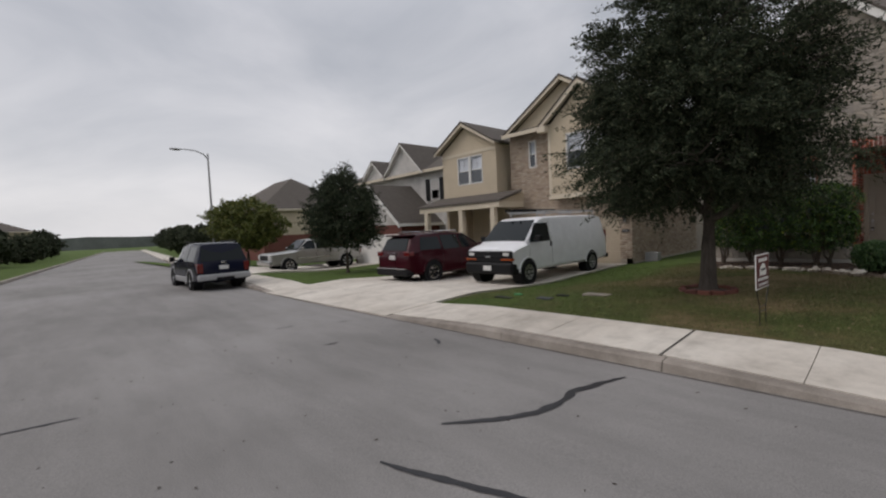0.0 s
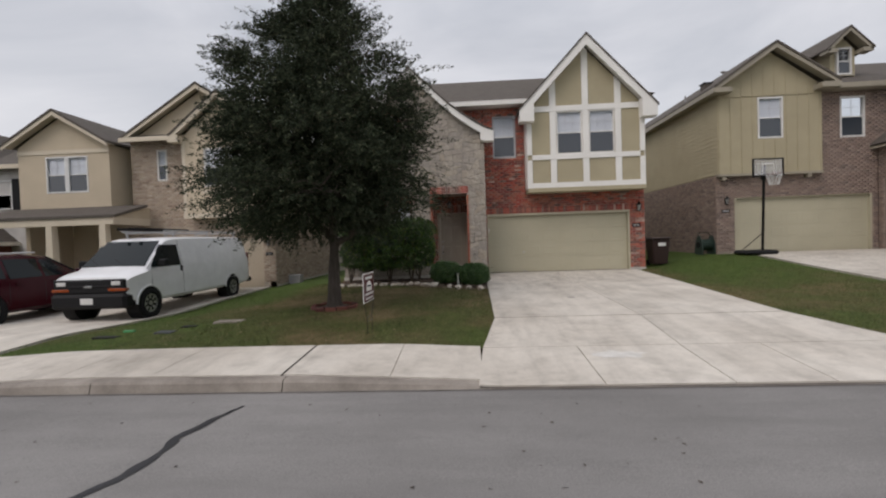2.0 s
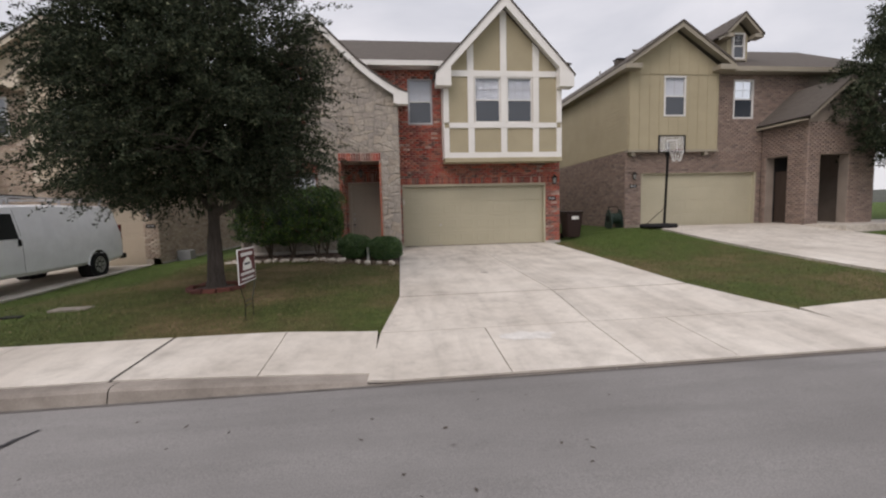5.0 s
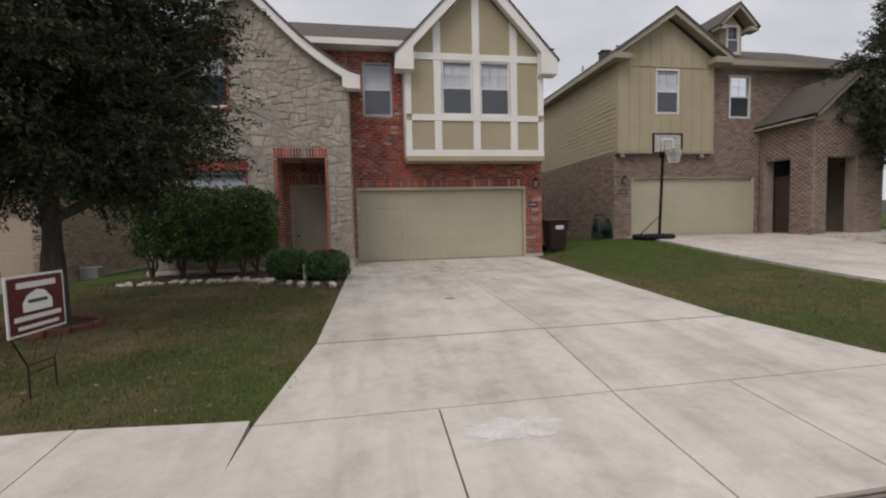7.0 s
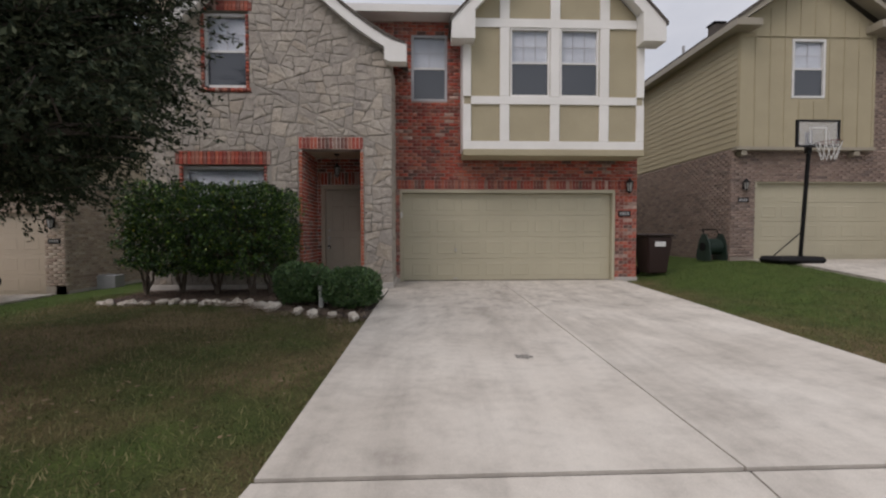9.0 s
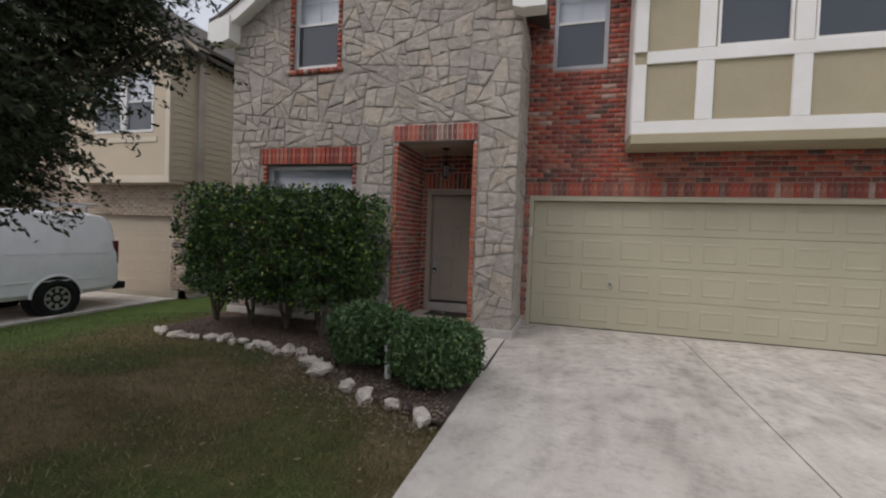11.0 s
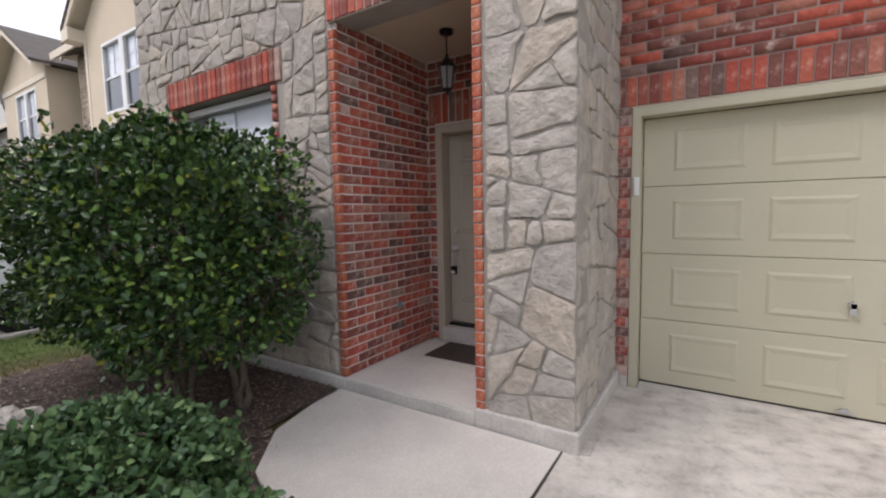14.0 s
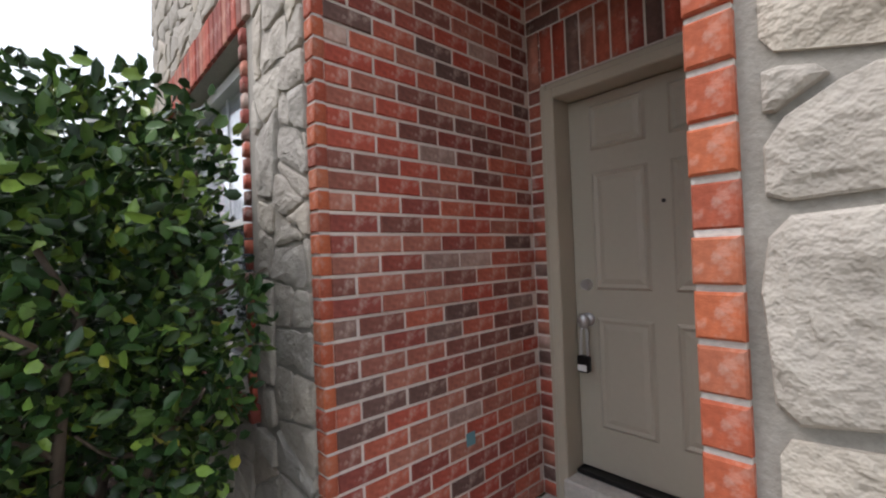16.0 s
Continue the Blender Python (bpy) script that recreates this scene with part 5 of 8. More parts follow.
pts = []
while len(pts) < 14000:
    x, y = rng.uniform(-7.6, -2.9), rng.uniform(-4.0, -1.2)
    if inside(BED, x, y):
        pts.append((x, y, hz(x, y) + 0.018 + rng.uniform(0, 0.012)))
v, f = leaves(rng, np.array(pts), 0.045, 0.016, np.tile([[0, 0, 0.0]], (len(pts), 1)), 1.0)
v[:, 2] = np.repeat(np.array(pts)[:, 2], 4) + (v[:, 2] - np.repeat(np.array(pts)[:, 2], 4)) * 0.25
tagged(np_mesh("mulch_chips", v, f, M["mulch"]), "brown bark mulch chips and dry leaves", "mulch", kind="stuff")

litter = []
while len(litter) < 2200:
    k = int(rng.integers(3, len(edge) - 1))
    (xa, ya), (xb, yb) = edge[k], edge[k + 1]
    u = rng.uniform()
    x, y = xa + (xb - xa) * u + rng.normal() * 0.22, ya + (yb - ya) * u + rng.normal() * 0.26 - 0.02
    if x < -2.8:
        litter.append((x, y, hz(x, y) + 0.03 + rng.uniform(0, 0.012)))
v, f = leaves(rng, np.array(litter), 0.05, 0.026, None, 1.0)
v[:, 2] = np.repeat(np.array(litter)[:, 2], 4) + (v[:, 2] - np.repeat(np.array(litter)[:, 2], 4)) * 0.3
tagged(np_mesh("leaf_litter", v, f, pieces("tan_leaf", [(0, (0.12, 0.082, 0.056)), (0.5, (0.2, 0.145, 0.1)), (1, (0.33, 0.26, 0.19))], rough=0.8)), "tan dry leaves caught among the edging rocks", "leaves", kind="stuff")

# grass blades on the near lawns
pts = []
while len(pts) < 90000:
    if rng.uniform() < 0.68:
        x, y = rng.uniform(-11.3, -2.8), rng.uniform(-9.4, -1.2)
        if inside(BED, x, y) or (x > -7.6 and y > -1.3):
            continue
    else:
        x, y = rng.uniform(2.5, 6.7), rng.uniform(-9.4, 1.0)
    if 2.4 < x < 2.85 - (y + 7.9 < 0) * 0.0 - max(0.0, -y) * 0.05 or (x < -8.5 and rng.uniform() < 0.5):
        continue
    pts.append((x, y))
pts = np.array(pts)
z = np.array([hz(x, y) for x, y in pts]) - 0.022
n = len(pts)
hgt = rng.uniform(0.02, 0.055, n)
a = rng.uniform(0, 2 * math.pi, n)
lean = rng.normal(size=(n, 2)) * 0.025
v = np.empty((n, 3, 3))
v[:, 0] = np.c_[pts[:, 0] + 0.004 * np.cos(a), pts[:, 1] + 0.004 * np.sin(a), z]
v[:, 1] = np.c_[pts[:, 0] - 0.004 * np.cos(a), pts[:, 1] - 0.004 * np.sin(a), z]
v[:, 2] = np.c_[pts[:, 0] + lean[:, 0], pts[:, 1] + lean[:, 1], z + hgt]
tagged(np_mesh("grass", v.reshape(-1, 3), np.arange(3 * n).reshape(-1, 3), M["blade"]), "short dry green and straw-coloured grass blades", "grass", kind="stuff")
pts = []
for _ in range(420):
    x, y = rng.uniform(-10, -2.9), rng.uniform(-9.3, -2.6)
    if not inside(BED, x, y):
        pts.append((x, y, hz(x, y) + 0.02))
v, f = leaves(rng, np.array(pts), 0.055, 0.03, None, 1.0)
v[:, 2] = np.repeat(np.array(pts)[:, 2], 4) + (v[:, 2] - np.repeat(np.array(pts)[:, 2], 4)) * 0.3
tagged(np_mesh("fallen_leaves", v, f, surface("dry_leaf", (0.3, 0.22, 0.14), (0.2, 0.13, 0.08))), "dry fallen leaves scattered on the lawn", "leaves", kind="stuff")

# brick ring round the oak
ring = thing("tree_ring", "ring of dark red edging bricks round the tree", "edging", at=(TX, TY, hz(TX, TY)))
part("mulch", sheet(bmesh.new(), steps(-0.42, 0.42, 0.07), steps(-0.42, 0.42, 0.07), lambda x, y: 0.045 - 0.35 * (x * x + y * y)), M["soil"], ring)
M["paver"] = pieces("red_paver", [(0, (0.16, 0.06, 0.045)), (0.5, (0.2, 0.075, 0.055)), (1, (0.12, 0.05, 0.042))])
pv = boxed(-0.11, 0.11, -0.05, 0.05, -0.03, 0.065, 0.012)
first = part("paver", pv, M["paver"], ring)
for i in range(13):
    a = 2 * math.pi * i / 13
    m_ = pose(0.47 * math.cos(a), 0.47 * math.sin(a), -0.012, rng.normal() * 6, rng.normal() * 6, math.degrees(a) + 90 + rng.normal() * 6)
    if i:
        o = new("paver", first.data)
        o.parent = ring
        o.matrix_basis = m_
    else:
        first.matrix_basis = m_

# ---- the tan house on the left ----
def bricks_on(host, mat, x0, x1, z0, z1, y, holes=(), rz=0.0, x=0.0, seed=5, d=0.012):
    """Joined bricks, proud of a mortar face at y (or on the side wall x when turned)."""
    m_ = pose(x, y, 0, 0, 0, rz) if rz else pose(0, y, 0)
    BRICK_JOBS.append(((x0, x1, z0, z1, holes), m_, host, mat, d, seed))


BRICK_JOBS = []


def lap_siding(host, mat, y0, y1, z0, z1, x, face=1, pitch=0.165, along="y"):
    """Overlapping boards on a wall at x (running along y) or at y = x (running along x)."""
    z = z0
    while z < z1 - 0.02:
        zt = min(z + pitch + 0.02, z1)
        bm = bmesh.new()
        sec = [(0.0, z), (0.022 * face, z), (0.008 * face, zt), (0.0, zt)]
        if along == "y":
            extrude(bm, [(x + p[0], p[1]) for p in sec], "y", y0, y1)
        else:
            extrude(bm, [(x - abs(p[0]), p[1]) for p in sec], "x", y0, y1)
        part("siding_board", bm, mat, host)
        z += pitch


def gable_trim(host, mat, ax, az, x0, z0, x1, z1, y0, y1, w=0.16):
    for xe, ze in ((x0, z0), (x1, z1)):
        part("rake_board", extrude(bmesh.new(), [(ax, az), (xe, ze), (xe, ze - w), (ax, az - w * 1.25)], "y", y0, y1), mat, host)
        part("rake_soffit", extrude(bmesh.new(), [(ax, az - 0.05), (xe, ze - 0.05), (xe, ze - 0.075), (ax, az - 0.08)], "y", y1 + 0.002, y1 + 0.36), mat, host)


def roof_slab(host, corners, thick=0.09, mat="shingle"):
    bm = bmesh.new()
    top = [bm.verts.new(p) for p in corners]
    low = [bm.verts.new((p[0], p[1], p[2] - thick)) for p in corners]
    fs = [bm.faces.new(top), bm.faces.new(low[::-1])]
    n = len(corners)
    for i in range(n):
        k = (i + 1) % n
        fs.append(bm.faces.new((top[i], low[i], low[k], top[k])))
    bmesh.ops.recalc_face_normals(bm, faces=fs)
    return part("roof", bm, M[mat], host)


GZL = -0.42
lh = tagged(new("house_left"), "two-storey tan stucco and pale brick house with a porch", "house", kind="structure")
bm = wall_cells(bmesh.new(), -17.35, -11.15, GZL, 6.0, 1.5, 1.7, [(-16.22, -15.78, 4.16, 5.48), (-16.3, -11.65, GZL, 1.72)])
box(bm, -11.4, -11.15, 1.2, 12, GZL, 2.56)
box(bm, -11.65, -11.15, 1.2, 1.5, GZL, 2.56)
box(bm, -17.35, -16.3, 1.2, 1.5, GZL, 2.56)
box(bm, -16.3, -11.65, 1.2, 1.5, 1.72, 2.56)
part("brick_wall", bm, M["mortar_tan"], lh)
bricks_on(lh, M["brick_tan"], -17.35, -14.6, 2.6, 5.9, 1.5, [(-16.22, -15.78, 4.16, 5.48)])
bricks_on(lh, M["brick_tan"], -17.35, -11.15, GZL + 0.25, 2.56, 1.2, [(-16.3, -11.65, -1, 1.72)])
bricks_on(lh, M["brick_tan"], 1.2, 9.0, GZL + 0.1, 2.5, 0, (), 90, -11.15)
bm = wall_cells(bmesh.new(), -14.6, -11.25, 2.56, 5.75, 0.75, 0.9, [(-13.73, -11.75, 3.73, 5.29)])
extrude(bm, [(-14.6, 5.75), (-11.25, 5.75), (-12.95, 7.15)], "y", 0.75, 0.9)
box(bm, -14.6, -14.45, 0.9, 1.5, 2.56, 5.75)
box(bm, -14.6, -11.25, 0.75, 1.5, 2.5, 2.558)
part("bay_wall", bm, M["stucco_tan"], lh)
part("side_wall", boxed(-11.45, -11.27, 0.9, 12, 2.56, 5.8), M["stucco_tan"], lh)
lap_siding(lh, M["stucco_tan"], 0.77, 10.0, 2.6, 5.75, -11.268, 1)
for xa, xb in ((-14.62, -14.5), (-11.37, -11.24)):
    part("corner_board", boxed(xa, xb, 0.735, 0.76, 2.5, 5.75), M["trim_tan"], lh)
part("sill_band", boxed(-14.64, -11.22, 0.72, 0.76, 2.5, 2.68), M["trim_tan"], lh)
part("trim_band", boxed(-13.85, -11.63, 0.725, 0.75, 3.5, 3.62), M["trim_tan"], lh)
for a, b_ in ((-13.72, -12.78), (-12.7, -11.76)):
    sash_window(lh, a, b_, 3.74, 5.28, 0.76, M["vinyl"], (2, 2))
sash_window(lh, -16.21, -15.79, 4.17, 5.47, 1.5, M["vinyl"], (1, 2))
part("mullion", boxed(-12.78, -12.7, 0.735, 0.9, 3.73, 5.29), M["vinyl"], lh)
gable_trim(lh, M["trim_tan"], -12.95, 7.45, -14.95, 5.78, -10.95, 5.78, 0.45, 0.5, 0.2)
for xe in (-14.95, -10.95):
    roof_slab(lh, [(xe, 0.42, 5.83), (-12.95, 0.42, 7.5), (-12.95, 5, 7.5), (xe, 5, 5.83)])
    part("eave_return", boxed(xe - 0.03 if xe < -12 else xe - 0.38, xe + 0.38 if xe < -12 else xe + 0.03, 0.43, 0.78, 5.5, 5.78, 0.01), M["trim_tan"], lh)
# the large gable behind
bm = extrude(bmesh.new(), [(-17.3, 5.9), (-11.2, 5.9), (-14.2, 7.85)], "y", 1.5, 1.65)
part("gable_wall", bm, M["stucco_tan"], lh)
gable_trim(lh, M["trim_tan"], -14.2, 8.05, -17.5, 5.95, -10.9, 5.95, 1.15, 1.2, 0.17)
for xe in (-17.5, -10.9):
    roof_slab(lh, [(xe, 1.12, 6.0), (-14.2, 1.12, 8.1), (-14.2, 12, 8.1), (xe, 12, 6.0)])
roof_slab(lh, [(-17.4, 0.95, 5.9), (-14.4, 0.95, 5.9), (-14.4, 1.6, 6.15), (-17.4, 1.6, 6.15)])
part("eave_board", boxed(-17.4, -14.5, 0.9, 0.95, 5.72, 5.9), M["trim_tan"], lh)
# the left gable wing over the porch
bm = wall_cells(bmesh.new(), -21.75, -17.8, 2.9, 5.65, 0.9, 1.05, [(-20.57, -18.73, 3.74, 5.25)])
extrude(bm, [(-21.75, 5.65), (-17.8, 5.65), (-19.85, 6.85)], "y", 0.9, 1.05)
box(bm, -18.0, -17.8, 1.05, 4, 2.9, 5.65)
box(bm, -21.75, -21.55, 1.05, 12, -0.5, 5.65)
box(bm, -21.75, -17.35, 3.0, 3.2, -0.5, 3.0)
part("wing_wall", bm, M["stucco_tan"], lh)
for a, b_ in ((-20.56, -19.68), (-19.62, -18.74)):
    sash_window(lh, a, b_, 3.75, 5.24, 0.91, M["vinyl"], (2, 2))
part("mullion", boxed(-19.68, -19.62, 0.88, 1.05, 3.74, 5.25), M["vinyl"], lh)
part("trim_band", boxed(-21.75, -17.79, 0.872, 0.898, 5.35, 5.5), M["trim_tan"], lh)
gable_trim(lh, M["trim_tan"], -19.85, 7.06, -22.1, 5.7, -17.6, 5.7, 0.55, 0.6, 0.17)
for xe in (-22.1, -17.6):
    roof_slab(lh, [(xe, 0.52, 5.75), (-19.85, 0.52, 7.11), (-19.85, 9, 7.11), (xe, 9, 5.75)])
# porch
roof_slab(lh, [(-22.2, -0.75, 2.66), (-16.3, -0.75, 2.66), (-16.3, 0.95, 3.15), (-22.2, 0.95, 3.15)], 0.1)
part("porch_beam", box(boxed(-22.1, -16.4, -0.7, -0.5, 2.3, 2.56), -16.6, -16.4, -0.5, 1.5, 2.3, 2.56), M["trim_tan"], lh)
part("porch_gable", extrude(bmesh.new(), [(-0.7, 2.56), (1.2, 2.56), (1.2, 3.05)], "x", -16.5, -16.4), M["stucco_tan"], lh)
for x in (-16.85, -18.95, -21.6):
    bm = boxed(x - 0.17, x + 0.17, -0.75, -0.41, GZL, 0.35, 0.01)
    vs0 = [(x - 0.15, -0.73), (x + 0.15, -0.73), (x + 0.15, -0.43), (x - 0.15, -0.43)]
    low = [bm.verts.new((p[0], p[1], 0.35)) for p in vs0]
    top = [bm.verts.new((x + (p[0] - x) * 0.78, -0.58 + (p[1] + 0.58) * 0.78, 2.3)) for p in vs0]
    for i in range(4):
        k = (i + 1) % 4
        bm.faces.new((low[i], low[k], top[k], top[i]))
    part("porch_column", bm, M["trim_tan"], lh)
part("porch_slab", boxed(-22.1, -17.4, -0.8, 3.0, -0.7, GZL + 0.12), M["concrete"], lh)
# door coloured near-black, the shade of the porch put into it
part("porch_door", boxed(-18.6, -17.7, 2.95, 3.0, GZL + 0.12, 1.8, 0.01), M["shade_black"], lh)
panel_garage_door("garage_door_left", "tan panelled garage door behind the van", -16.28, -11.68, GZL, 1.71, 1.32, M["garage_tan"])
lantern("wall_lantern", "black wall lantern on pale brick", (-11.4, 1.08, 1.42), 1.0, False)
number_plate_stone((-11.4, 1.188, 0.98))
part("footing", boxed(-11.64, -11.12, 1.24, 9.0, -0.9, -0.3), M["foundation"], lh)
bn = thing("utility_box", "grey utility box by the brick side wall", "utility box", at=(-10.75, 2.2, hz(-10.75, 2.2)))
part("box", boxed(-0.25, 0.25, -0.2, 0.2, -0.05, 0.35, 0.02), M["paint_grey"], bn)

# ---- the brown brick house on the right ----
rh = tagged(new("house_right"), "two-storey brown brick house with an olive board-and-batten gable", "house", kind="structure")
RZ = 0.42
bm = wall_cells(bmesh.new(), 6.3, 12.2, 0.0, 3.43, 1.2, 1.4, [(6.96, 11.97, RZ, 2.57)])
wall_cells(bm, 10.05, 17.5, 3.43, 6.45, 1.2, 1.4, [(10.84, 11.75, 4.67, 6.22)])
box(bm, 6.3, 6.5, 1.4, 14, 0.0, 3.43)
part("brick_wall", bm, M["mortar_brown"], rh)
bricks_on(rh, M["brick_brown"], 6.3, 12.2, RZ + 0.1, 3.43, 1.2, [(6.96, 11.97, -1, 2.57)], seed=8)
bricks_on(rh, M["brick_brown"], 10.05, 14.2, 3.43, 6.4, 1.2, [(10.84, 11.75, 4.67, 6.22)], seed=9)
bricks_on(rh, M["brick_brown"], -14.0, -1.2, 0.2, 3.4, 0, (), -90, 6.3, seed=10)
bm = wall_cells(bmesh.new(), 6.3, 10.05, 3.43, 6.65, 1.0, 1.15, [(7.73, 8.66, 4.72, 6.28)])
extrude(bm, [(6.3, 6.65), (10.05, 6.65), (8.2, 7.95)], "y", 1.0, 1.15)
box(bm, 9.9, 10.05, 1.15, 1.4, 3.43, 6.65)
box(bm, 6.3, 6.5, 1.15, 14, 3.43, 6.55)
part("gable_wall", bm, M["stucco_olive"], rh)
for i in range(10):
    x = 6.34 + i * 0.405
    if 7.6 < x < 8.65:
        part("batten", boxed(x - 0.02, x + 0.02, 0.98, 0.998, 3.46, 4.66), M["stucco_olive"], rh)
        part("batten", boxed(x - 0.02, x + 0.02, 0.98, 0.998, 6.36, 6.36 + max(0.3, 1.25 - abs(x - 8.2) * 0.7)), M["stucco_olive"], rh)
    else:
        part("batten", boxed(x - 0.02, x + 0.02, 0.98, 0.998, 3.46, max(6.6, 7.8 - abs(x - 8.2) * 0.7)), M["stucco_olive"], rh)
part("trim_band", boxed(6.3, 10.05, 0.972, 0.997, 6.32, 6.36), M["stucco_olive"], rh)
lap_siding(rh, M["stucco_olive"], 1.02, 13.5, 3.45, 6.5, 6.298, -1)
part("skirt_board", boxed(6.28, 10.08, 0.97, 1.2, 3.36, 3.44), M["frame_paint"], rh)
for xx in (6.5, 9.6):
    part("bracket", boxed(xx - 0.08, xx + 0.08, 1.0, 1.2, 3.22, 3.36, 0.01), M["frame_paint"], rh)
sash_window(rh, 7.74, 8.65, 4.73, 6.27, 1.01, M["vinyl"], (2, 2))
sash_window(rh, 10.85, 11.74, 4.68, 6.21, 1.21, M["vinyl"], (2, 2), blind=False)
panel_garage_door("garage_door_right", "cream panelled double garage door under the gable", 7.02, 11.91, RZ, 2.52, 1.32, M["garage_paint"])
part("garage_frame", box(box(boxed(6.963, 7.02, 1.2, 1.36, RZ, 2.567), 11.91, 11.967, 1.2, 1.36, RZ, 2.567), 7.02, 11.91, 1.2, 1.36, 2.52, 2.567), M["garage_paint"], rh)
gable_trim(rh, M["frame_paint"], 8.2, 8.16, 5.95, 6.62, 10.42, 6.68, 0.6, 0.65, 0.17)
for xe, ze in ((5.95, 6.62), (10.42, 6.68)):
    roof_slab(rh, [(xe, 0.57, ze + 0.05), (8.2, 0.57, 8.22), (8.2, 13.5, 8.22), (xe, 13.5, ze + 0.05)])
part("eave_return", boxed(5.93, 6.6, 0.58, 1.0, 6.42, 6.6, 0.01), M["frame_paint"], rh)
part("eave_return", boxed(9.75, 10.45, 0.58, 1.2, 6.42, 6.62, 0.01), M["frame_paint"], rh)
part("eave_board", box(boxed(5.94, 5.99, 0.6, 13.5, 6.44, 6.6), 5.99, 6.3, 0.6, 13.5, 6.45, 6.48), M["frame_paint"], rh)
roof_slab(rh, [(10.3, 0.8, 6.62), (18, 0.8, 6.62), (18, 5.5, 8.9), (9, 5.5, 8.9)])
part("eave_board", box(boxed(10.4, 18, 0.75, 0.8, 6.42, 6.6), 10.4, 18, 0.8, 1.2, 6.4, 6.43), M["frame_paint"], rh)
# dormer
bm = boxed(11.08, 12.0, 1.9, 3.4, 6.9, 8.22)
extrude(bm, [(11.08, 8.22), (12.0, 8.22), (11.54, 8.7)], "y", 1.9, 3.4)
part("dormer_wall", bm, M["stucco_olive"], rh)
gable_trim(rh, M["frame_paint"], 11.54, 8.95, 10.72, 8.14, 12.36, 8.14, 1.5, 1.55, 0.13)
for xe in (10.67, 12.41):
    roof_slab(rh, [(xe, 1.47, 8.16), (11.54, 1.47, 9.0), (11.54, 5, 9.0), (xe, 5, 8.16)], 0.06)
part("eave_return", box(boxed(10.7, 11.08, 1.5, 1.9, 8.0, 8.14), 12.0, 12.38, 1.5, 1.9, 8.0, 8.14), M["frame_paint"], rh)
part("dormer_sill", boxed(11.2, 11.9, 1.79, 1.9, 7.16, 7.225, 0.006), M["frame_paint"], rh)
# sheet of painted shade behind the dormer window
part("dormer_interior", boxed(11.3, 11.79, 1.886, 1.897, 7.26, 8.24), M["shade_black"], rh)
sash_window(rh, 11.27, 11.82, 7.23, 8.27, 1.825, M["vinyl"], (2, 2), blind=False)
vent = part("roof_vent", boxed(6.59, 6.91, 2.44, 2.76, 7.1, 7.37, 0.02), M["shingle"], rh, "dark square roof vent")
part("vent_hood", boxed(6.55, 6.95, 2.4, 2.8, 7.375, 7.41, 0.012), M["black_metal"], vent)
bm = bmesh.new()
tube(bm, (6.6, 4.0, 7.0), (6.6, 4.0, 7.36), 0.04, seg=10)
part("vent_pipe", bm, M["paint_grey"], rh)
# porch tower
PXL, PYF = 12.2, -0.8
bm = wall_cells(bmesh.new(), PYF, 1.2, 0.0, 4.2, PXL, PXL + 0.35, [(0.0, 0.95, RZ, 3.05)], axis="x")
wall_cells(bm, PXL + 0.35, 15.0, 0.0, 4.2, PYF, PYF + 0.35, [(12.72, 13.9, RZ, 3.0)])
extrude(bm, [(PXL, 4.2), (15.0, 4.2), (13.55, 5.45)], "y", PYF, PYF + 0.3)
box(bm, 14.65, 15.0, PYF + 0.35, 1.2, 0.0, 4.2)
part("porch_wall", bm, M["mortar_brown"], rh)
bricks_on(rh, M["brick_brown"], PXL, 15.0, RZ, 4.2, PYF, [(12.72, 13.9, 0, 3.0)], seed=12)
bricks_on(rh, M["brick_brown"], -1.2, -PYF, RZ, 4.2, 0, [(-0.95, 0.0, 0, 3.05)], -90, PXL, seed=13)
gable_trim(rh, M["frame_paint"], 13.55, 5.7, 11.9, 4.3, 15.2, 4.3, PYF - 0.3, PYF - 0.25, 0.14)
for xe in (11.9, 15.2):
    roof_slab(rh, [(xe, PYF - 0.33, 4.35), (13.55, PYF - 0.33, 5.75), (13.55, 1.4, 5.75), (xe, 1.4, 4.35)])
part("eave_board", boxed(11.9, 11.95, PYF - 0.3, 1.2, 4.18, 4.32), M["frame_paint"], rh)
# added near-black sheet: painted shade at the back of the porch recess
part("porch_dark", boxed(12.6, 14.6, 1.0, 1.15, RZ, 4.1), M["shade_black"], rh)
part("porch_door", boxed(12.62, 12.7, 0.0, 0.95, RZ, 2.5), M["shaded_wood"], rh, "wooden door with the porch shade put into its dark colour")
part("back_wall", box(boxed(6.5, 17.5, 13.8, 14, 0, 6.5), 17.3, 17.5, 1.4, 13.8, 0, 6.5), M["stucco_olive"], rh)
part("porch_slab", boxed(12.2, 16.5, -2.3, 1.2, 0.0, RZ + 0.03), M["concrete"], rh)
lantern("wall_lantern", "small black wall lantern on brown brick", (6.62, 1.08, 2.42), 0.9, False)
number_plate_stone((6.62, 1.188, 2.05))

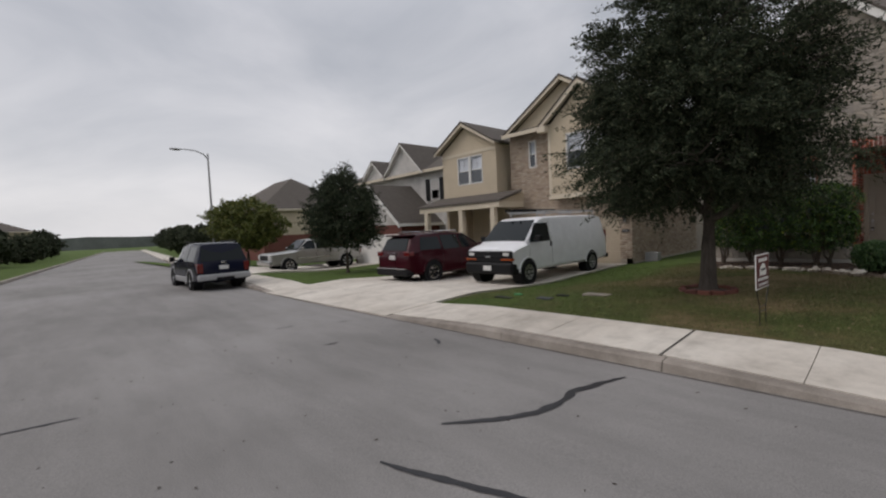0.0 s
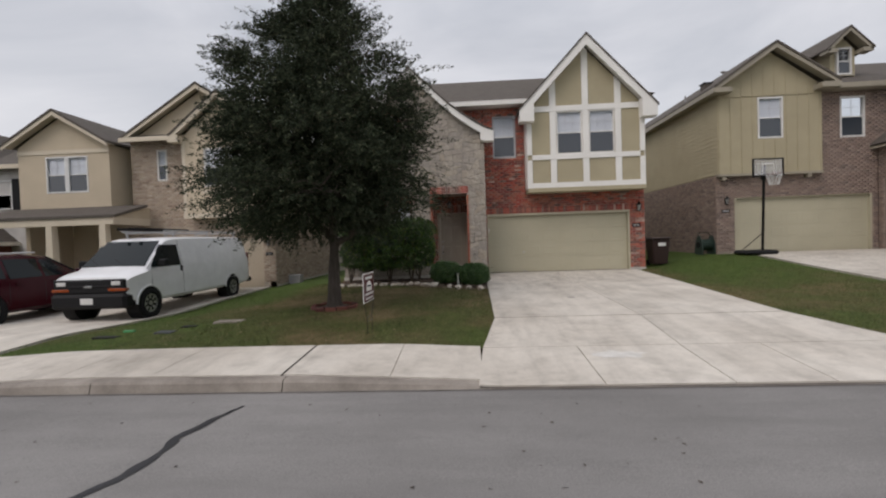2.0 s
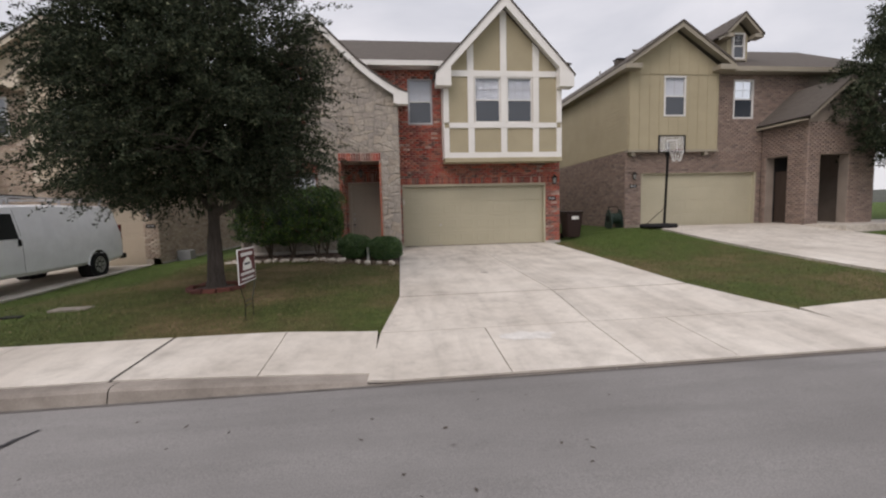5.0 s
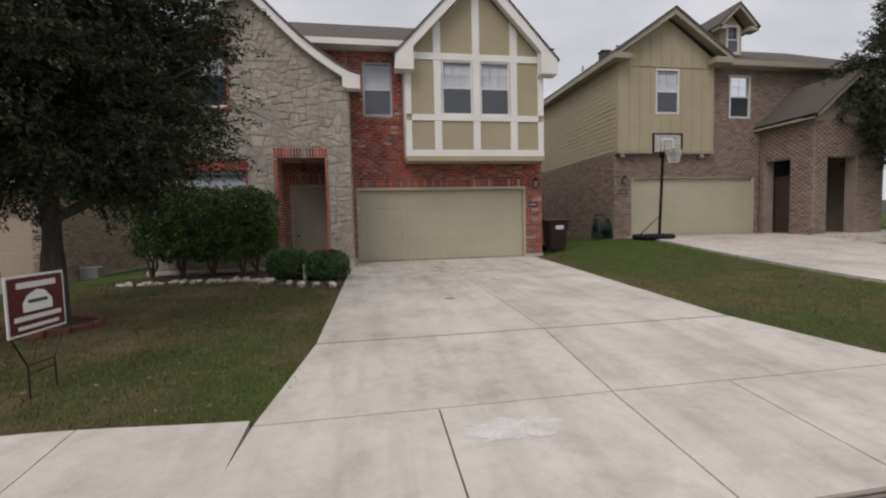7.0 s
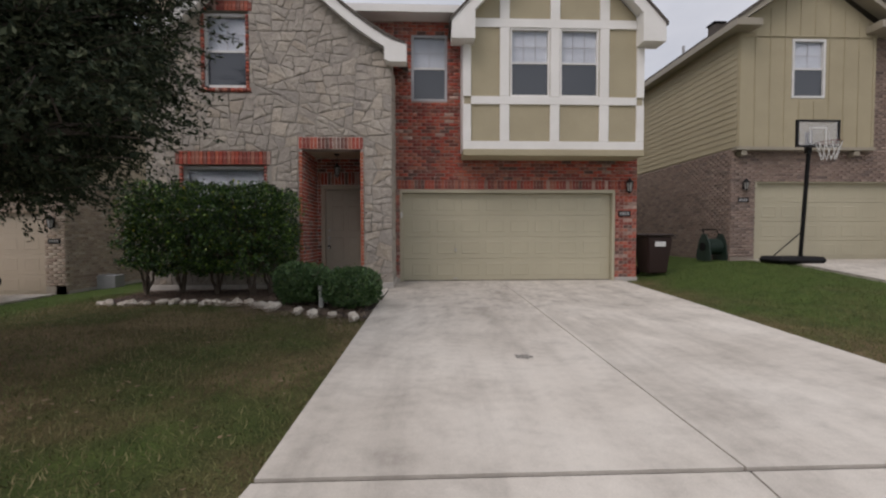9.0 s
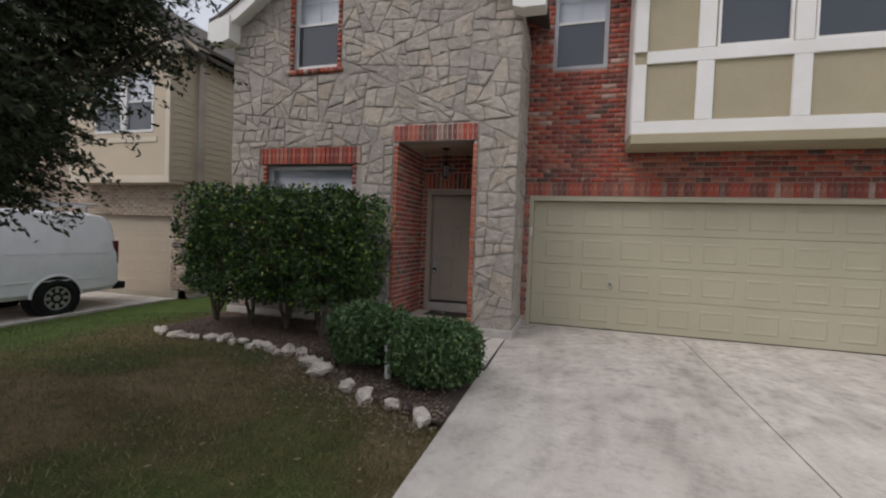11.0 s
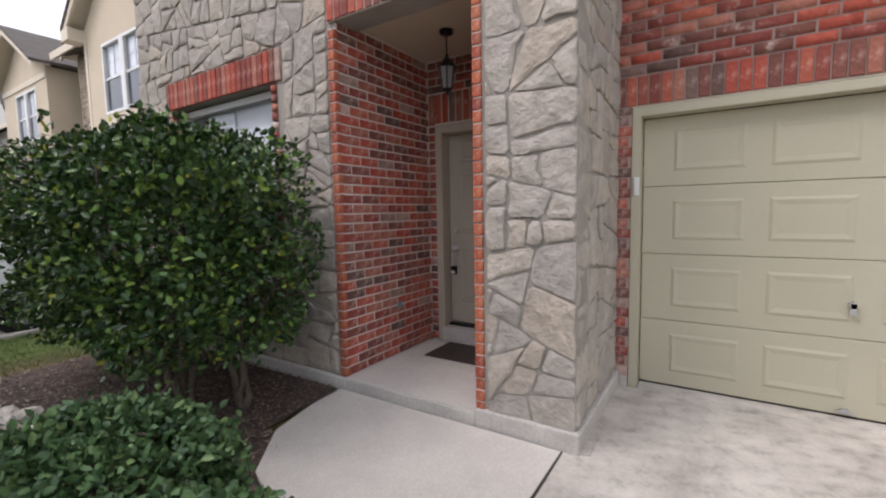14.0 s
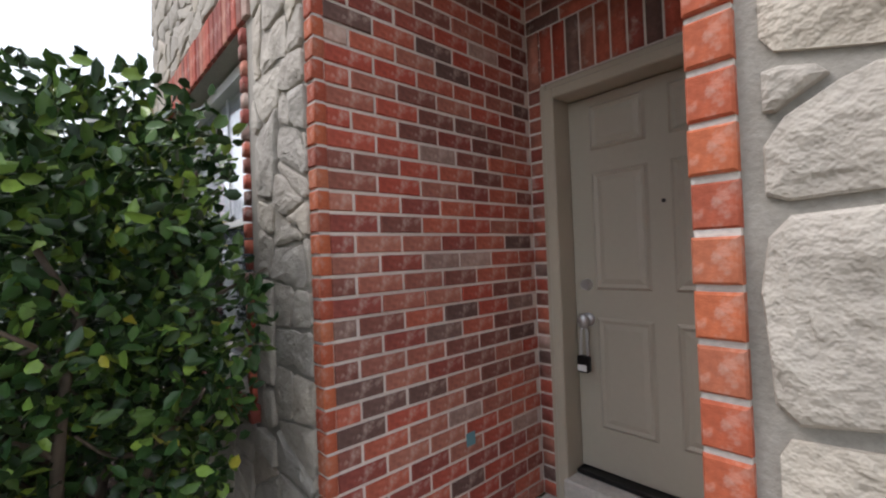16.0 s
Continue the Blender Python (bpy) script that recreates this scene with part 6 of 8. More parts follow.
# ---- houses further along ----
def far_house(name, label, x0, x1, y0, y1, z, h, mats, ridge="x", gables=(), rng_=None, rise=2.4):
    hs = tagged(new(name), label, "house", kind="structure")
    part("wall", boxed(x0, x1, y0, y1, z - 0.5, z + h), M[mats[0]], hs)
    if mats[1] != mats[0]:
        part("lower_wall", boxed(x0 - 0.03, x1 + 0.03, y0 - 0.03, y1 + 0.03, z - 0.5, z + min(2.6, h * 0.5)), M[mats[1]], hs)
    o = 0.45
    c = (y1 - y0) / 2 if ridge == "x" else (x1 - x0) / 2
    c = min(c, (x1 - x0) / 2, (y1 - y0) / 2)
    bm = bmesh.new()
    p = [(x0 - o, y0 - o, z + h), (x1 + o, y0 - o, z + h), (x1 + o, y1 + o, z + h), (x0 - o, y1 + o, z + h)]
    v = [bm.verts.new(q) for q in p]
    ym, xm = (y0 + y1) / 2, (x0 + x1) / 2
    r = [(x0 + c * 0.9, ym), (x1 - c * 0.9, ym)] if ridge == "x" else [(xm, y0 + c * 0.9), (xm, y1 - c * 0.9)]
    a, b_ = [bm.verts.new((q[0], q[1], z + h + rise)) for q in r]
    if ridge == "x":
        for q in ((v[0], v[1], b_, a), (v[1], v[2], b_), (v[2], v[3], a, b_), (v[3], v[0], a)):
            bm.faces.new(q)
    else:
        for q in ((v[0], v[1], a), (v[1], v[2], b_, a), (v[2], v[3], b_), (v[3], v[0], a, b_)):
            bm.faces.new(q)
    bm.faces.new(v[::-1])
    part("roof", bm, M["shingle"], hs)
    part("fascia", box(box(boxed(x0 - o, x1 + o, y0 - o - 0.03, y0 - o, z + h - 0.16, z + h + 0.02), x1 + o, x1 + o + 0.03, y0 - o, y1 + o, z + h - 0.16, z + h + 0.02), x0 - o - 0.03, x0 - o, y0 - o, y1 + o, z + h - 0.16, z + h + 0.02), M["trim_tan"], hs)
    return hs


M["brick_dark"] = pieces("dark_red_brick", [(0, (0.14, 0.05, 0.04)), (0.5, (0.18, 0.07, 0.055)), (1, (0.11, 0.05, 0.045))])
wh = far_house("house_white", "white two-storey house with a dark red brick garage wing", -36.5, -23.6, 2.2, 12, -0.7, 6.2, ("stucco_white", "stucco_white"), "x")
for s_ in (-1, 1):
    roof_slab(wh, [(-27.3 + s_ * 3.0, -1.2, 2.12), (-27.3, -1.2, 4.7), (-27.3, 2.4, 4.7), (-27.3 + s_ * 3.0, 2.4, 2.12)], 0.06)
gable_trim(wh, M["trim_white"], -27.3, 4.62, -30.3, 2.05, -24.3, 2.05, -1.3, -1.22, 0.16)
part("garage_wing", boxed(-29.9, -24.7, -0.8, 2.2, -1.0, 2.1), M["brick_dark"], wh)
part("garage_gable", extrude(bmesh.new(), [(-29.9, 2.1), (-24.7, 2.1), (-27.3, 4.4)], "y", -0.8, -0.6), M["stucco_white"], wh)
part("garage_fascia", boxed(-24.3, -24.26, -1.2, 2.2, 1.98, 2.14), M["trim_white"], wh)
part("garage_door", boxed(-29.6, -24.95, -0.87, -0.8, -0.75, 1.55, 0.01), M["trim_white"], wh)
for ax, hw, z0_, az in ((-27.6, 1.9, 5.5, 7.4), (-31.0, 1.3, 5.5, 6.7)):
    part("gable_wall", extrude(bmesh.new(), [(ax - hw, z0_), (ax + hw, z0_), (ax, az)], "y", 1.9, 2.3), M["stucco_white"], wh)
    gable_trim(wh, M["trim_white"], ax, az + 0.15, ax - hw - 0.2, z0_, ax + hw + 0.2, z0_, 1.6, 1.68, 0.14)
    for s_ in (-1, 1):
        roof_slab(wh, [(ax + s_ * (hw + 0.2), 1.58, z0_ + 0.04), (ax, 1.58, az + 0.2), (ax, 6.5, az + 0.2), (ax + s_ * (hw + 0.2), 6.5, z0_ + 0.04)], 0.06)
wh.location = (1.0, 0.0, -0.3)
sash_window(wh, -25.3, -24.5, 3.6, 4.9, 2.17, M["vinyl"], (2, 2))
for x in (-25.55, -24.25):
    part("shutter", boxed(x - 0.2, x + 0.2, 2.12, 2.17, 3.55, 4.95, 0.01), M["plastic"], wh)

h4 = far_house("house_hip_roof", "tan two-storey house with a brown hip roof", -58, -44.5, -1.0, 9, -0.9, 5.0, ("stucco_tan", "brick_dark"), "x", rise=3.6)
sash_window(h4, -50.5, -48.9, 2.3, 3.5, -1.03, M["vinyl"], (2, 2))
rngh = np.random.default_rng(31)
for i in range(9):
    x1 = -62 - 15 * i
    m1 = ("stucco_tan", "brick_dark") if i % 2 else ("stucco_olive", "brick_brown")
    h_ = float(rngh.uniform(3.0, 5.2))
    hs = far_house("row_house", "distant tan suburban house with a brown roof", x1 - 11, x1, 0.5, 10, -0.9, h_, m1, "x" if i % 3 else "y", rise=2.2)
    hs.location.y = bend(x1 - 5)
    part("garage_door", boxed(x1 - 9, x1 - 4.5, 0.4, 0.46, -0.85, 1.3), M["garage_tan"], hs)
    for k in range(2):
        part("window", boxed(x1 - 3.4 + k * 1.6, x1 - 2.4 + k * 1.6, 0.42, 0.46, 0.2, 1.5), M["glass"], hs)
    part("window", boxed(x1 + 0.03, x1 + 0.05, 3, 4.2, 0.4, 1.6), M["glass"], hs)
for i in range(13):
    x0 = 40 - 15.5 * i
    m1 = ("stucco_tan", "brick_tan") if i % 2 else ("stucco_olive", "brick_dark")
    h_ = 5.4 if i % 3 == 1 else 3.0
    hs = far_house("opposite_house", "tan brick suburban house across the street", x0 - 11.5, x0, -39, -29, -0.6, h_, m1, "x", rise=2.3)
    hs.location.y = bend(x0 - 5)
    part("garage_door", boxed(x0 - 10.5, x0 - 5.8, -28.99, -28.93, -0.55, 1.6, 0.01), M["garage_tan"], hs)
    for k in range(2):
        w_ = part("window", boxed(x0 - 4.4 + k * 2.0, x0 - 3.2 + k * 2.0, -28.98, -28.93, 0.4, 1.8), M["trim_white"], hs)
        part("pane", boxed(x0 - 4.33 + k * 2.0, x0 - 3.27 + k * 2.0, -28.94, -28.92, 0.47, 1.73), M["glass"], w_)

far_lawn = tagged(link("lawn_opposite", swung(sheet(bmesh.new(), steps(-170, 90, 6), [-80, -40, -29, -24, -19.7], lambda x, y: -0.33 if y > -70 else -0.6)), M["turf"]), "mown lawn across the street", "lawn", kind="structure")
tagged(link("kerb_opposite", swung(sheet(bmesh.new(), steps(-170, 90, 6), [-19.95, -19.72, -19.68], lambda x, y: -0.32 if y < -19.7 else -0.47, 0.1)), M["kerb"]), "concrete kerb on the far side of the street", "kerb", kind="structure")
tagged(link("lawn_far", swung(sheet(bmesh.new(), steps(-170, -58, 6), [-9.42, 0, 10, 40, 70], lambda x, y: -0.36 if y < -5 else -0.8)), M["turf"]), "distant mown lawns along the street", "lawn", kind="structure")
tagged(link("pavement_far", swung(sheet(bmesh.new(), steps(-170, -58, 6), [-10.88, -9.42], lambda x, y: -0.34, 0.12)), M["concrete"]), "distant concrete pavement", "pavement", kind="structure")
# leaf colour lightened and greyed to stand in for distance haze
M["far_leaf"] = pieces("haze_tinted_leaf", [(0, (0.04, 0.05, 0.032)), (0.5, (0.062, 0.074, 0.046)), (1, (0.1, 0.11, 0.07))], rough=0.8, spec=0.1)
for i, (x, y, s_) in enumerate([(-66, -25.5, 0.8), (-80, -24.5, 0.7), (-52, -28, 0.75), (-97, -25, 0.9), (-64, -6.0, 0.75), (-82, -6.5, 0.85), (-100, -5, 1.0), (-120, -6, 1.0)]):
    tree("street_tree", "distant green street tree with haze put into its leaf colour", (x, y + bend(x), -0.45), [(0.7 * s_, 0.6), (1.2 * s_, 2.2 * s_), (2.4 * s_, 2.9 * s_), (3.8 * s_, 2.6 * s_), (4.8 * s_, 1.2 * s_), (5.2 * s_, 0.3)], 1.0, 0.12, 50 + i, M["far_leaf"], sprays=420, per=20, leaf=(0.34, 0.2), limbs=6)
# horizon ridge; distance haze is mixed into its flat grey colour
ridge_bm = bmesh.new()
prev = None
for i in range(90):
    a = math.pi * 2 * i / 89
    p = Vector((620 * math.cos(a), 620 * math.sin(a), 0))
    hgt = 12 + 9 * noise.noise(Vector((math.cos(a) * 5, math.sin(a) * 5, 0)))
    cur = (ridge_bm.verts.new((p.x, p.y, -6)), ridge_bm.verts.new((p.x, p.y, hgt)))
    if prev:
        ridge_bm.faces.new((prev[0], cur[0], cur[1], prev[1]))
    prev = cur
tagged(link("backdrop", ridge_bm, surface("haze_tinted_woods", (0.17, 0.18, 0.17), (0.11, 0.12, 0.11), coarse=0.05, fine=0.6)), "low wooded ridge on the horizon with haze put into its grey colour", "backdrop", kind="structure")

# ---- vehicles ----
def section(x, zb, zt, wl_, wb_, wt_, belt):
    b2 = min(belt, zt - 0.09)
    half = [(0, zb), (wl_ * 0.9, zb), (wl_, zb + 0.09), (wl_ * 1.0, (zb + b2) / 2), (wb_, b2), ((wb_ + wt_) / 2, (b2 + zt - 0.06) / 2), (wt_, zt - 0.06), (wt_ - 0.09, zt - 0.012), (wt_ * 0.5, zt), (0, zt + 0.008)]
    return [(x, y, z) for y, z in half] + [(x, -y, z) for y, z in half[-2:0:-1]]


def loft(bm, sections):
    rings = [[bm.verts.new(p) for p in s_] for s_ in sections]
    fs = []
    for a, b_ in zip(rings, rings[1:]):
        for i in range(len(a)):
            k = (i + 1) % len(a)
            fs.append(bm.faces.new((a[i], a[k], b_[k], b_[i])))
    fs += [bm.faces.new(rings[0]), bm.faces.new(rings[-1][::-1])]
    bmesh.ops.recalc_face_normals(bm, faces=fs)
    return bm


def wheel(host, x, y, r, width, spokes=6, rim_mat="steel"):
    """A wheel at the side y: lathed tyre, dished rim, spokes and hub."""
    s = 1 if y > 0 else -1
    w = new("wheel")
    w.parent = host
    w.matrix_basis = pose(x, y, r)
    bm = bmesh.new()
    prof = [(r * 0.62, -width / 2), (r * 0.9, -width / 2), (r * 0.985, -width * 0.38), (r, -width * 0.2), (r, width * 0.2), (r * 0.985, width * 0.38), (r * 0.9, width / 2), (r * 0.64, width / 2), (r * 0.62, width * 0.3)]
    n = 28
    rings = [[bm.verts.new((p[0] * math.cos(2 * math.pi * i / n), s * p[1], p[0] * math.sin(2 * math.pi * i / n))) for i in range(n)] for p in prof]
    for a, b_ in zip(rings, rings[1:]):
        for i in range(n):
            bm.faces.new((a[i], a[(i + 1) % n], b_[(i + 1) % n], b_[i]))
    bmesh.ops.recalc_face_normals(bm, faces=bm.faces[:])
    part("tyre", bm, M["rubber"], w, smooth=True)
    bm = bmesh.new()
    prof = [(r * 0.64, width * 0.46), (r * 0.6, width * 0.47), (r * 0.57, width * 0.3), (r * 0.3, width * 0.18), (0.001, width * 0.18)]
    rings = [[bm.verts.new((p[0] * math.cos(2 * math.pi * i / n), s * p[1], p[0] * math.sin(2 * math.pi * i / n))) for i in range(n)] for p in prof]
    for a, b_ in zip(rings, rings[1:]):
        for i in range(n):
            bm.faces.new((a[i], a[(i + 1) % n], b_[(i + 1) % n], b_[i]))
    bmesh.ops.recalc_face_normals(bm, faces=bm.faces[:])
    part("rim_dish", bm, M["plastic"], w, smooth=True)
    bm = bmesh.new()
    tube(bm, (0, s * width * 0.16, 0), (0, s * width * 0.44, 0), r * 0.2, r * 0.15, 16)
    for i in range(spokes):
        a = 2 * math.pi * i / spokes
        ca, sa = math.cos(a), math.sin(a)
        p = [Vector((ca * rr - sa * hw, s * yy, sa * rr + ca * hw)) for rr, hw, yy in ((r * 0.1, r * 0.1, width * 0.34), (r * 0.1, -r * 0.1, width * 0.34), (r * 0.6, -r * 0.075, width * 0.42), (r * 0.6, r * 0.075, width * 0.42))]
        q = [v - Vector((0, s * 0.03, 0)) for v in p]
        va, vb = [bm.verts.new(v) for v in p], [bm.verts.new(v) for v in q]
        bm.faces.new(va)
        for k in range(4):
            bm.faces.new((va[k], va[(k + 1) % 4], vb[(k + 1) % 4], vb[k]))
    bmesh.ops.recalc_face_normals(bm, faces=bm.faces[:])
    prof = [(r * 0.64, width * 0.47), (r * 0.57, width * 0.47), (r * 0.57, width * 0.36)]
    rings = [[bm.verts.new((p[0] * math.cos(2 * math.pi * i / n), s * p[1], p[0] * math.sin(2 * math.pi * i / n))) for i in range(n)] for p in prof]
    for a, b_ in zip(rings, rings[1:]):
        for i in range(n):
            bm.faces.new((a[i], a[(i + 1) % n], b_[(i + 1) % n], b_[i]))
    part("rim", bm, M[rim_mat], w)
    return w


def vehicle(name, label, category, stations, paint, axles, wheel_r, width, sides, ends, at, rz, spokes=6, lower=None, rim="steel"):
    """stations: rows of x, underside, top, half widths low, at the belt and at the top, belt height. sides: windows (xa, xb, xa_top, xb_top, z0, z1)."""
    car = thing(name, label, category, at=at, rz=rz)
    st = sorted(stations)
    bm = loft(bmesh.new(), [section(*s_) for s_ in st])
    part("body", bm, M[paint], car, smooth=True).data.set_sharp_from_angle(angle=radians(28))
    xs_ = [s_[0] for s_ in st]

    def at_x(x, k):
        return float(np.interp(x, xs_, [s_[k] for s_ in st]))

    def side_y(x, z):
        zt, wl_, wb_, wt_, belt = (at_x(x, k) for k in (2, 3, 4, 5, 6))
        b2 = min(belt, zt - 0.09)
        zb = at_x(x, 1)
        if z > b2:
            return wb_ + (wt_ - wb_) * min(1, (z - b2) / max(0.02, zt - 0.06 - b2))
        m_ = (zb + b2) / 2
        return wl_ if z < m_ else wl_ + (wb_ - wl_) * (z - m_) / (b2 - m_)

    def side_panel(pts, mat, nm, off=0.008, sides_=(1, -1), host=car):
        p0, p1, p2, p3 = pts
        nu, nv = max(2, int(abs(p1[0] - p0[0]) / 0.18)), max(1, int(abs(p3[1] - p0[1]) / 0.12))
        for s in sides_:
            bm = bmesh.new()
            rows_ = []
            for j_ in range(nv + 1):
                v_ = j_ / nv
                row = []
                for i_ in range(nu + 1):
                    u_ = i_ / nu
                    x = (p0[0] * (1 - u_) + p1[0] * u_) * (1 - v_) + (p3[0] * (1 - u_) + p2[0] * u_) * v_
                    z = (p0[1] * (1 - u_) + p1[1] * u_) * (1 - v_) + (p3[1] * (1 - u_) + p2[1] * u_) * v_
                    row.append((bm.verts.new((x, s * (side_y(x, z) + off), z)), bm.verts.new((x, s * (side_y(x, z) - 0.04), z))))
                rows_.append(row)
            fs = []
            for a_, b_ in zip(rows_, rows_[1:]):
                for i_ in range(nu):
                    fs.append(bm.faces.new((a_[i_][0], a_[i_ + 1][0], b_[i_ + 1][0], b_[i_][0])))
            rim_ = [rows_[0][i_] for i_ in range(nu + 1)] + [r[-1] for r in rows_[1:]] + [rows_[-1][i_] for i_ in range(nu - 1, -1, -1)] + [r[0] for r in rows_[-2:0:-1]]
            for i_ in range(len(rim_)):
                k = (i_ + 1) % len(rim_)
                fs.append(bm.faces.new((rim_[i_][0], rim_[i_][1], rim_[k][1], rim_[k][0])))
            part(nm, bm, M[mat], host)
    for w_ in sides:
        xa, xb, xta, xtb, z0, z1 = w_
        side_panel([(xa, z0), (xb, z0), (xtb, z1), (xta, z1)], "car_glass", "side_window")
    for ax in axles:
        for s in (1, -1):
            bm = bmesh.new()
            yw = side_y(ax, wheel_r)
            tube(bm, (ax, s * (yw - 0.32), wheel_r), (ax, s * (yw + 0.004), wheel_r), wheel_r * 1.17, seg=28)
            part("wheel_arch", bm, M["plastic"], car)
            bm = bmesh.new()
            n = 18
            ring_ = []
            for i in range(n + 1):
                a = math.pi * (0.02 + 0.96 * i / n)
                c_, s_ = math.cos(a), math.sin(a)
                ring_.append([bm.verts.new((ax + rr * c_, s * (yw + dy), wheel_r + rr * s_)) for rr, dy in ((wheel_r * 1.17, 0.0), (wheel_r * 1.17, 0.022), (wheel_r * 1.27, 0.018), (wheel_r * 1.3, -0.004))])
            for a, b_ in zip(ring_, ring_[1:]):
                for i in range(3):
                    bm.faces.new((a[i], a[i + 1], b_[i + 1], b_[i]))
            part("arch_lip", bm, M[lower or paint], car, smooth=True)
            wheel(car, ax, s * (yw - 0.085), wheel_r, 0.24, spokes, rim)
    for nm, mat, b_ in ends:
        part(nm, boxed(*b_[:6], b_[6] if len(b_) > 6 else 0.012), M[mat], car)
    return car, side_panel, side_y


def slope_glass(car, x0, z0, w0, x1, z1, w1, nm="windscreen", off=0.012):
    """A raked pane between a lower and an upper edge."""
    d = Vector((x1 - x0, 0, z1 - z0)).normalized()
    nrm = Vector((d.z, 0, -d.x)) if x0 > x1 else Vector((-d.z, 0, d.x))
    bm = bmesh.new()
    p = [Vector((x0, w0, z0)), Vector((x0, -w0, z0)), Vector((x1, -w1, z1)), Vector((x1, w1, z1))]
    a, b_ = [bm.verts.new(v + nrm * off) for v in p], [bm.verts.new(v - nrm * 0.02) for v in p]
    fs = [bm.faces.new(a), bm.faces.new(b_[::-1])]
    for i in range(4):
        k = (i + 1) % 4
        fs.append(bm.faces.new((a[i], a[k], b_[k], b_[i])))
    bmesh.ops.recalc_face_normals(bm, faces=fs)
    return part(nm, bm, M["car_glass"], car)


def seam(car, side_panel, x, z0, z1, w=0.012):
    side_panel([(x, z0), (x + w, z0), (x + w, z1), (x, z1)], "plastic", "door_seam", 0.002)


def mirrors(car, x, y, z, mat="plastic"):
    for s in (1, -1):
        bm = boxed(x - 0.06, x + 0.07, *sorted((s * (y + 0.06), s * (y + 0.26))), z, z + 0.2, 0.03)
        box(bm, x - 0.02, x + 0.03, *sorted((s * (y - 0.05), s * (y + 0.08))), z + 0.03, z + 0.08)
        part("wing_mirror", bm, M[mat], car)


# the white cargo van
VX, VY = -12.55, -3.3
van_st = [(2.7, 0.5, 1.0, 0.86, 0.88, 0.82, 1.12), (2.66, 0.44, 1.1, 0.93, 0.94, 0.88, 1.14), (2.55, 0.42, 1.16, 0.97, 0.97, 0.91, 1.16), (2.3, 0.4, 1.22, 0.99, 0.985, 0.92, 1.18), (2.1, 0.38, 1.26, 1.0, 0.99, 0.92, 1.2), (2.0, 0.38, 1.3, 1.0, 0.99, 0.9, 1.21),
          (1.28, 0.38, 1.93, 1.0, 0.99, 0.82, 1.25), (1.12, 0.38, 2.02, 1.0, 0.99, 0.815, 1.25), (0.85, 0.38, 2.07, 1.0, 0.99, 0.82, 1.25), (-0.5, 0.38, 2.1, 1.0, 0.99, 0.83, 1.25), (-2.6, 0.4, 2.09, 1.0, 0.99, 0.83, 1.25), (-2.9, 0.42, 2.05, 0.995, 0.985, 0.82, 1.25), (-3.04, 0.44, 1.98, 0.985, 0.975, 0.79, 1.25), (-3.12, 0.5, 1.88, 0.96, 0.95, 0.75, 1.25)]
van, vs_panel, vs_y = vehicle("cargo_van", "white cargo van with black bumpers parked facing the street", "van", van_st, "paint_white", (2.02, -1.9), 0.365, 2.0,
    [(1.86, 0.74, 1.36, 0.74, 1.27, 1.86)],
    [("front_bumper", "plastic", (2.42, 2.8, -0.97, 0.97, 0.33, 0.7, 0.07)), ("grille", "plastic", (2.5, 2.735, -0.92, 0.92, 0.69, 1.05, 0.035)),
     ("grille_bar", "plastic", (2.7, 2.75, -0.55, 0.55, 0.85, 0.9, 0.01)),
     ("headlight", "clear_lens", (2.6, 2.745, 0.58, 0.82, 0.9, 1.0, 0.012)), ("headlight", "clear_lens", (2.6, 2.745, -0.82, -0.58, 0.9, 1.0, 0.012)),
     ("turn_signal", "amber_lens", (2.5, 2.75, 0.5, 0.945, 0.755, 0.825, 0.012)), ("turn_signal", "amber_lens", (2.5, 2.75, -0.945, -0.5, 0.755, 0.825, 0.012)),
     ("badge", "chrome", (2.73, 2.76, -0.1, 0.1, 0.845, 0.9, 0.005)), ("licence_plate", "plate", (2.785, 2.81, -0.16, 0.16, 0.45, 0.6, 0.004)),
     ("rear_bumper", "plastic", (-3.3, -3.05, -0.96, 0.96, 0.42, 0.58, 0.02)),
     ("tail_light", "red_lens", (-3.13, -3.02, 0.86, 0.965, 1.0, 1.5, 0.01)), ("tail_light", "red_lens", (-3.13, -3.02, -0.965, -0.86, 1.0, 1.5, 0.01))],
    (VX, VY, hz(VX + 1.2, VY) + 0.02), -90, spokes=8)
slope_glass(van, 1.98, 1.33, 0.84, 1.24, 1.965, 0.73)
for y in (0.34, -0.3):
    bm = bmesh.new()
    tube(bm, (2.0, y, 1.325), (1.78, y - 0.46, 1.51), 0.009, seg=6)
    part("wiper", bm, M["plastic"], van)
mirrors(van, 1.62, 0.97, 1.28)
for xx in (1.9, 0.66):
    seam(van, vs_panel, xx, 0.5, 1.95 if xx < 1 else 1.22, 0.008)
vs_panel([(0.78, 1.1), (0.72, 1.1), (0.72, 1.26), (0.78, 1.26)], "plastic", "door_handle", 0.03)
vs_panel([(1.55, 0.7), (-2.95, 0.7), (-2.95, 0.72), (1.55, 0.72)], "paint_white", "body_crease", 0.01)
vs_panel([(0.5, 1.24), (-2.95, 1.24), (-2.95, 1.26), (0.5, 1.26)], "paint_white", "body_crease", 0.008)
rack = thing("roof_rack", "grey steel ladder rack on the van roof", "roof rack", at=(VX, VY, hz(VX + 1.2, VY) + 0.02), rz=-90)
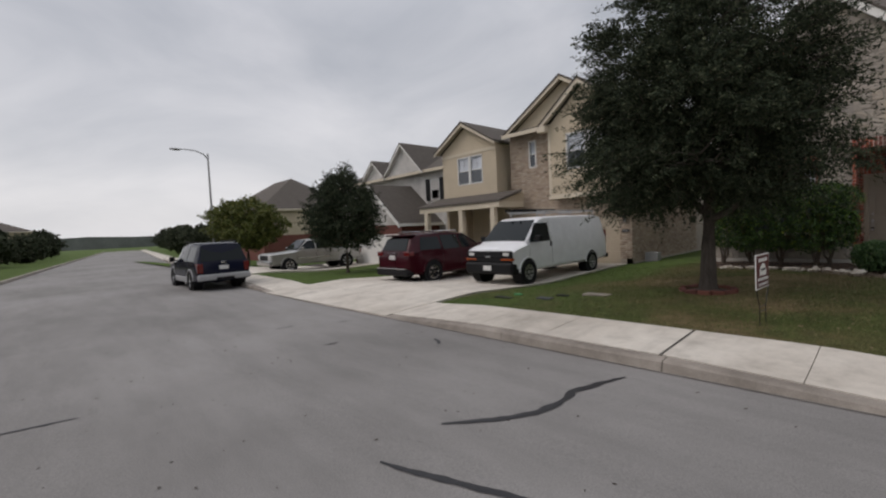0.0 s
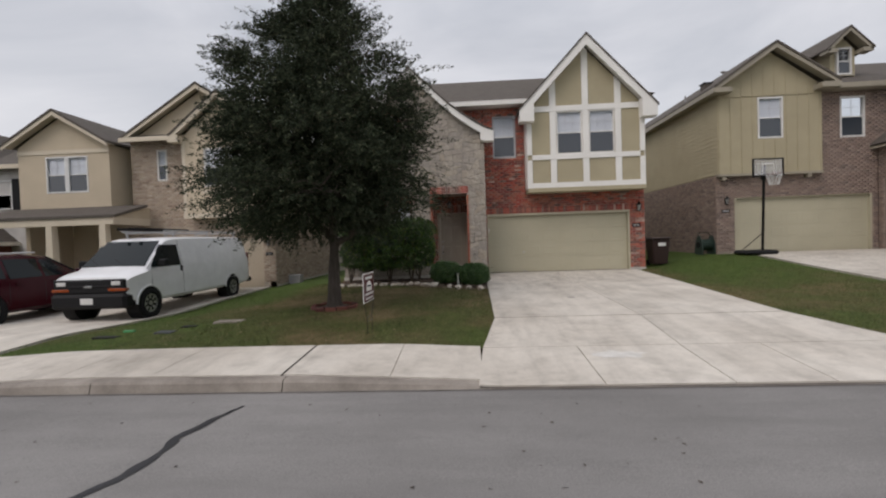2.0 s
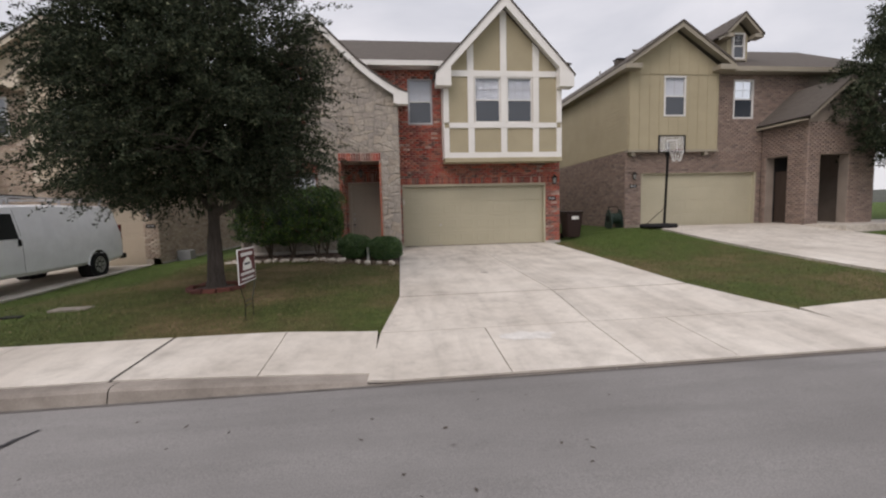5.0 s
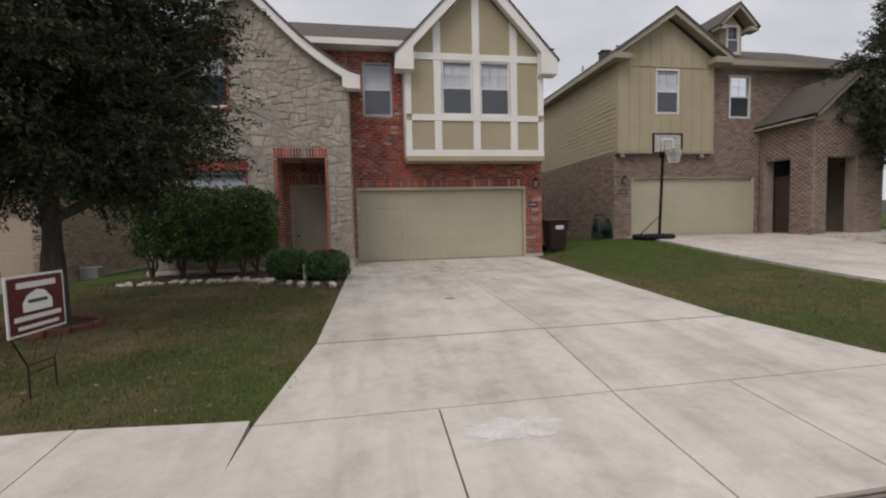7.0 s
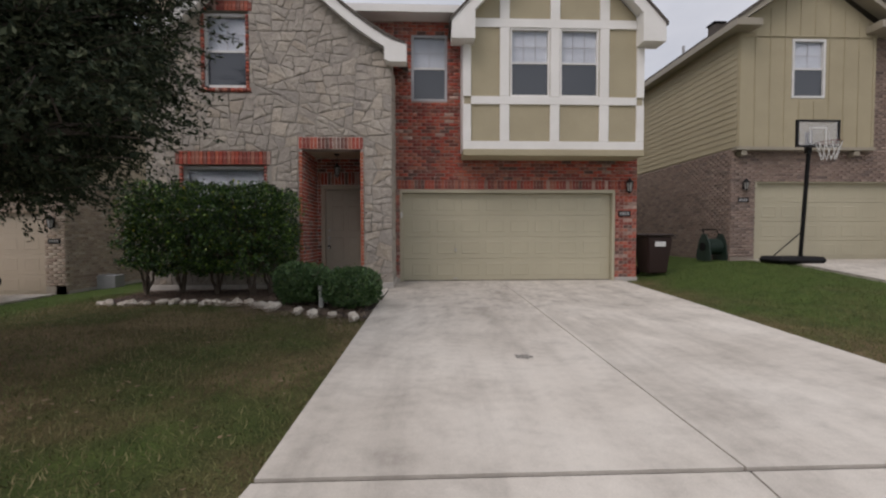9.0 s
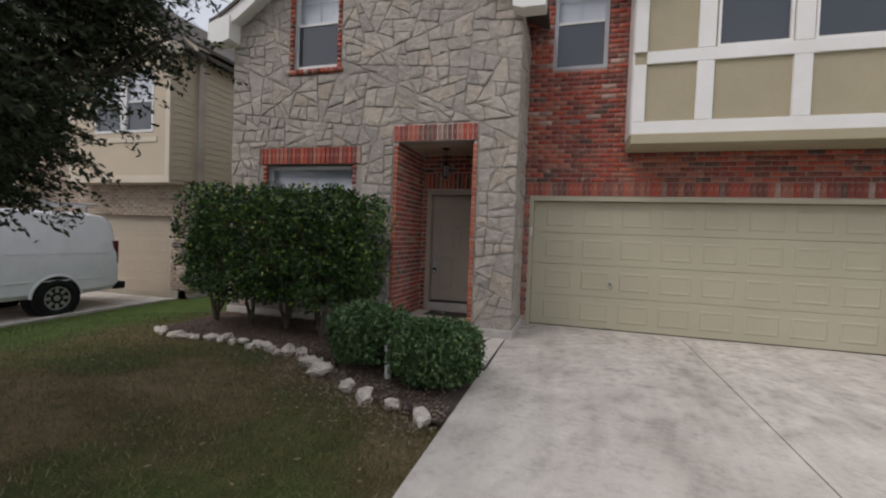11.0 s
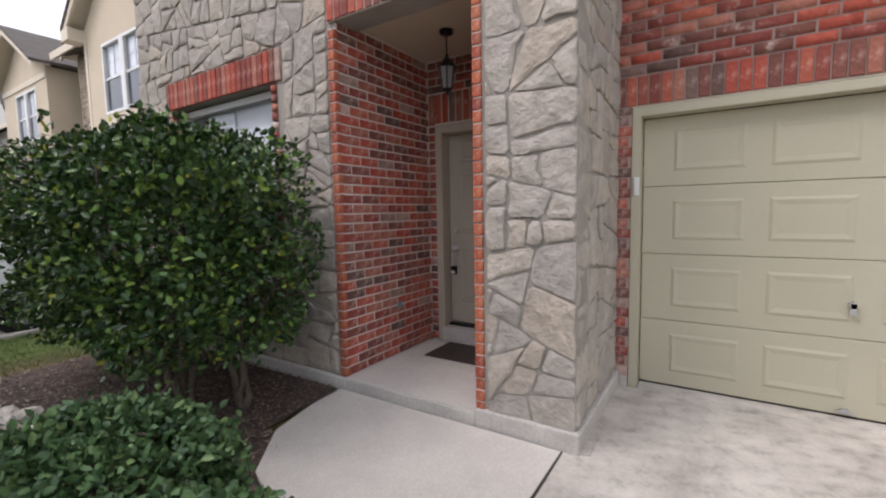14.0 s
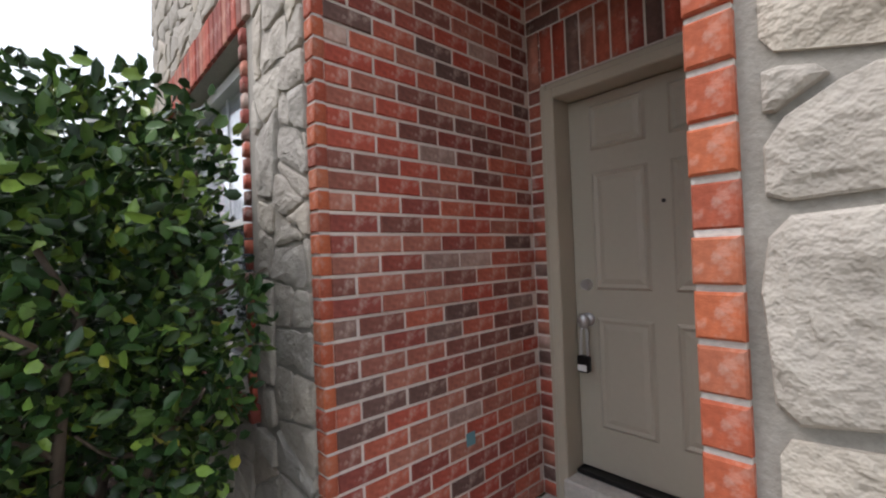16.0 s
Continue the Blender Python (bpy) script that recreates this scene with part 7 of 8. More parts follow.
for x in (0.6, -1.0, -2.6):
    bm = boxed(x - 0.025, x + 0.025, -0.75, 0.75, 2.2, 2.24, 0.005)
    box(bm, x - 0.02, x + 0.02, 0.68, 0.72, 2.08, 2.2)
    box(bm, x - 0.02, x + 0.02, -0.72, -0.68, 2.08, 2.2)
    part("crossbar", bm, M["paint_grey"], rack)
for y in (0.62, -0.62):
    bm = bmesh.new()
    tube(bm, (0.9, y, 2.26), (-2.9, y, 2.26), 0.022, seg=8)
    part("rail", bm, M["paint_grey"], rack)
ladder = thing("ladder", "dark ladder lying on the van roof rack", "ladder", at=(VX, VY, hz(VX + 1.2, VY) + 0.02), rz=-90)
for y in (-0.4, -0.05):
    part("stile", boxed(-1.2, 1.3, y - 0.02, y + 0.02, 2.285, 2.36), M["plastic"], ladder)
for i in range(8):
    bm = bmesh.new()
    tube(bm, (-1.0 + 0.3 * i, -0.38, 2.32), (-1.0 + 0.3 * i, -0.07, 2.32), 0.014, seg=6)
    part("rung", bm, M["plastic"], ladder)

# the dark red crossover, tail to the street
RX, RY = -15.98, -4.65
suv_st = [(2.52, 0.45, 0.72, 0.7, 0.72, 0.66, 0.95), (2.42, 0.32, 0.95, 0.86, 0.86, 0.78, 0.95), (2.1, 0.26, 1.05, 0.95, 0.94, 0.82, 0.98), (1.35, 0.26, 1.15, 0.97, 0.96, 0.82, 1.02), (1.1, 0.26, 1.2, 0.97, 0.96, 0.8, 1.05),
          (0.25, 0.26, 1.7, 0.97, 0.96, 0.7, 1.08), (-0.4, 0.26, 1.78, 0.97, 0.96, 0.7, 1.08), (-1.9, 0.28, 1.73, 0.97, 0.96, 0.68, 1.1), (-2.25, 0.32, 1.6, 0.95, 0.95, 0.66, 1.1), (-2.5, 0.4, 1.15, 0.9, 0.9, 0.76, 1.1), (-2.56, 0.48, 0.95, 0.84, 0.85, 0.74, 1.1)]
suv, rs_panel, rs_y = vehicle("red_suv", "dark red crossover car parked with its tail to the street", "car", suv_st, "paint_red", (1.5, -1.5), 0.37, 1.95,
    [(1.0, -0.02, 0.3, -0.02, 1.14, 1.6), (-0.1, -0.95, -0.1, -0.95, 1.14, 1.64), (-1.05, -2.05, -1.05, -1.85, 1.16, 1.6)],
    [("rear_bumper", "plastic", (-2.66, -2.3, -0.9, 0.9, 0.3, 0.52, 0.04)), ("chrome_strip", "chrome", (-2.68, -2.5, -0.84, 0.84, 0.53, 0.565, 0.006)),
     ("tail_light", "red_lens", (-2.555, -2.3, 0.62, 0.935, 0.98, 1.13, 0.02)), ("tail_light", "red_lens", (-2.555, -2.3, -0.935, -0.62, 0.98, 1.13, 0.02)),
     ("garnish", "chrome", (-2.565, -2.45, -0.28, 0.28, 1.06, 1.1, 0.006)), ("licence_plate", "plate", (-2.585, -2.5, -0.16, 0.16, 0.86, 1.0, 0.004)),
     ("headlight", "clear_lens", (2.3, 2.5, 0.58, 0.84, 0.72, 0.86, 0.02)), ("headlight", "clear_lens", (2.3, 2.5, -0.84, -0.58, 0.72, 0.86, 0.02)),
     ("roof_rail", "chrome", (-1.8, 0.0, 0.6, 0.64, 1.78, 1.82, 0.006)), ("roof_rail", "chrome", (-1.8, 0.0, -0.64, -0.6, 1.78, 1.82, 0.006)), ("spoiler", "paint_red", (-2.36, -1.95, -0.64, 0.64, 1.66, 1.72, 0.02))],
    (RX, RY, hz(RX, RY) + 0.02), 90, rim="chrome")
slope_glass(suv, 1.1, 1.22, 0.74, 0.32, 1.68, 0.62)
slope_glass(suv, -2.49, 1.17, 0.7, -2.27, 1.58, 0.6, "rear_window")
mirrors(suv, 0.85, 0.93, 1.1, "paint_red")
for xx in (0.95, -0.06, -1.0):
    seam(suv, rs_panel, xx, 0.45, 1.1)
for xx in (0.1, -0.85):
    rs_panel([(xx, 0.98), (xx + 0.16, 0.98), (xx + 0.16, 1.02), (xx, 1.02)], "paint_red", "door_handle", 0.03)

# the navy wagon at the kerb, seen from behind
BX_, BYc = -23.3, -11.33
nv_st = [(2.4, 0.45, 0.85, 0.7, 0.74, 0.7, 1.0), (2.3, 0.32, 0.98, 0.84, 0.85, 0.8, 1.0), (1.2, 0.28, 1.12, 0.92, 0.91, 0.82, 1.02), (1.0, 0.28, 1.16, 0.92, 0.91, 0.8, 1.02), (0.3, 0.28, 1.7, 0.92, 0.91, 0.68, 1.04),
         (-0.3, 0.28, 1.77, 0.92, 0.91, 0.69, 1.04), (-1.95, 0.3, 1.77, 0.92, 0.91, 0.69, 1.04), (-2.15, 0.32, 1.72, 0.92, 0.9, 0.68, 1.04), (-2.36, 0.36, 1.1, 0.9, 0.88, 0.84, 1.04), (-2.4, 0.45, 0.98, 0.88, 0.87, 0.83, 1.04)]
nv, ns_panel, ns_y = vehicle("navy_suv", "navy blue sport wagon with grey cladding at the kerb", "car", nv_st, "paint_blue", (1.42, -1.42), 0.36, 1.85,
    [(0.9, 0.0, 0.35, 0.0, 1.1, 1.62), (-0.06, -0.9, -0.06, -0.9, 1.1, 1.64), (-0.98, -2.02, -0.98, -1.95, 1.1, 1.62)],
    [("rear_bumper", "paint_grey", (-2.56, -2.25, -0.9, 0.9, 0.4, 0.62, 0.04)), ("tail_light", "red_lens", (-2.43, -2.2, 0.7, 0.9, 0.68, 1.02, 0.015)), ("tail_light", "red_lens", (-2.43, -2.2, -0.9, -0.7, 0.68, 1.02, 0.015)),
     ("licence_plate", "plate", (-2.43, -2.36, -0.16, 0.16, 0.78, 0.92, 0.004)), ("badge", "chrome", (-2.425, -2.36, -0.08, 0.08, 1.0, 1.05, 0.004)), ("bumper_step", "plastic", (-2.57, -2.4, -0.3, 0.3, 0.4, 0.5, 0.01)),
     ("roof_rail", "plastic", (-1.9, 0.0, 0.62, 0.66, 1.78, 1.83, 0.006)), ("roof_rail", "plastic", (-1.9, 0.0, -0.66, -0.62, 1.78, 1.83, 0.006)),
     ("side_cladding", "paint_grey", (-0.9, 0.9, 0.88, 0.935, 0.3, 0.5, 0.015)), ("side_cladding", "paint_grey", (-0.9, 0.9, -0.935, -0.88, 0.3, 0.5, 0.015))],
    (BX_, BYc, road_z(BX_, BYc)), 180, lower="paint_grey", rim="chrome")
slope_glass(nv, -2.36, 1.1, 0.78, -2.15, 1.66, 0.64, "rear_window")
slope_glass(nv, 1.0, 1.18, 0.74, 0.36, 1.68, 0.6)
mirrors(nv, 0.75, 0.88, 1.06)
for xx in (0.9, -0.03, -0.94):
    seam(nv, ns_panel, xx, 0.5, 1.05)

# the silver pickup
PX_, PY_ = -28.6, -4.1
pk_st = [(2.9, 0.5, 0.98, 0.8, 0.84, 0.8, 1.1), (2.8, 0.42, 1.12, 0.92, 0.94, 0.88, 1.12), (1.5, 0.42, 1.2, 0.97, 0.97, 0.88, 1.15), (1.3, 0.42, 1.24, 0.97, 0.97, 0.86, 1.15), (0.6, 0.42, 1.82, 0.97, 0.97, 0.74, 1.18),
         (0.1, 0.42, 1.88, 0.97, 0.97, 0.74, 1.18), (-0.75, 0.42, 1.86, 0.97, 0.97, 0.74, 1.18), (-1.0, 0.42, 1.72, 0.97, 0.97, 0.74, 1.18), (-1.06, 0.42, 1.22, 0.97, 0.97, 0.94, 1.18), (-2.85, 0.46, 1.22, 0.97, 0.97, 0.94, 1.18), (-2.92, 0.5, 1.18, 0.95, 0.95, 0.92, 1.18)]
pk, ps_panel, ps_y = vehicle("pickup_truck", "silver extended-cab pickup parked facing the street", "truck", pk_st, "paint_silver", (1.82, -1.85), 0.4, 2.0,
    [(1.2, 0.2, 0.62, 0.2, 1.26, 1.74), (0.12, -0.85, 0.12, -0.8, 1.26, 1.74)],
    [("front_bumper", "chrome", (2.8, 3.0, -0.94, 0.94, 0.45, 0.7, 0.04)), ("grille", "plastic", (2.8, 2.93, -0.6, 0.6, 0.74, 1.02, 0.02)), ("headlight", "clear_lens", (2.7, 2.92, 0.62, 0.9, 0.78, 1.04, 0.02)), ("headlight", "clear_lens", (2.7, 2.92, -0.9, -0.62, 0.78, 1.04, 0.02)),
     # black slab on the solid bed: painted shade of an open load bed
     ("rear_bumper", "chrome", (-3.08, -2.85, -0.92, 0.92, 0.5, 0.66, 0.02)), ("bed_cavity", "plastic", (-2.75, -1.15, -0.78, 0.78, 1.2, 1.235, 0.0)), ("tail_light", "red_lens", (-2.94, -2.84, 0.84, 0.97, 0.8, 1.15, 0.01)), ("tail_light", "red_lens", (-2.94, -2.84, -0.97, -0.84, 0.8, 1.15, 0.01)),
     ("side_moulding", "chrome", (-0.9, 1.3, 0.965, 0.985, 0.72, 0.78, 0.004)), ("side_moulding", "chrome", (-0.9, 1.3, -0.985, -0.965, 0.72, 0.78, 0.004))],
    (PX_, PY_, hz(PX_, PY_) + 0.02), -90)
slope_glass(pk, 1.3, 1.26, 0.8, 0.66, 1.8, 0.66)
mirrors(pk, 1.05, 0.95, 1.2, "paint_silver")
for xx in (1.35, 0.16, -0.72):
    seam(pk, ps_panel, xx, 0.5, 1.2)

# ---- street furniture and yard things ----
sl = thing("street_lamp", "tall grey steel street lamp with a curved arm", "street lamp", at=(-38.5, -6.9, hz(-38.5, -6.9)))
bm = bmesh.new()
tube(bm, (0, 0, 0), (0, 0, 8.3), 0.1, 0.055, 14)
part("pole", bm, M["paint_grey"], sl)
bm = bmesh.new()
limb(bm, [(0, 0, 7.9), (-0.02, -0.3, 8.25), (-0.05, -0.8, 8.45), (-0.1, -1.4, 8.5), (-0.15, -1.7, 8.5)], 0.045, 0.035, 8)
part("arm", bm, M["paint_grey"], sl)
bm = bmesh.new()
bmesh.ops.create_uvsphere(bm, u_segments=14, v_segments=8, radius=1, matrix=Matrix.LocRotScale((-0.18, -2.0, 8.48), None, (0.14, 0.4, 0.09)))
part("lamp_head", bm, M["paint_grey"], sl, smooth=True)
part("base_plate", boxed(-0.2, 0.2, -0.2, 0.2, -0.05, 0.05, 0.01), M["paint_grey"], sl)

can = thing("wheeled_bin", "dark brown wheeled rubbish bin beside the garage", "rubbish bin", at=(3.69, 0.35, hz(3.69, 0.35)))
M["bin"] = plain("dark_brown_plastic", (0.03, 0.014, 0.012), 0.5)
bm = bmesh.new()
lo = [bm.verts.new((x, y, 0.06)) for x, y in ((-0.24, -0.26), (0.24, -0.26), (0.24, 0.26), (-0.24, 0.26))]
hi = [bm.verts.new((x, y, 0.96)) for x, y in ((-0.31, -0.36), (0.31, -0.36), (0.31, 0.36), (-0.31, 0.36))]
bm.faces.new(lo[::-1])
bm.faces.new(hi)
for i in range(4):
    bm.faces.new((lo[i], lo[(i + 1) % 4], hi[(i + 1) % 4], hi[i]))
bmesh.ops.bevel(bm, geom=bm.edges[:], offset=0.03, segments=2, affect="EDGES")
part("body", bm, M["bin"], can)
part("lid", boxed(-0.34, 0.34, -0.4, 0.4, 0.965, 1.03, 0.03), M["bin"], can)
part("label", boxed(-0.12, 0.14, -0.352, -0.33, 0.72, 0.84, 0.004), M["vinyl"], can, "worn white label")
for s in (-1, 1):
    bm = bmesh.new()
    tube(bm, (s * 0.2, 0.3, 0.1), (s * 0.27, 0.3, 0.1), 0.11, seg=16)
    part("wheel", bm, M["rubber"], can)

hoop = thing("basketball_hoop", "portable basketball hoop with a clear backboard and black base", "basketball hoop", at=(7.05, -0.15, hz(7.05, -0.15)))
HB = hz(7.05, -0.15)
part("base", boxed(-0.75, 0.4, -0.35, 0.4, 0.0, 0.17, 0.07), M["plastic"], hoop)
bm = bmesh.new()
tube(bm, (0.1, 0.1, 0.12), (0.02, -0.15, 3.15 - HB), 0.045, 0.045, 12)
part("pole", bm, M["black_metal"], hoop)
bm = bmesh.new()
tube(bm, (-0.65, 0.05, 0.15), (0.06, 0.05, 0.75), 0.015, seg=8)
part("brace", bm, M["black_metal"], hoop)
ma, nta, ba_ = nodes_of("cloudy_acrylic", 0.12)
ba_.inputs["Base Color"].default_value = (0.75, 0.76, 0.77, 1)
ba_.inputs["Transmission Weight"].default_value = 0.75
M["acrylic"] = ma
z0_, z1_ = 3.12 - HB, 3.74 - HB
bo = part("backboard", boxed(-0.47, 0.47, -0.4, -0.375, z0_ + 0.03, z1_ - 0.03), M["acrylic"], hoop)
bm = boxed(-0.51, 0.51, -0.42, -0.36, z0_, z0_ + 0.04)
box(bm, -0.51, 0.51, -0.42, -0.36, z1_ - 0.04, z1_)
box(bm, -0.51, -0.47, -0.42, -0.36, z0_ + 0.04, z1_ - 0.04)
box(bm, 0.47, 0.51, -0.42, -0.36, z0_ + 0.04, z1_ - 0.04)
part("board_frame", bm, M["black_metal"], bo)
bm = boxed(-0.2, 0.2, -0.41, -0.4, z0_ + 0.42, z0_ + 0.45)
box(bm, -0.2, -0.175, -0.41, -0.4, z0_ + 0.1, z0_ + 0.42)
box(bm, 0.175, 0.2, -0.41, -0.4, z0_ + 0.1, z0_ + 0.42)
part("target_square", bm, M["vinyl"], bo)
part("bracket", box(boxed(-0.06, 0.06, -0.36, -0.12, z0_ + 0.02, z0_ + 0.08), -0.05, 0.05, -0.2, -0.1, z0_ - 0.1, z0_ + 0.4), M["black_metal"], hoop)
bm = bmesh.new()
n = 20
for i in range(n):
    a, b_ = 2 * math.pi * i / n, 2 * math.pi * (i + 1) / n
    tube(bm, (0.23 * math.cos(a), -0.68 + 0.23 * math.sin(a), z0_ + 0.05), (0.23 * math.cos(b_), -0.68 + 0.23 * math.sin(b_), z0_ + 0.05), 0.009, seg=6, caps=False)
rim_ = part("rim", bm, M["red_lens"], hoop)
bm = bmesh.new()
for i in range(12):
    for s in (1, -1):
        a0, a1, a2 = 2 * math.pi * i / 12, 2 * math.pi * (i + s * 0.5) / 12, 2 * math.pi * (i + s) / 12
        tube(bm, (0.23 * math.cos(a0), -0.68 + 0.23 * math.sin(a0), z0_ + 0.045), (0.18 * math.cos(a1), -0.68 + 0.18 * math.sin(a1), z0_ - 0.14), 0.006, seg=4, caps=False)
        tube(bm, (0.18 * math.cos(a1), -0.68 + 0.18 * math.sin(a1), z0_ - 0.14), (0.13 * math.cos(a2), -0.68 + 0.13 * math.sin(a2), z0_ - 0.33), 0.006, seg=4, caps=False)
part("net", bm, M["vinyl"], rim_)

reel = thing("hose_reel", "dark green plastic hose reel cart against the brick side wall", "hose reel", at=(6.02, 1.55, hz(6.02, 1.55)))
M["hose"] = plain("dark_green_hose", (0.02, 0.04, 0.03), 0.5)
for s in (-1, 1):
    sx = s * 0.22
    part("side_panel", extrude(bmesh.new(), [(-0.3, 0.0), (0.26, 0.0), (0.3, 0.12), (0.2, 0.52), (0.06, 0.74), (-0.1, 0.74), (-0.24, 0.5), (-0.32, 0.12)], "x", *sorted((sx, sx + s * 0.03))), M["hose"], reel)
    bm = bmesh.new()
    tube(bm, (sx + s * 0.03, 0.0, 0.38), (sx + s * 0.055, 0.0, 0.38), 0.12, seg=16)
    part("hub", bm, M["plastic"], reel)
bm = bmesh.new()
tube(bm, (-0.22, 0, 0.38), (0.22, 0, 0.38), 0.13, seg=18)
part("drum", bm, M["plastic"], reel)
for k in range(7):
    bm = bmesh.new()
    bmesh.ops.create_circle(bm, segments=20, radius=0.2, matrix=Matrix.Translation((-0.17 + 0.057 * k, 0, 0.38)) @ Matrix.Rotation(math.pi / 2, 4, "Y"))
    ring_v = [v.co.copy() for v in bm.verts]
    bm.free()
    bm = bmesh.new()
    for p0, p1 in zip(ring_v, ring_v[1:] + ring_v[:1]):
        tube(bm, p0, p1, 0.028, seg=6, caps=False)
    part("hose_coil", bm, M["hose"], reel)
bm = bmesh.new()
for sx in (-0.2, 0.2):
    tube(bm, (sx, 0.0, 0.7), (sx, 0.12, 0.86), 0.014, seg=8)
tube(bm, (-0.2, 0.12, 0.86), (0.2, 0.12, 0.86), 0.014, seg=8)
part("push_handle", bm, M["plastic"], reel)
mt = thing("utility_vent", "small white wall vent on brown brick", "vent", at=(6.285, 2.32, 0.74))
part("frame", boxed(-0.02, 0.0, -0.14, 0.14, -0.1, 0.1, 0.004), M["vinyl"], mt)
part("grille", box(boxed(-0.024, -0.02, -0.11, -0.01, -0.07, 0.07), -0.024, -0.02, 0.01, 0.11, -0.07, 0.07), M["plastic"], mt)

# yard sign
ys = thing("yard_sign", "dark red yard sign with white lettering on a wire frame", "sign", at=(-5.06, -8.59, hz(-5.06, -8.59)), rz=86)
M["sign_red"] = plain("maroon_print", (0.09, 0.01, 0.012), 0.5)
part("panel", boxed(-0.3, 0.3, -0.006, 0.006, 0.51, 1.01, 0.002), M["vinyl"], ys)
face = part("printed_face", boxed(-0.28, 0.28, -0.009, -0.0065, 0.53, 0.99), M["sign_red"], ys)
bm = boxed(-0.2, 0.2, -0.012, -0.0095, 0.9, 0.95)
part("lettering", bm, M["vinyl"], face, "unreadable white heading")
bm = boxed(-0.24, 0.24, -0.012, -0.0095, 0.63, 0.67)
box(bm, -0.21, 0.21, -0.012, -0.0095, 0.56, 0.59)
part("lettering", bm, M["vinyl"], face, "unreadable white lines of print")
bm = extrude(bmesh.new(), [(-0.15, 0.7), (0.15, 0.7), (0.15, 0.78), (0.08, 0.86), (0, 0.88), (-0.1, 0.84), (-0.15, 0.78)], "y", -0.012, -0.0095)
part("emblem", bm, M["trim_white"], face, "white house-shaped emblem")
bm = boxed(-0.1, 0.1, -0.014, -0.0125, 0.77, 0.8)
part("emblem_band", bm, M["screen"], face)
bm = bmesh.new()
for x in (-0.14, 0.14):
    tube(bm, (x, 0, -0.15), (x, 0, 0.25), 0.006, seg=6)
    tube(bm, (x, 0, 0.25), (x * 2.0, 0, 0.52), 0.006, seg=6)
for z in (0.18, 0.25):
    tube(bm, (-0.14, 0, z), (0.14, 0, z), 0.006, seg=6)
part("wire_frame", bm, M["black_metal"], ys)

# covers in the lawn
for x, y, w, d, mat, lab in ((-8.2, -7.5, 0.55, 0.28, "kerb", "grey concrete valve cover in the lawn"), (-10.05, -8.4, 0.45, 0.16, "plastic", "black plastic meter cover in the lawn"),
                             (-9.05, -8.2, 0.34, 0.2, "screen", "grey plastic meter cover in the lawn"), (-8.85, -7.8, 0.28, 0.12, "plastic", "small black valve cover in the lawn")):
    tagged(link("valve_cover", boxed(x - w / 2, x + w / 2, y - d / 2, y + d / 2, hz(x, y) - 0.05, hz(x, y) + 0.005, 0.004), M[mat]), lab, "cover")
bm = boxed(-10.08, -9.88, -7.98, -7.9, hz(-10, -7.95) - 0.03, hz(-10, -7.95) + 0.015, 0.006)
tagged(link("green_cover", bm, plain("green_plastic", (0.05, 0.28, 0.1), 0.5)), "small green plastic sprinkler cover in the lawn", "cover")

# tar-sealed cracks in the street
def crack(pts, w, label="black tar-sealed crack in the street"):
    rng = np.random.default_rng(len(pts) + int(abs(pts[0][0]) * 10))
    bm = bmesh.new()
    dense = []
    for (xa, ya), (xb, yb) in zip(pts, pts[1:]):
        n = max(2, int(math.hypot(xb - xa, yb - ya) / 0.08))
        for i in range(n):
            dense.append((xa + (xb - xa) * i / n, ya + (yb - ya) * i / n))
    dense.append(pts[-1])
    prev = None
    for i, (x, y) in enumerate(dense):
        a, b_ = dense[max(i - 1, 0)], dense[min(i + 1, len(dense) - 1)]
        d = Vector((b_[0] - a[0], b_[1] - a[1], 0)).normalized()
        s = Vector((-d.y, d.x, 0)) * w * (0.8 + 0.35 * rng.normal() * 0.4) * min(1, 0.35 + 4 * i / len(dense), 0.35 + 4 * (len(dense) - 1 - i) / len(dense))
        x, y = x + rng.normal() * 0.006, y + rng.normal() * 0.006
        z = road_z(x, y) + 0.007
        cur = (bm.verts.new((x + s.x, y + s.y, z)), bm.verts.new((x - s.x, y - s.y, z)))
        if prev:
            bm.faces.new((prev[0], prev[1], cur[1], cur[0]))
        prev = cur
    ob = tagged(link("tar_seal", bm, M["tar"]), label, "road crack", kind="structure")
    return ob


crack([(-6.54, -13.66), (-6.24, -13.26), (-6.05, -12.9), (-6.0, -12.58), (-6.04, -12.35), (-6.08, -12.17), (-6.02, -11.94), (-5.97, -11.66), (-5.88, -11.35)], 0.05)
crack([(-6.41, -14.44), (-5.98, -14.29), (-5.69, -14.19), (-5.2, -14.0), (-4.4, -13.95)], 0.04)
crack([(-9.75, -17.1), (-9.62, -16.65), (-9.58, -16.41), (-9.5, -16.07)], 0.025)
crack([(-10.12, -12.95), (-10.1, -12.7)], 0.03)
crack([(-9.05, -11.5), (-8.85, -11.58), (-8.72, -11.72)], 0.035)
crack([(-12.09, -12.98), (-12.07, -12.55)], 0.02)
crack([(-11.72, -11.88), (-11.59, -11.52)], 0.02)
rng = np.random.default_rng(61)
pts = []
for _ in range(170):
    x, y = rng.uniform(-13, -1), rng.uniform(-17, -11.2)
    pts.append((x, y, road_z(x, y) + 0.008))
v, f = leaves(rng, np.array(pts), 0.05, 0.03, None, 1.0)
v[:, 2] = np.repeat(np.array(pts)[:, 2], 4) + (v[:, 2] - np.repeat(np.array(pts)[:, 2], 4)) * 0.2
tagged(np_mesh("road_litter", v, f, surface("dark_litter", (0.09, 0.075, 0.06), (0.05, 0.04, 0.035))), "small dry leaves and grit on the street", "litter", kind="stuff")


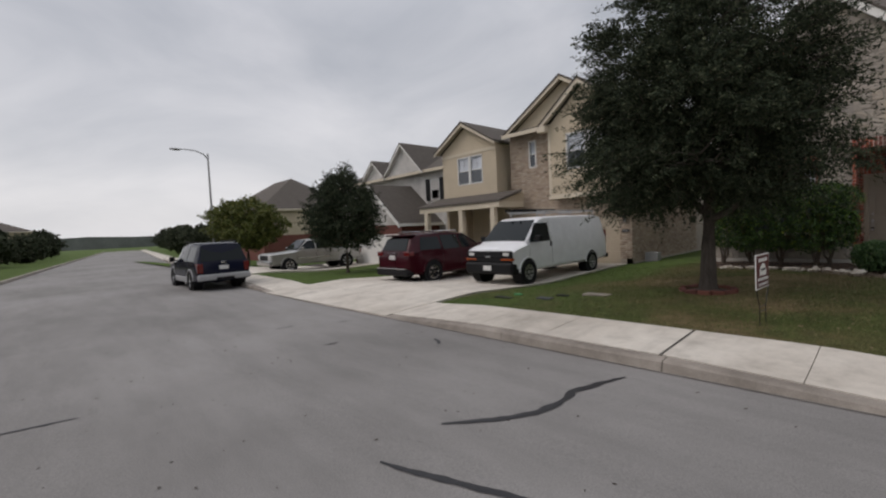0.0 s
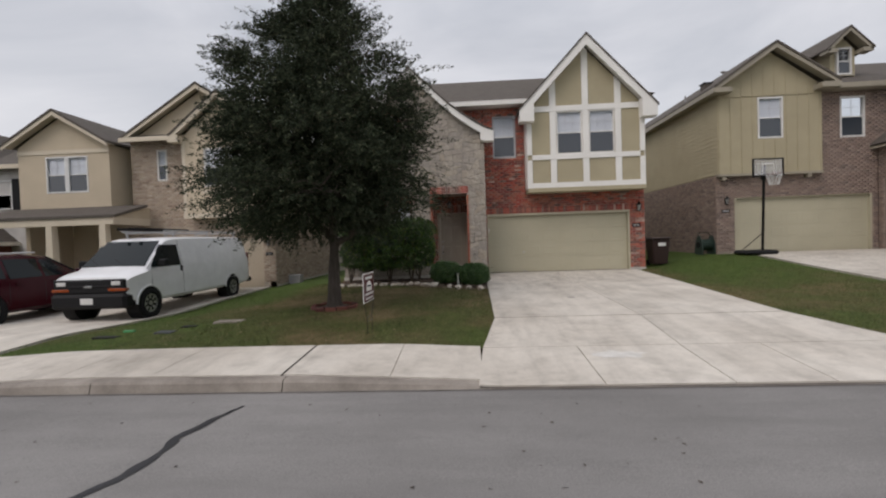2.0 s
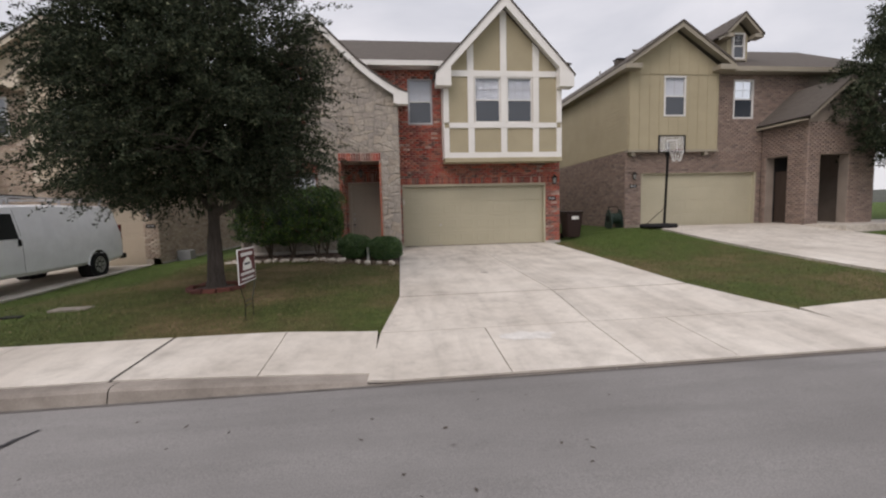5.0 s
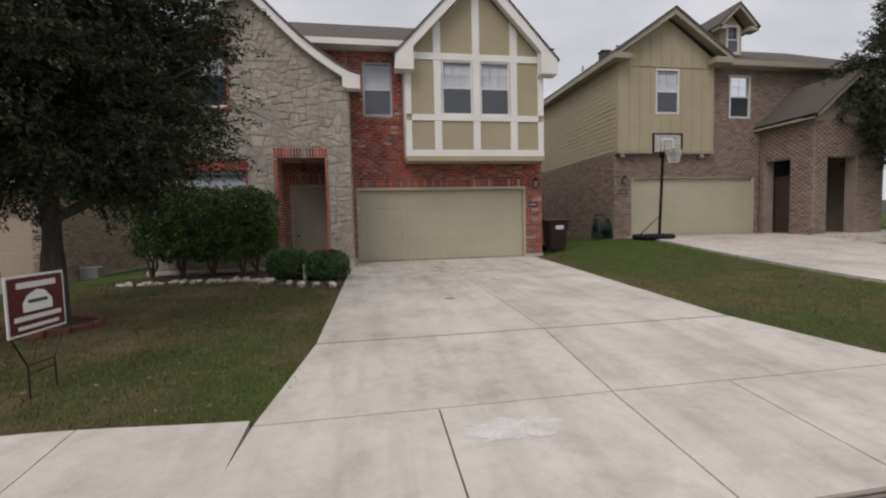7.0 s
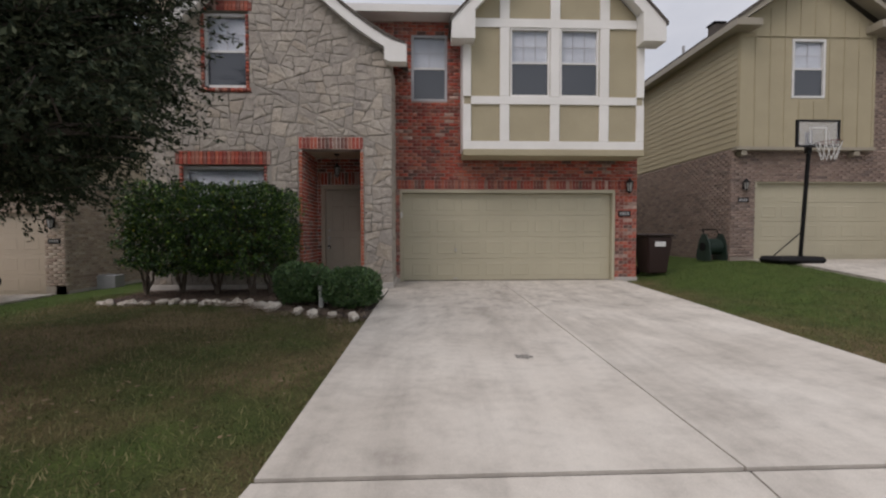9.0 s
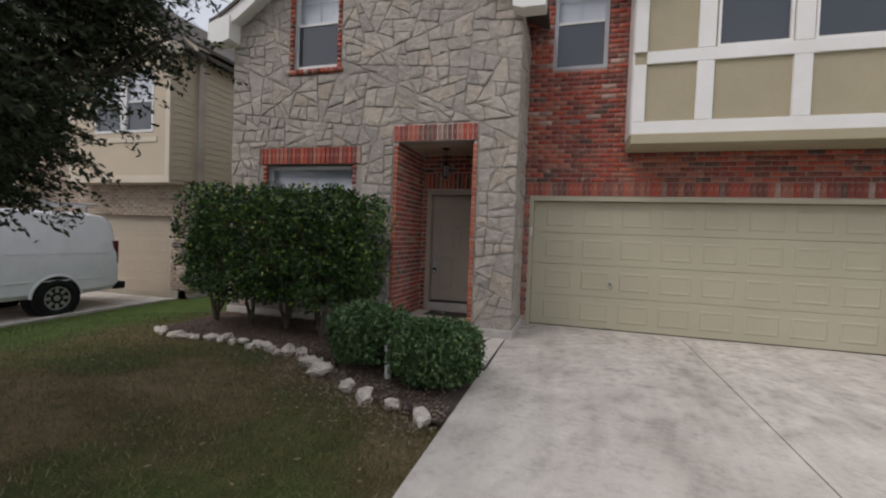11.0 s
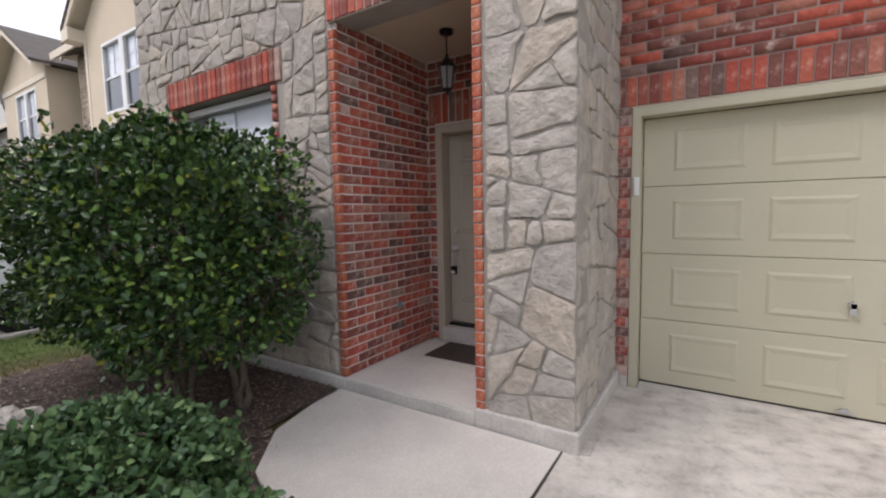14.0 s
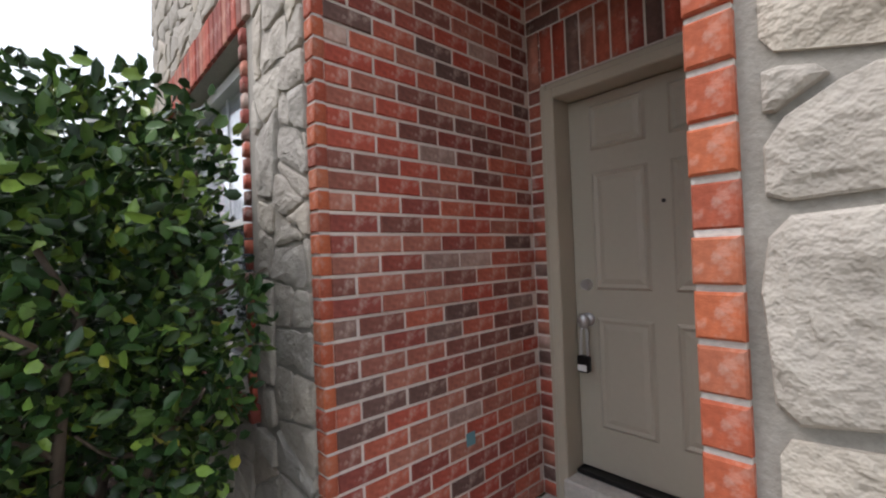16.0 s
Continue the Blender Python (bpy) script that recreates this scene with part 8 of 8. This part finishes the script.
def blot(name, label, cx, cy, w, d, mat, seed):
    """A thin irregular deposit on the paving."""
    rng = np.random.default_rng(seed)
    bm = bmesh.new()
    n = 40
    c = bm.verts.new((cx, cy, hz(cx, cy) + 0.022))
    rim_v = []
    for i in range(n):
        a = 2 * math.pi * i / n
        r = 1 + 0.55 * noise.noise(Vector((math.cos(a) * 2.2, math.sin(a) * 2.2, seed))) + 0.12 * rng.normal()
        x, y = cx + w * r * math.cos(a), cy + d * r * math.sin(a)
        rim_v.append(bm.verts.new((x, y, hz(x, y) + 0.0215)))
    for i in range(n):
        bm.faces.new((c, rim_v[i], rim_v[(i + 1) % n]))
    tagged(link(name, bm, mat), label, "stain", kind="structure")


blot("lime_stain", "white lime deposit on the driveway concrete", -1.27, -9.88, 0.36, 0.14, surface("lime_deposit", (0.68, 0.66, 0.62), (0.55, 0.53, 0.49), coarse=6), 4)
blot("oil_spot", "small dark spot on the driveway concrete", -0.97, -5.9, 0.09, 0.07, surface("oil_mark", (0.2, 0.185, 0.165), (0.26, 0.245, 0.22), coarse=9), 7)

# small white drain pipe between the low shrubs
dp = thing("drain_pipe", "short white plastic drain pipe between the low shrubs", "pipe", at=(-3.62, -3.27, hz(-3.62, -3.27)))
bm = bmesh.new()
tube(bm, (0, 0, -0.08), (0, 0, 0.32), 0.035, seg=14)
part("pipe", bm, M["vinyl"], dp, smooth=False)
bm = bmesh.new()
tube(bm, (0, 0, 0.3), (0, 0, 0.37), 0.046, seg=14)
part("cap", bm, M["vinyl"], dp)

# ---- bricks and stones ----
def brick_mesh(w, h, d, chamfer=0.004):
    """A brick centred on its face: x along, z up, its face at y = -d."""
    bm = bmesh.new()
    c = chamfer
    back = [bm.verts.new((sx * w / 2, 0, sz * h / 2)) for sx, sz in ((-1, -1), (1, -1), (1, 1), (-1, 1))]
    mid = [bm.verts.new((sx * w / 2, -d + c, sz * h / 2)) for sx, sz in ((-1, -1), (1, -1), (1, 1), (-1, 1))]
    fr = [bm.verts.new((sx * (w / 2 - c), -d, sz * (h / 2 - c))) for sx, sz in ((-1, -1), (1, -1), (1, 1), (-1, 1))]
    for i in range(4):
        k = (i + 1) % 4
        bm.faces.new((back[i], back[k], mid[k], mid[i]))
        bm.faces.new((mid[i], mid[k], fr[k], fr[i]))
    bm.faces.new(fr)
    me = bpy.data.meshes.new("brick")
    bm.normal_update()
    bm.to_mesh(me)
    bm.free()
    return me


BRICK_CACHE = {}


def courses(x0, x1, z0, z1, holes=(), bl=0.204, bh=0.0675, gap=0.0105, start=0):
    out = []
    r, z = start, z0
    while z + bh * 0.6 < z1:
        za, zb = z, min(z + bh, z1)
        spans = [(x0, x1)]
        for h in holes:
            if h[2] < (za + zb) / 2 < h[3]:
                spans = [p for a, b_ in spans for p in ((a, min(b_, h[0])), (max(a, h[1]), b_)) if p[1] - p[0] > 0.015]
        for a, b_ in spans:
            x = x0 - (bl + gap) / 2 * (r % 2)
            while x < b_:
                xa, xb = max(x, a), min(x + bl, b_)
                if xb - xa > 0.03:
                    out.append(((xa + xb) / 2, (za + zb) / 2, round(xb - xa, 3), round(zb - za, 4)))
                x += bl + gap
        z += bh + gap
        r += 1
    return out


def soldiers(x0, x1, z0, z1, bw=0.0675, gap=0.0105):
    n = max(1, round((x1 - x0) / (bw + gap)))
    w = (x1 - x0) / n
    return [(x0 + w * (i + 0.5), (z0 + z1) / 2, round(w - gap, 4), round(z1 - z0 - 0.008, 4)) for i in range(n)]


def lay(cells, m, host, mat, depth=0.038, single=True, rng=None, name="brick", chamfer=0.004):
    """Lays bricks by the cells on the plane of the pose m (x along, z up, -y outward)."""
    rng = rng or np.random.default_rng(1)
    if single:
        for x, z, w, h in cells:
            key = (w, h, depth, mat.name)
            if key not in BRICK_CACHE:
                BRICK_CACHE[key] = brick_mesh(w, h, depth, chamfer)
                BRICK_CACHE[key].materials.append(mat)
            o = new(name, BRICK_CACHE[key])
            o.parent = host
            o.matrix_basis = m @ pose(x, float(rng.normal() * 0.0018), z, 0, 0, float(rng.normal() * 0.5))
    else:
        V, F = [], []
        for x, z, w, h in cells:
            d = depth + float(rng.normal() * 0.0018)
            q = len(V)
            for yy, e in ((0, 0.0), (-d, 0.002)):
                for sx, sz in ((-1, -1), (1, -1), (1, 1), (-1, 1)):
                    p = m @ Vector((x + sx * (w / 2 - e), yy, z + sz * (h / 2 - e)))
                    V.append(tuple(p))
            F.append((q + 4, q + 5, q + 6, q + 7))
            for i in range(4):
                k = (i + 1) % 4
                F.append((q + i, q + k, q + 4 + k, q + 4 + i))
        ob = np_mesh("bricks", V, F, mat, host)
        ob["kind"] = "stuff"


rngb = np.random.default_rng(77)
bb_ = bpy.data.objects
porch = bb_["porch_backing"]
front = bb_["brick_backing"]
stonework = bb_["stone_backing"]
# porch: left lining, jamb headers, lintel
lay(courses(SY + 0.045, 0.1, 0.105, 2.915, bh=0.0645, gap=0.0135), pose(-4.527, 0, 0, 0, 0, 90), porch, M["brick_red"], 0.037, True, rngb)
head = [(0.0, 0.105 + 0.078 * i + 0.034, 0.062, 0.0675) for i in range(36) if 0.105 + 0.078 * i + 0.068 < 2.885]
# mortar behind the jamb headers
for xm in (-3.2695, -4.5205):
    part("mortar_bed", boxed(xm - 0.0295, xm + 0.0295, SY + 0.0035, SY + 0.04, 0.106, 2.83), M["mortar_jamb"], porch)
lay(head, pose(-3.2695, SY + 0.042, 0), porch, M["brick_orange"], 0.047, True, rngb)
lay(head, pose(-4.5205, SY + 0.042, 0), porch, M["brick_orange"], 0.047, True, rngb)
lay(soldiers(-4.555, -3.237, 2.885, 3.13), pose(0, SY + 0.036, 0), stonework, M["brick_red"], 0.045, True, rngb)
part("lintel_back", boxed(-4.555, -3.237, SY + 0.0, SY + 0.2, 2.885, 3.135), M["mortar_red"], house)
lay(courses(-0.1, -SY - 0.045, 0.105, 2.915, bh=0.0645, gap=0.0135), pose(-3.263, 0, 0, 0, 0, -90), porch, M["brick_red"], 0.037, False, rngb)
lay(courses(-4.49, -3.3, 0.105, 2.915, [(DX0 - 0.1, DX1 + 0.1, 0, 2.6)]), pose(0, 0.135, 0), porch, M["brick_red"], 0.035, False, rngb)
lay(soldiers(-4.49, -3.3, DZ1 + 0.11, 2.595), pose(0, 0.135, 0), porch, M["brick_red"], 0.035, False, rngb)
# garage front
lay(courses(-2.68, 3.1, 0.105, 2.18, [(-2.56, 2.58, -1, 3)]), pose(0, 0.03, 0), front, M["brick_red"], 0.036, True, rngb)
lay(soldiers(-2.68, 3.1, 2.19, 2.405), pose(0, 0.03, 0), front, M["brick_red"], 0.042, True, rngb)
lay(courses(-2.68, 3.1, 2.415, 6.05, [(-2.28, -1.44, 4.24, 5.78), (-1.1, 2.91, 2.9, 7)]), pose(0, 0.03, 0), front, M["brick_red"], 0.036, False, rngb)
lay(courses(-4.4, -2.68, 4.62, 6.05), pose(0, 0.03, 0), front, M["brick_red"], 0.036, False, rngb)
# window surrounds in the stone front
for x0, x1, z0, z1 in ((-6.95, -5.2, 0.75, 2.56), (-6.48, -5.53, 4.11, 5.65)):
    lay(soldiers(x0 - 0.08, x1 + 0.08, z1 - 0.002, z1 + (0.27 if z0 < 2 else 0.2)), pose(0, SY + 0.036, 0), stonework, M["brick_red"], 0.046, True, rngb)
    n = int((z1 - z0) / 0.078)
    for xx in (x0 + 0.03, x1 - 0.03):
        lay([(0, z0 + 0.034 + 0.078 * i, 0.06, 0.0675) for i in range(n)], pose(xx, SY + 0.036, 0), stonework, M["brick_red"], 0.044, False, rngb)
    lay(soldiers(x0 - 0.04, x1 + 0.04, z0 - 0.09, z0), pose(0, SY + 0.036, 0), stonework, M["brick_red"], 0.065, False, rngb)


for (args_, m_, host_, mat_, d_, seed_) in BRICK_JOBS:
    lay(courses(*args_), m_, host_, mat_, d_, False, np.random.default_rng(seed_))


# stones: an irregular flagstone pattern
def clip(poly, nx, ny, c):
    """Keeps the side nx*x + ny*y <= c."""
    out = []
    for (xa, ya), (xb, yb) in zip(poly, poly[1:] + poly[:1]):
        da, db = nx * xa + ny * ya - c, nx * xb + ny * yb - c
        if da <= 0:
            out.append((xa, ya))
        if da * db < 0:
            t_ = da / (da - db)
            out.append((xa + (xb - xa) * t_, ya + (yb - ya) * t_))
    return out


def flagstones(x0, x1, z0, z1, holes, top, rng, gap=0.008):
    """Angular stones: the wall is broken again and again across its longer way, until the pieces are a hand or two wide."""
    done = []
    heap = [[(x0, z0), (x1, z0), (x1, z1), (x0, z1)]]
    while heap:
        poly = heap.pop()
        n = len(poly)
        area = abs(sum(poly[i][0] * poly[(i + 1) % n][1] - poly[(i + 1) % n][0] * poly[i][1] for i in range(n))) / 2
        P_ = np.array(poly)
        c = P_.mean(0)
        if area < 0.036 + 0.09 * rng.uniform() ** 1.6:
            done.append((c, poly))
            continue
        span = P_.max(0) - P_.min(0)
        ax = np.array((1.0, 0.0) if span[0] > span[1] * rng.uniform(0.95, 1.35) else (0.0, 1.0))
        turn = min(max(rng.normal() * 0.27, -0.55), 0.55)
        nx, nz = ax[0] * math.cos(turn) - ax[1] * math.sin(turn), ax[0] * math.sin(turn) + ax[1] * math.cos(turn)
        q = c + ax * rng.uniform(-0.13, 0.13) * float(span @ ax)
        k = nx * q[0] + nz * q[1]
        for half in (clip(poly, nx, nz, k), clip(poly, -nx, -nz, -k)):
            if len(half) > 2:
                heap.append(half)
    out = []
    for c, poly in done:
        if c[1] > top(c[0]) - 0.03:
            continue
        for h in holes:
            if len(poly) > 2 and max(v[0] for v in poly) > h[0] and min(v[0] for v in poly) < h[1] and max(v[1] for v in poly) > h[2] and min(v[1] for v in poly) < h[3]:
                sides_ = [clip(poly, *k) for k in ((1, 0, h[0]), (-1, 0, -h[1]), (0, 1, h[2]), (0, -1, -h[3]))]
                poly = max(sides_, key=lambda q: abs(sum(q[i][0] * q[i - 1][1] - q[i - 1][0] * q[i][1] for i in range(len(q)))))
        if len(poly) < 3:
            continue
        if len(poly) > 2:
            e = 0.05
            s_ = (top(c[0] + e) - top(c[0] - e)) / (2 * e)
            k = math.hypot(s_, 1)
            poly = clip(poly, -s_ / k, 1 / k, (top(c[0]) - s_ * c[0]) / k)
        # draw the sides in for the joint
        edges_ = list(zip(poly, poly[1:] + poly[:1]))
        for (xa, za), (xb, zb) in edges_:
            ln = math.hypot(xb - xa, zb - za)
            if ln > 0.004 and len(poly) > 2:
                nx, nz = (zb - za) / ln, (xa - xb) / ln
                poly = clip(poly, nx, nz, nx * xa + nz * za - gap * rng.uniform(0.6, 1.2))
        # knock the corners off
        if len(poly) > 2:
            cut = []
            m_ = len(poly)
            for i in range(m_):
                a_, b_, d_ = poly[i - 1], poly[i], poly[(i + 1) % m_]
                for o_ in (a_, d_):
                    ln = math.hypot(o_[0] - b_[0], o_[1] - b_[1])
                    w = min(0.3, rng.uniform(0.008, 0.03) / max(ln, 0.01))
                    cut.append((b_[0] + (o_[0] - b_[0]) * w, b_[1] + (o_[1] - b_[1]) * w))
            poly = cut
        poly = [v for j, v in enumerate(poly) if math.hypot(v[0] - poly[j - 1][0], v[1] - poly[j - 1][1]) > 0.008]
        if len(poly) > 2:
            out.append((tuple(c), poly))
    return out


def stone_piece(poly, m, host, rng, joined=None):
    """One stone with a chipped edge and an uneven hewn face; -y is outward."""
    bm = bmesh.new() if joined is None else joined
    pts = []
    for (xa, za), (xb, zb) in zip(poly, poly[1:] + poly[:1]):
        ln = math.hypot(xb - xa, zb - za)
        n = max(1, min(5, int(ln / 0.07)))
        for i in range(n):
            t_ = i / n
            w = rng.normal() * 0.008 if i else 0
            pts.append((xa + (xb - xa) * t_ + w * (zb - za) / ln, za + (zb - za) * t_ - w * (xb - xa) / ln))
    cx, cz = sum(p[0] for p in pts) / len(pts), sum(p[1] for p in pts) / len(pts)
    base_d = 0.034 + rng.uniform(-0.004, 0.011)
    tx, tz = rng.normal() * 0.022, rng.normal() * 0.022
    o = Vector(rng.uniform(-90, 90, 3))
    rings = []
    for f, d0 in ((1.0, 0.0), (0.985, 0.82), (0.94, 0.97), (0.6, 1.1), (0.3, 1.12)):
        ring_ = []
        for x, z in pts:
            px_, pz_ = cx + (x - cx) * f, cz + (z - cz) * f
            d = base_d * d0 + (tx * (px_ - cx) + tz * (pz_ - cz)) * (d0 > 0)
            if d0 > 0.5:
                d += 0.011 * noise.noise(Vector((px_ * 8, pz_ * 8, 0)) + o) + 0.006 * noise.noise(Vector((px_ * 22, pz_ * 22, 3)) + o)
            ring_.append(bm.verts.new((px_, -max(d, 0.031 if d0 > 0.5 else 0.0), pz_)))
        rings.append(ring_)
    for a, b_ in zip(rings, rings[1:]):
        for i in range(len(a)):
            k = (i + 1) % len(a)
            bm.faces.new((a[i], a[k], b_[k], b_[i]))
    bm.faces.new(rings[-1])
    if joined is not None:
        return None
    ob = part("stone", bm, M["stone"], host)
    ob.matrix_basis = m
    return ob


rngs = np.random.default_rng(9)
upper = bmesh.new()
front_holes = [(-4.568, -3.22, 0.0, 3.145), (-6.49, -5.52, 4.0, 5.87), (-7.04, -5.11, 0.65, 2.84)]
for p, poly in flagstones(SX0, SX1 + 0.005, 0.105, 7.0, front_holes, lambda x: rake_z(x) - 0.03, rngs):
    stone_piece(poly, pose(0, SY + 0.035, 0), stonework, rngs, None if p[1] < 3.2 and p[0] > -5.3 else upper)
upper_ob = part("upper_stones", upper, M["stone"], stonework)
upper_ob.matrix_basis = pose(0, SY + 0.035, 0)
upper_ob["kind"] = "stuff"
upper = bmesh.new()
for p, poly in flagstones(SY + 0.01, 0.028, 0.135, 4.72, [], lambda x: 4.7, rngs):
    stone_piece(poly, pose(SX1 - 0.035, 0, 0, 0, 0, 90), stonework, rngs, None if p[1] < 3.2 else upper)
upper_ob = part("upper_stones", upper, M["stone"], stonework)
upper_ob.matrix_basis = pose(SX1 - 0.035, 0, 0, 0, 0, 90)
upper_ob["kind"] = "stuff"
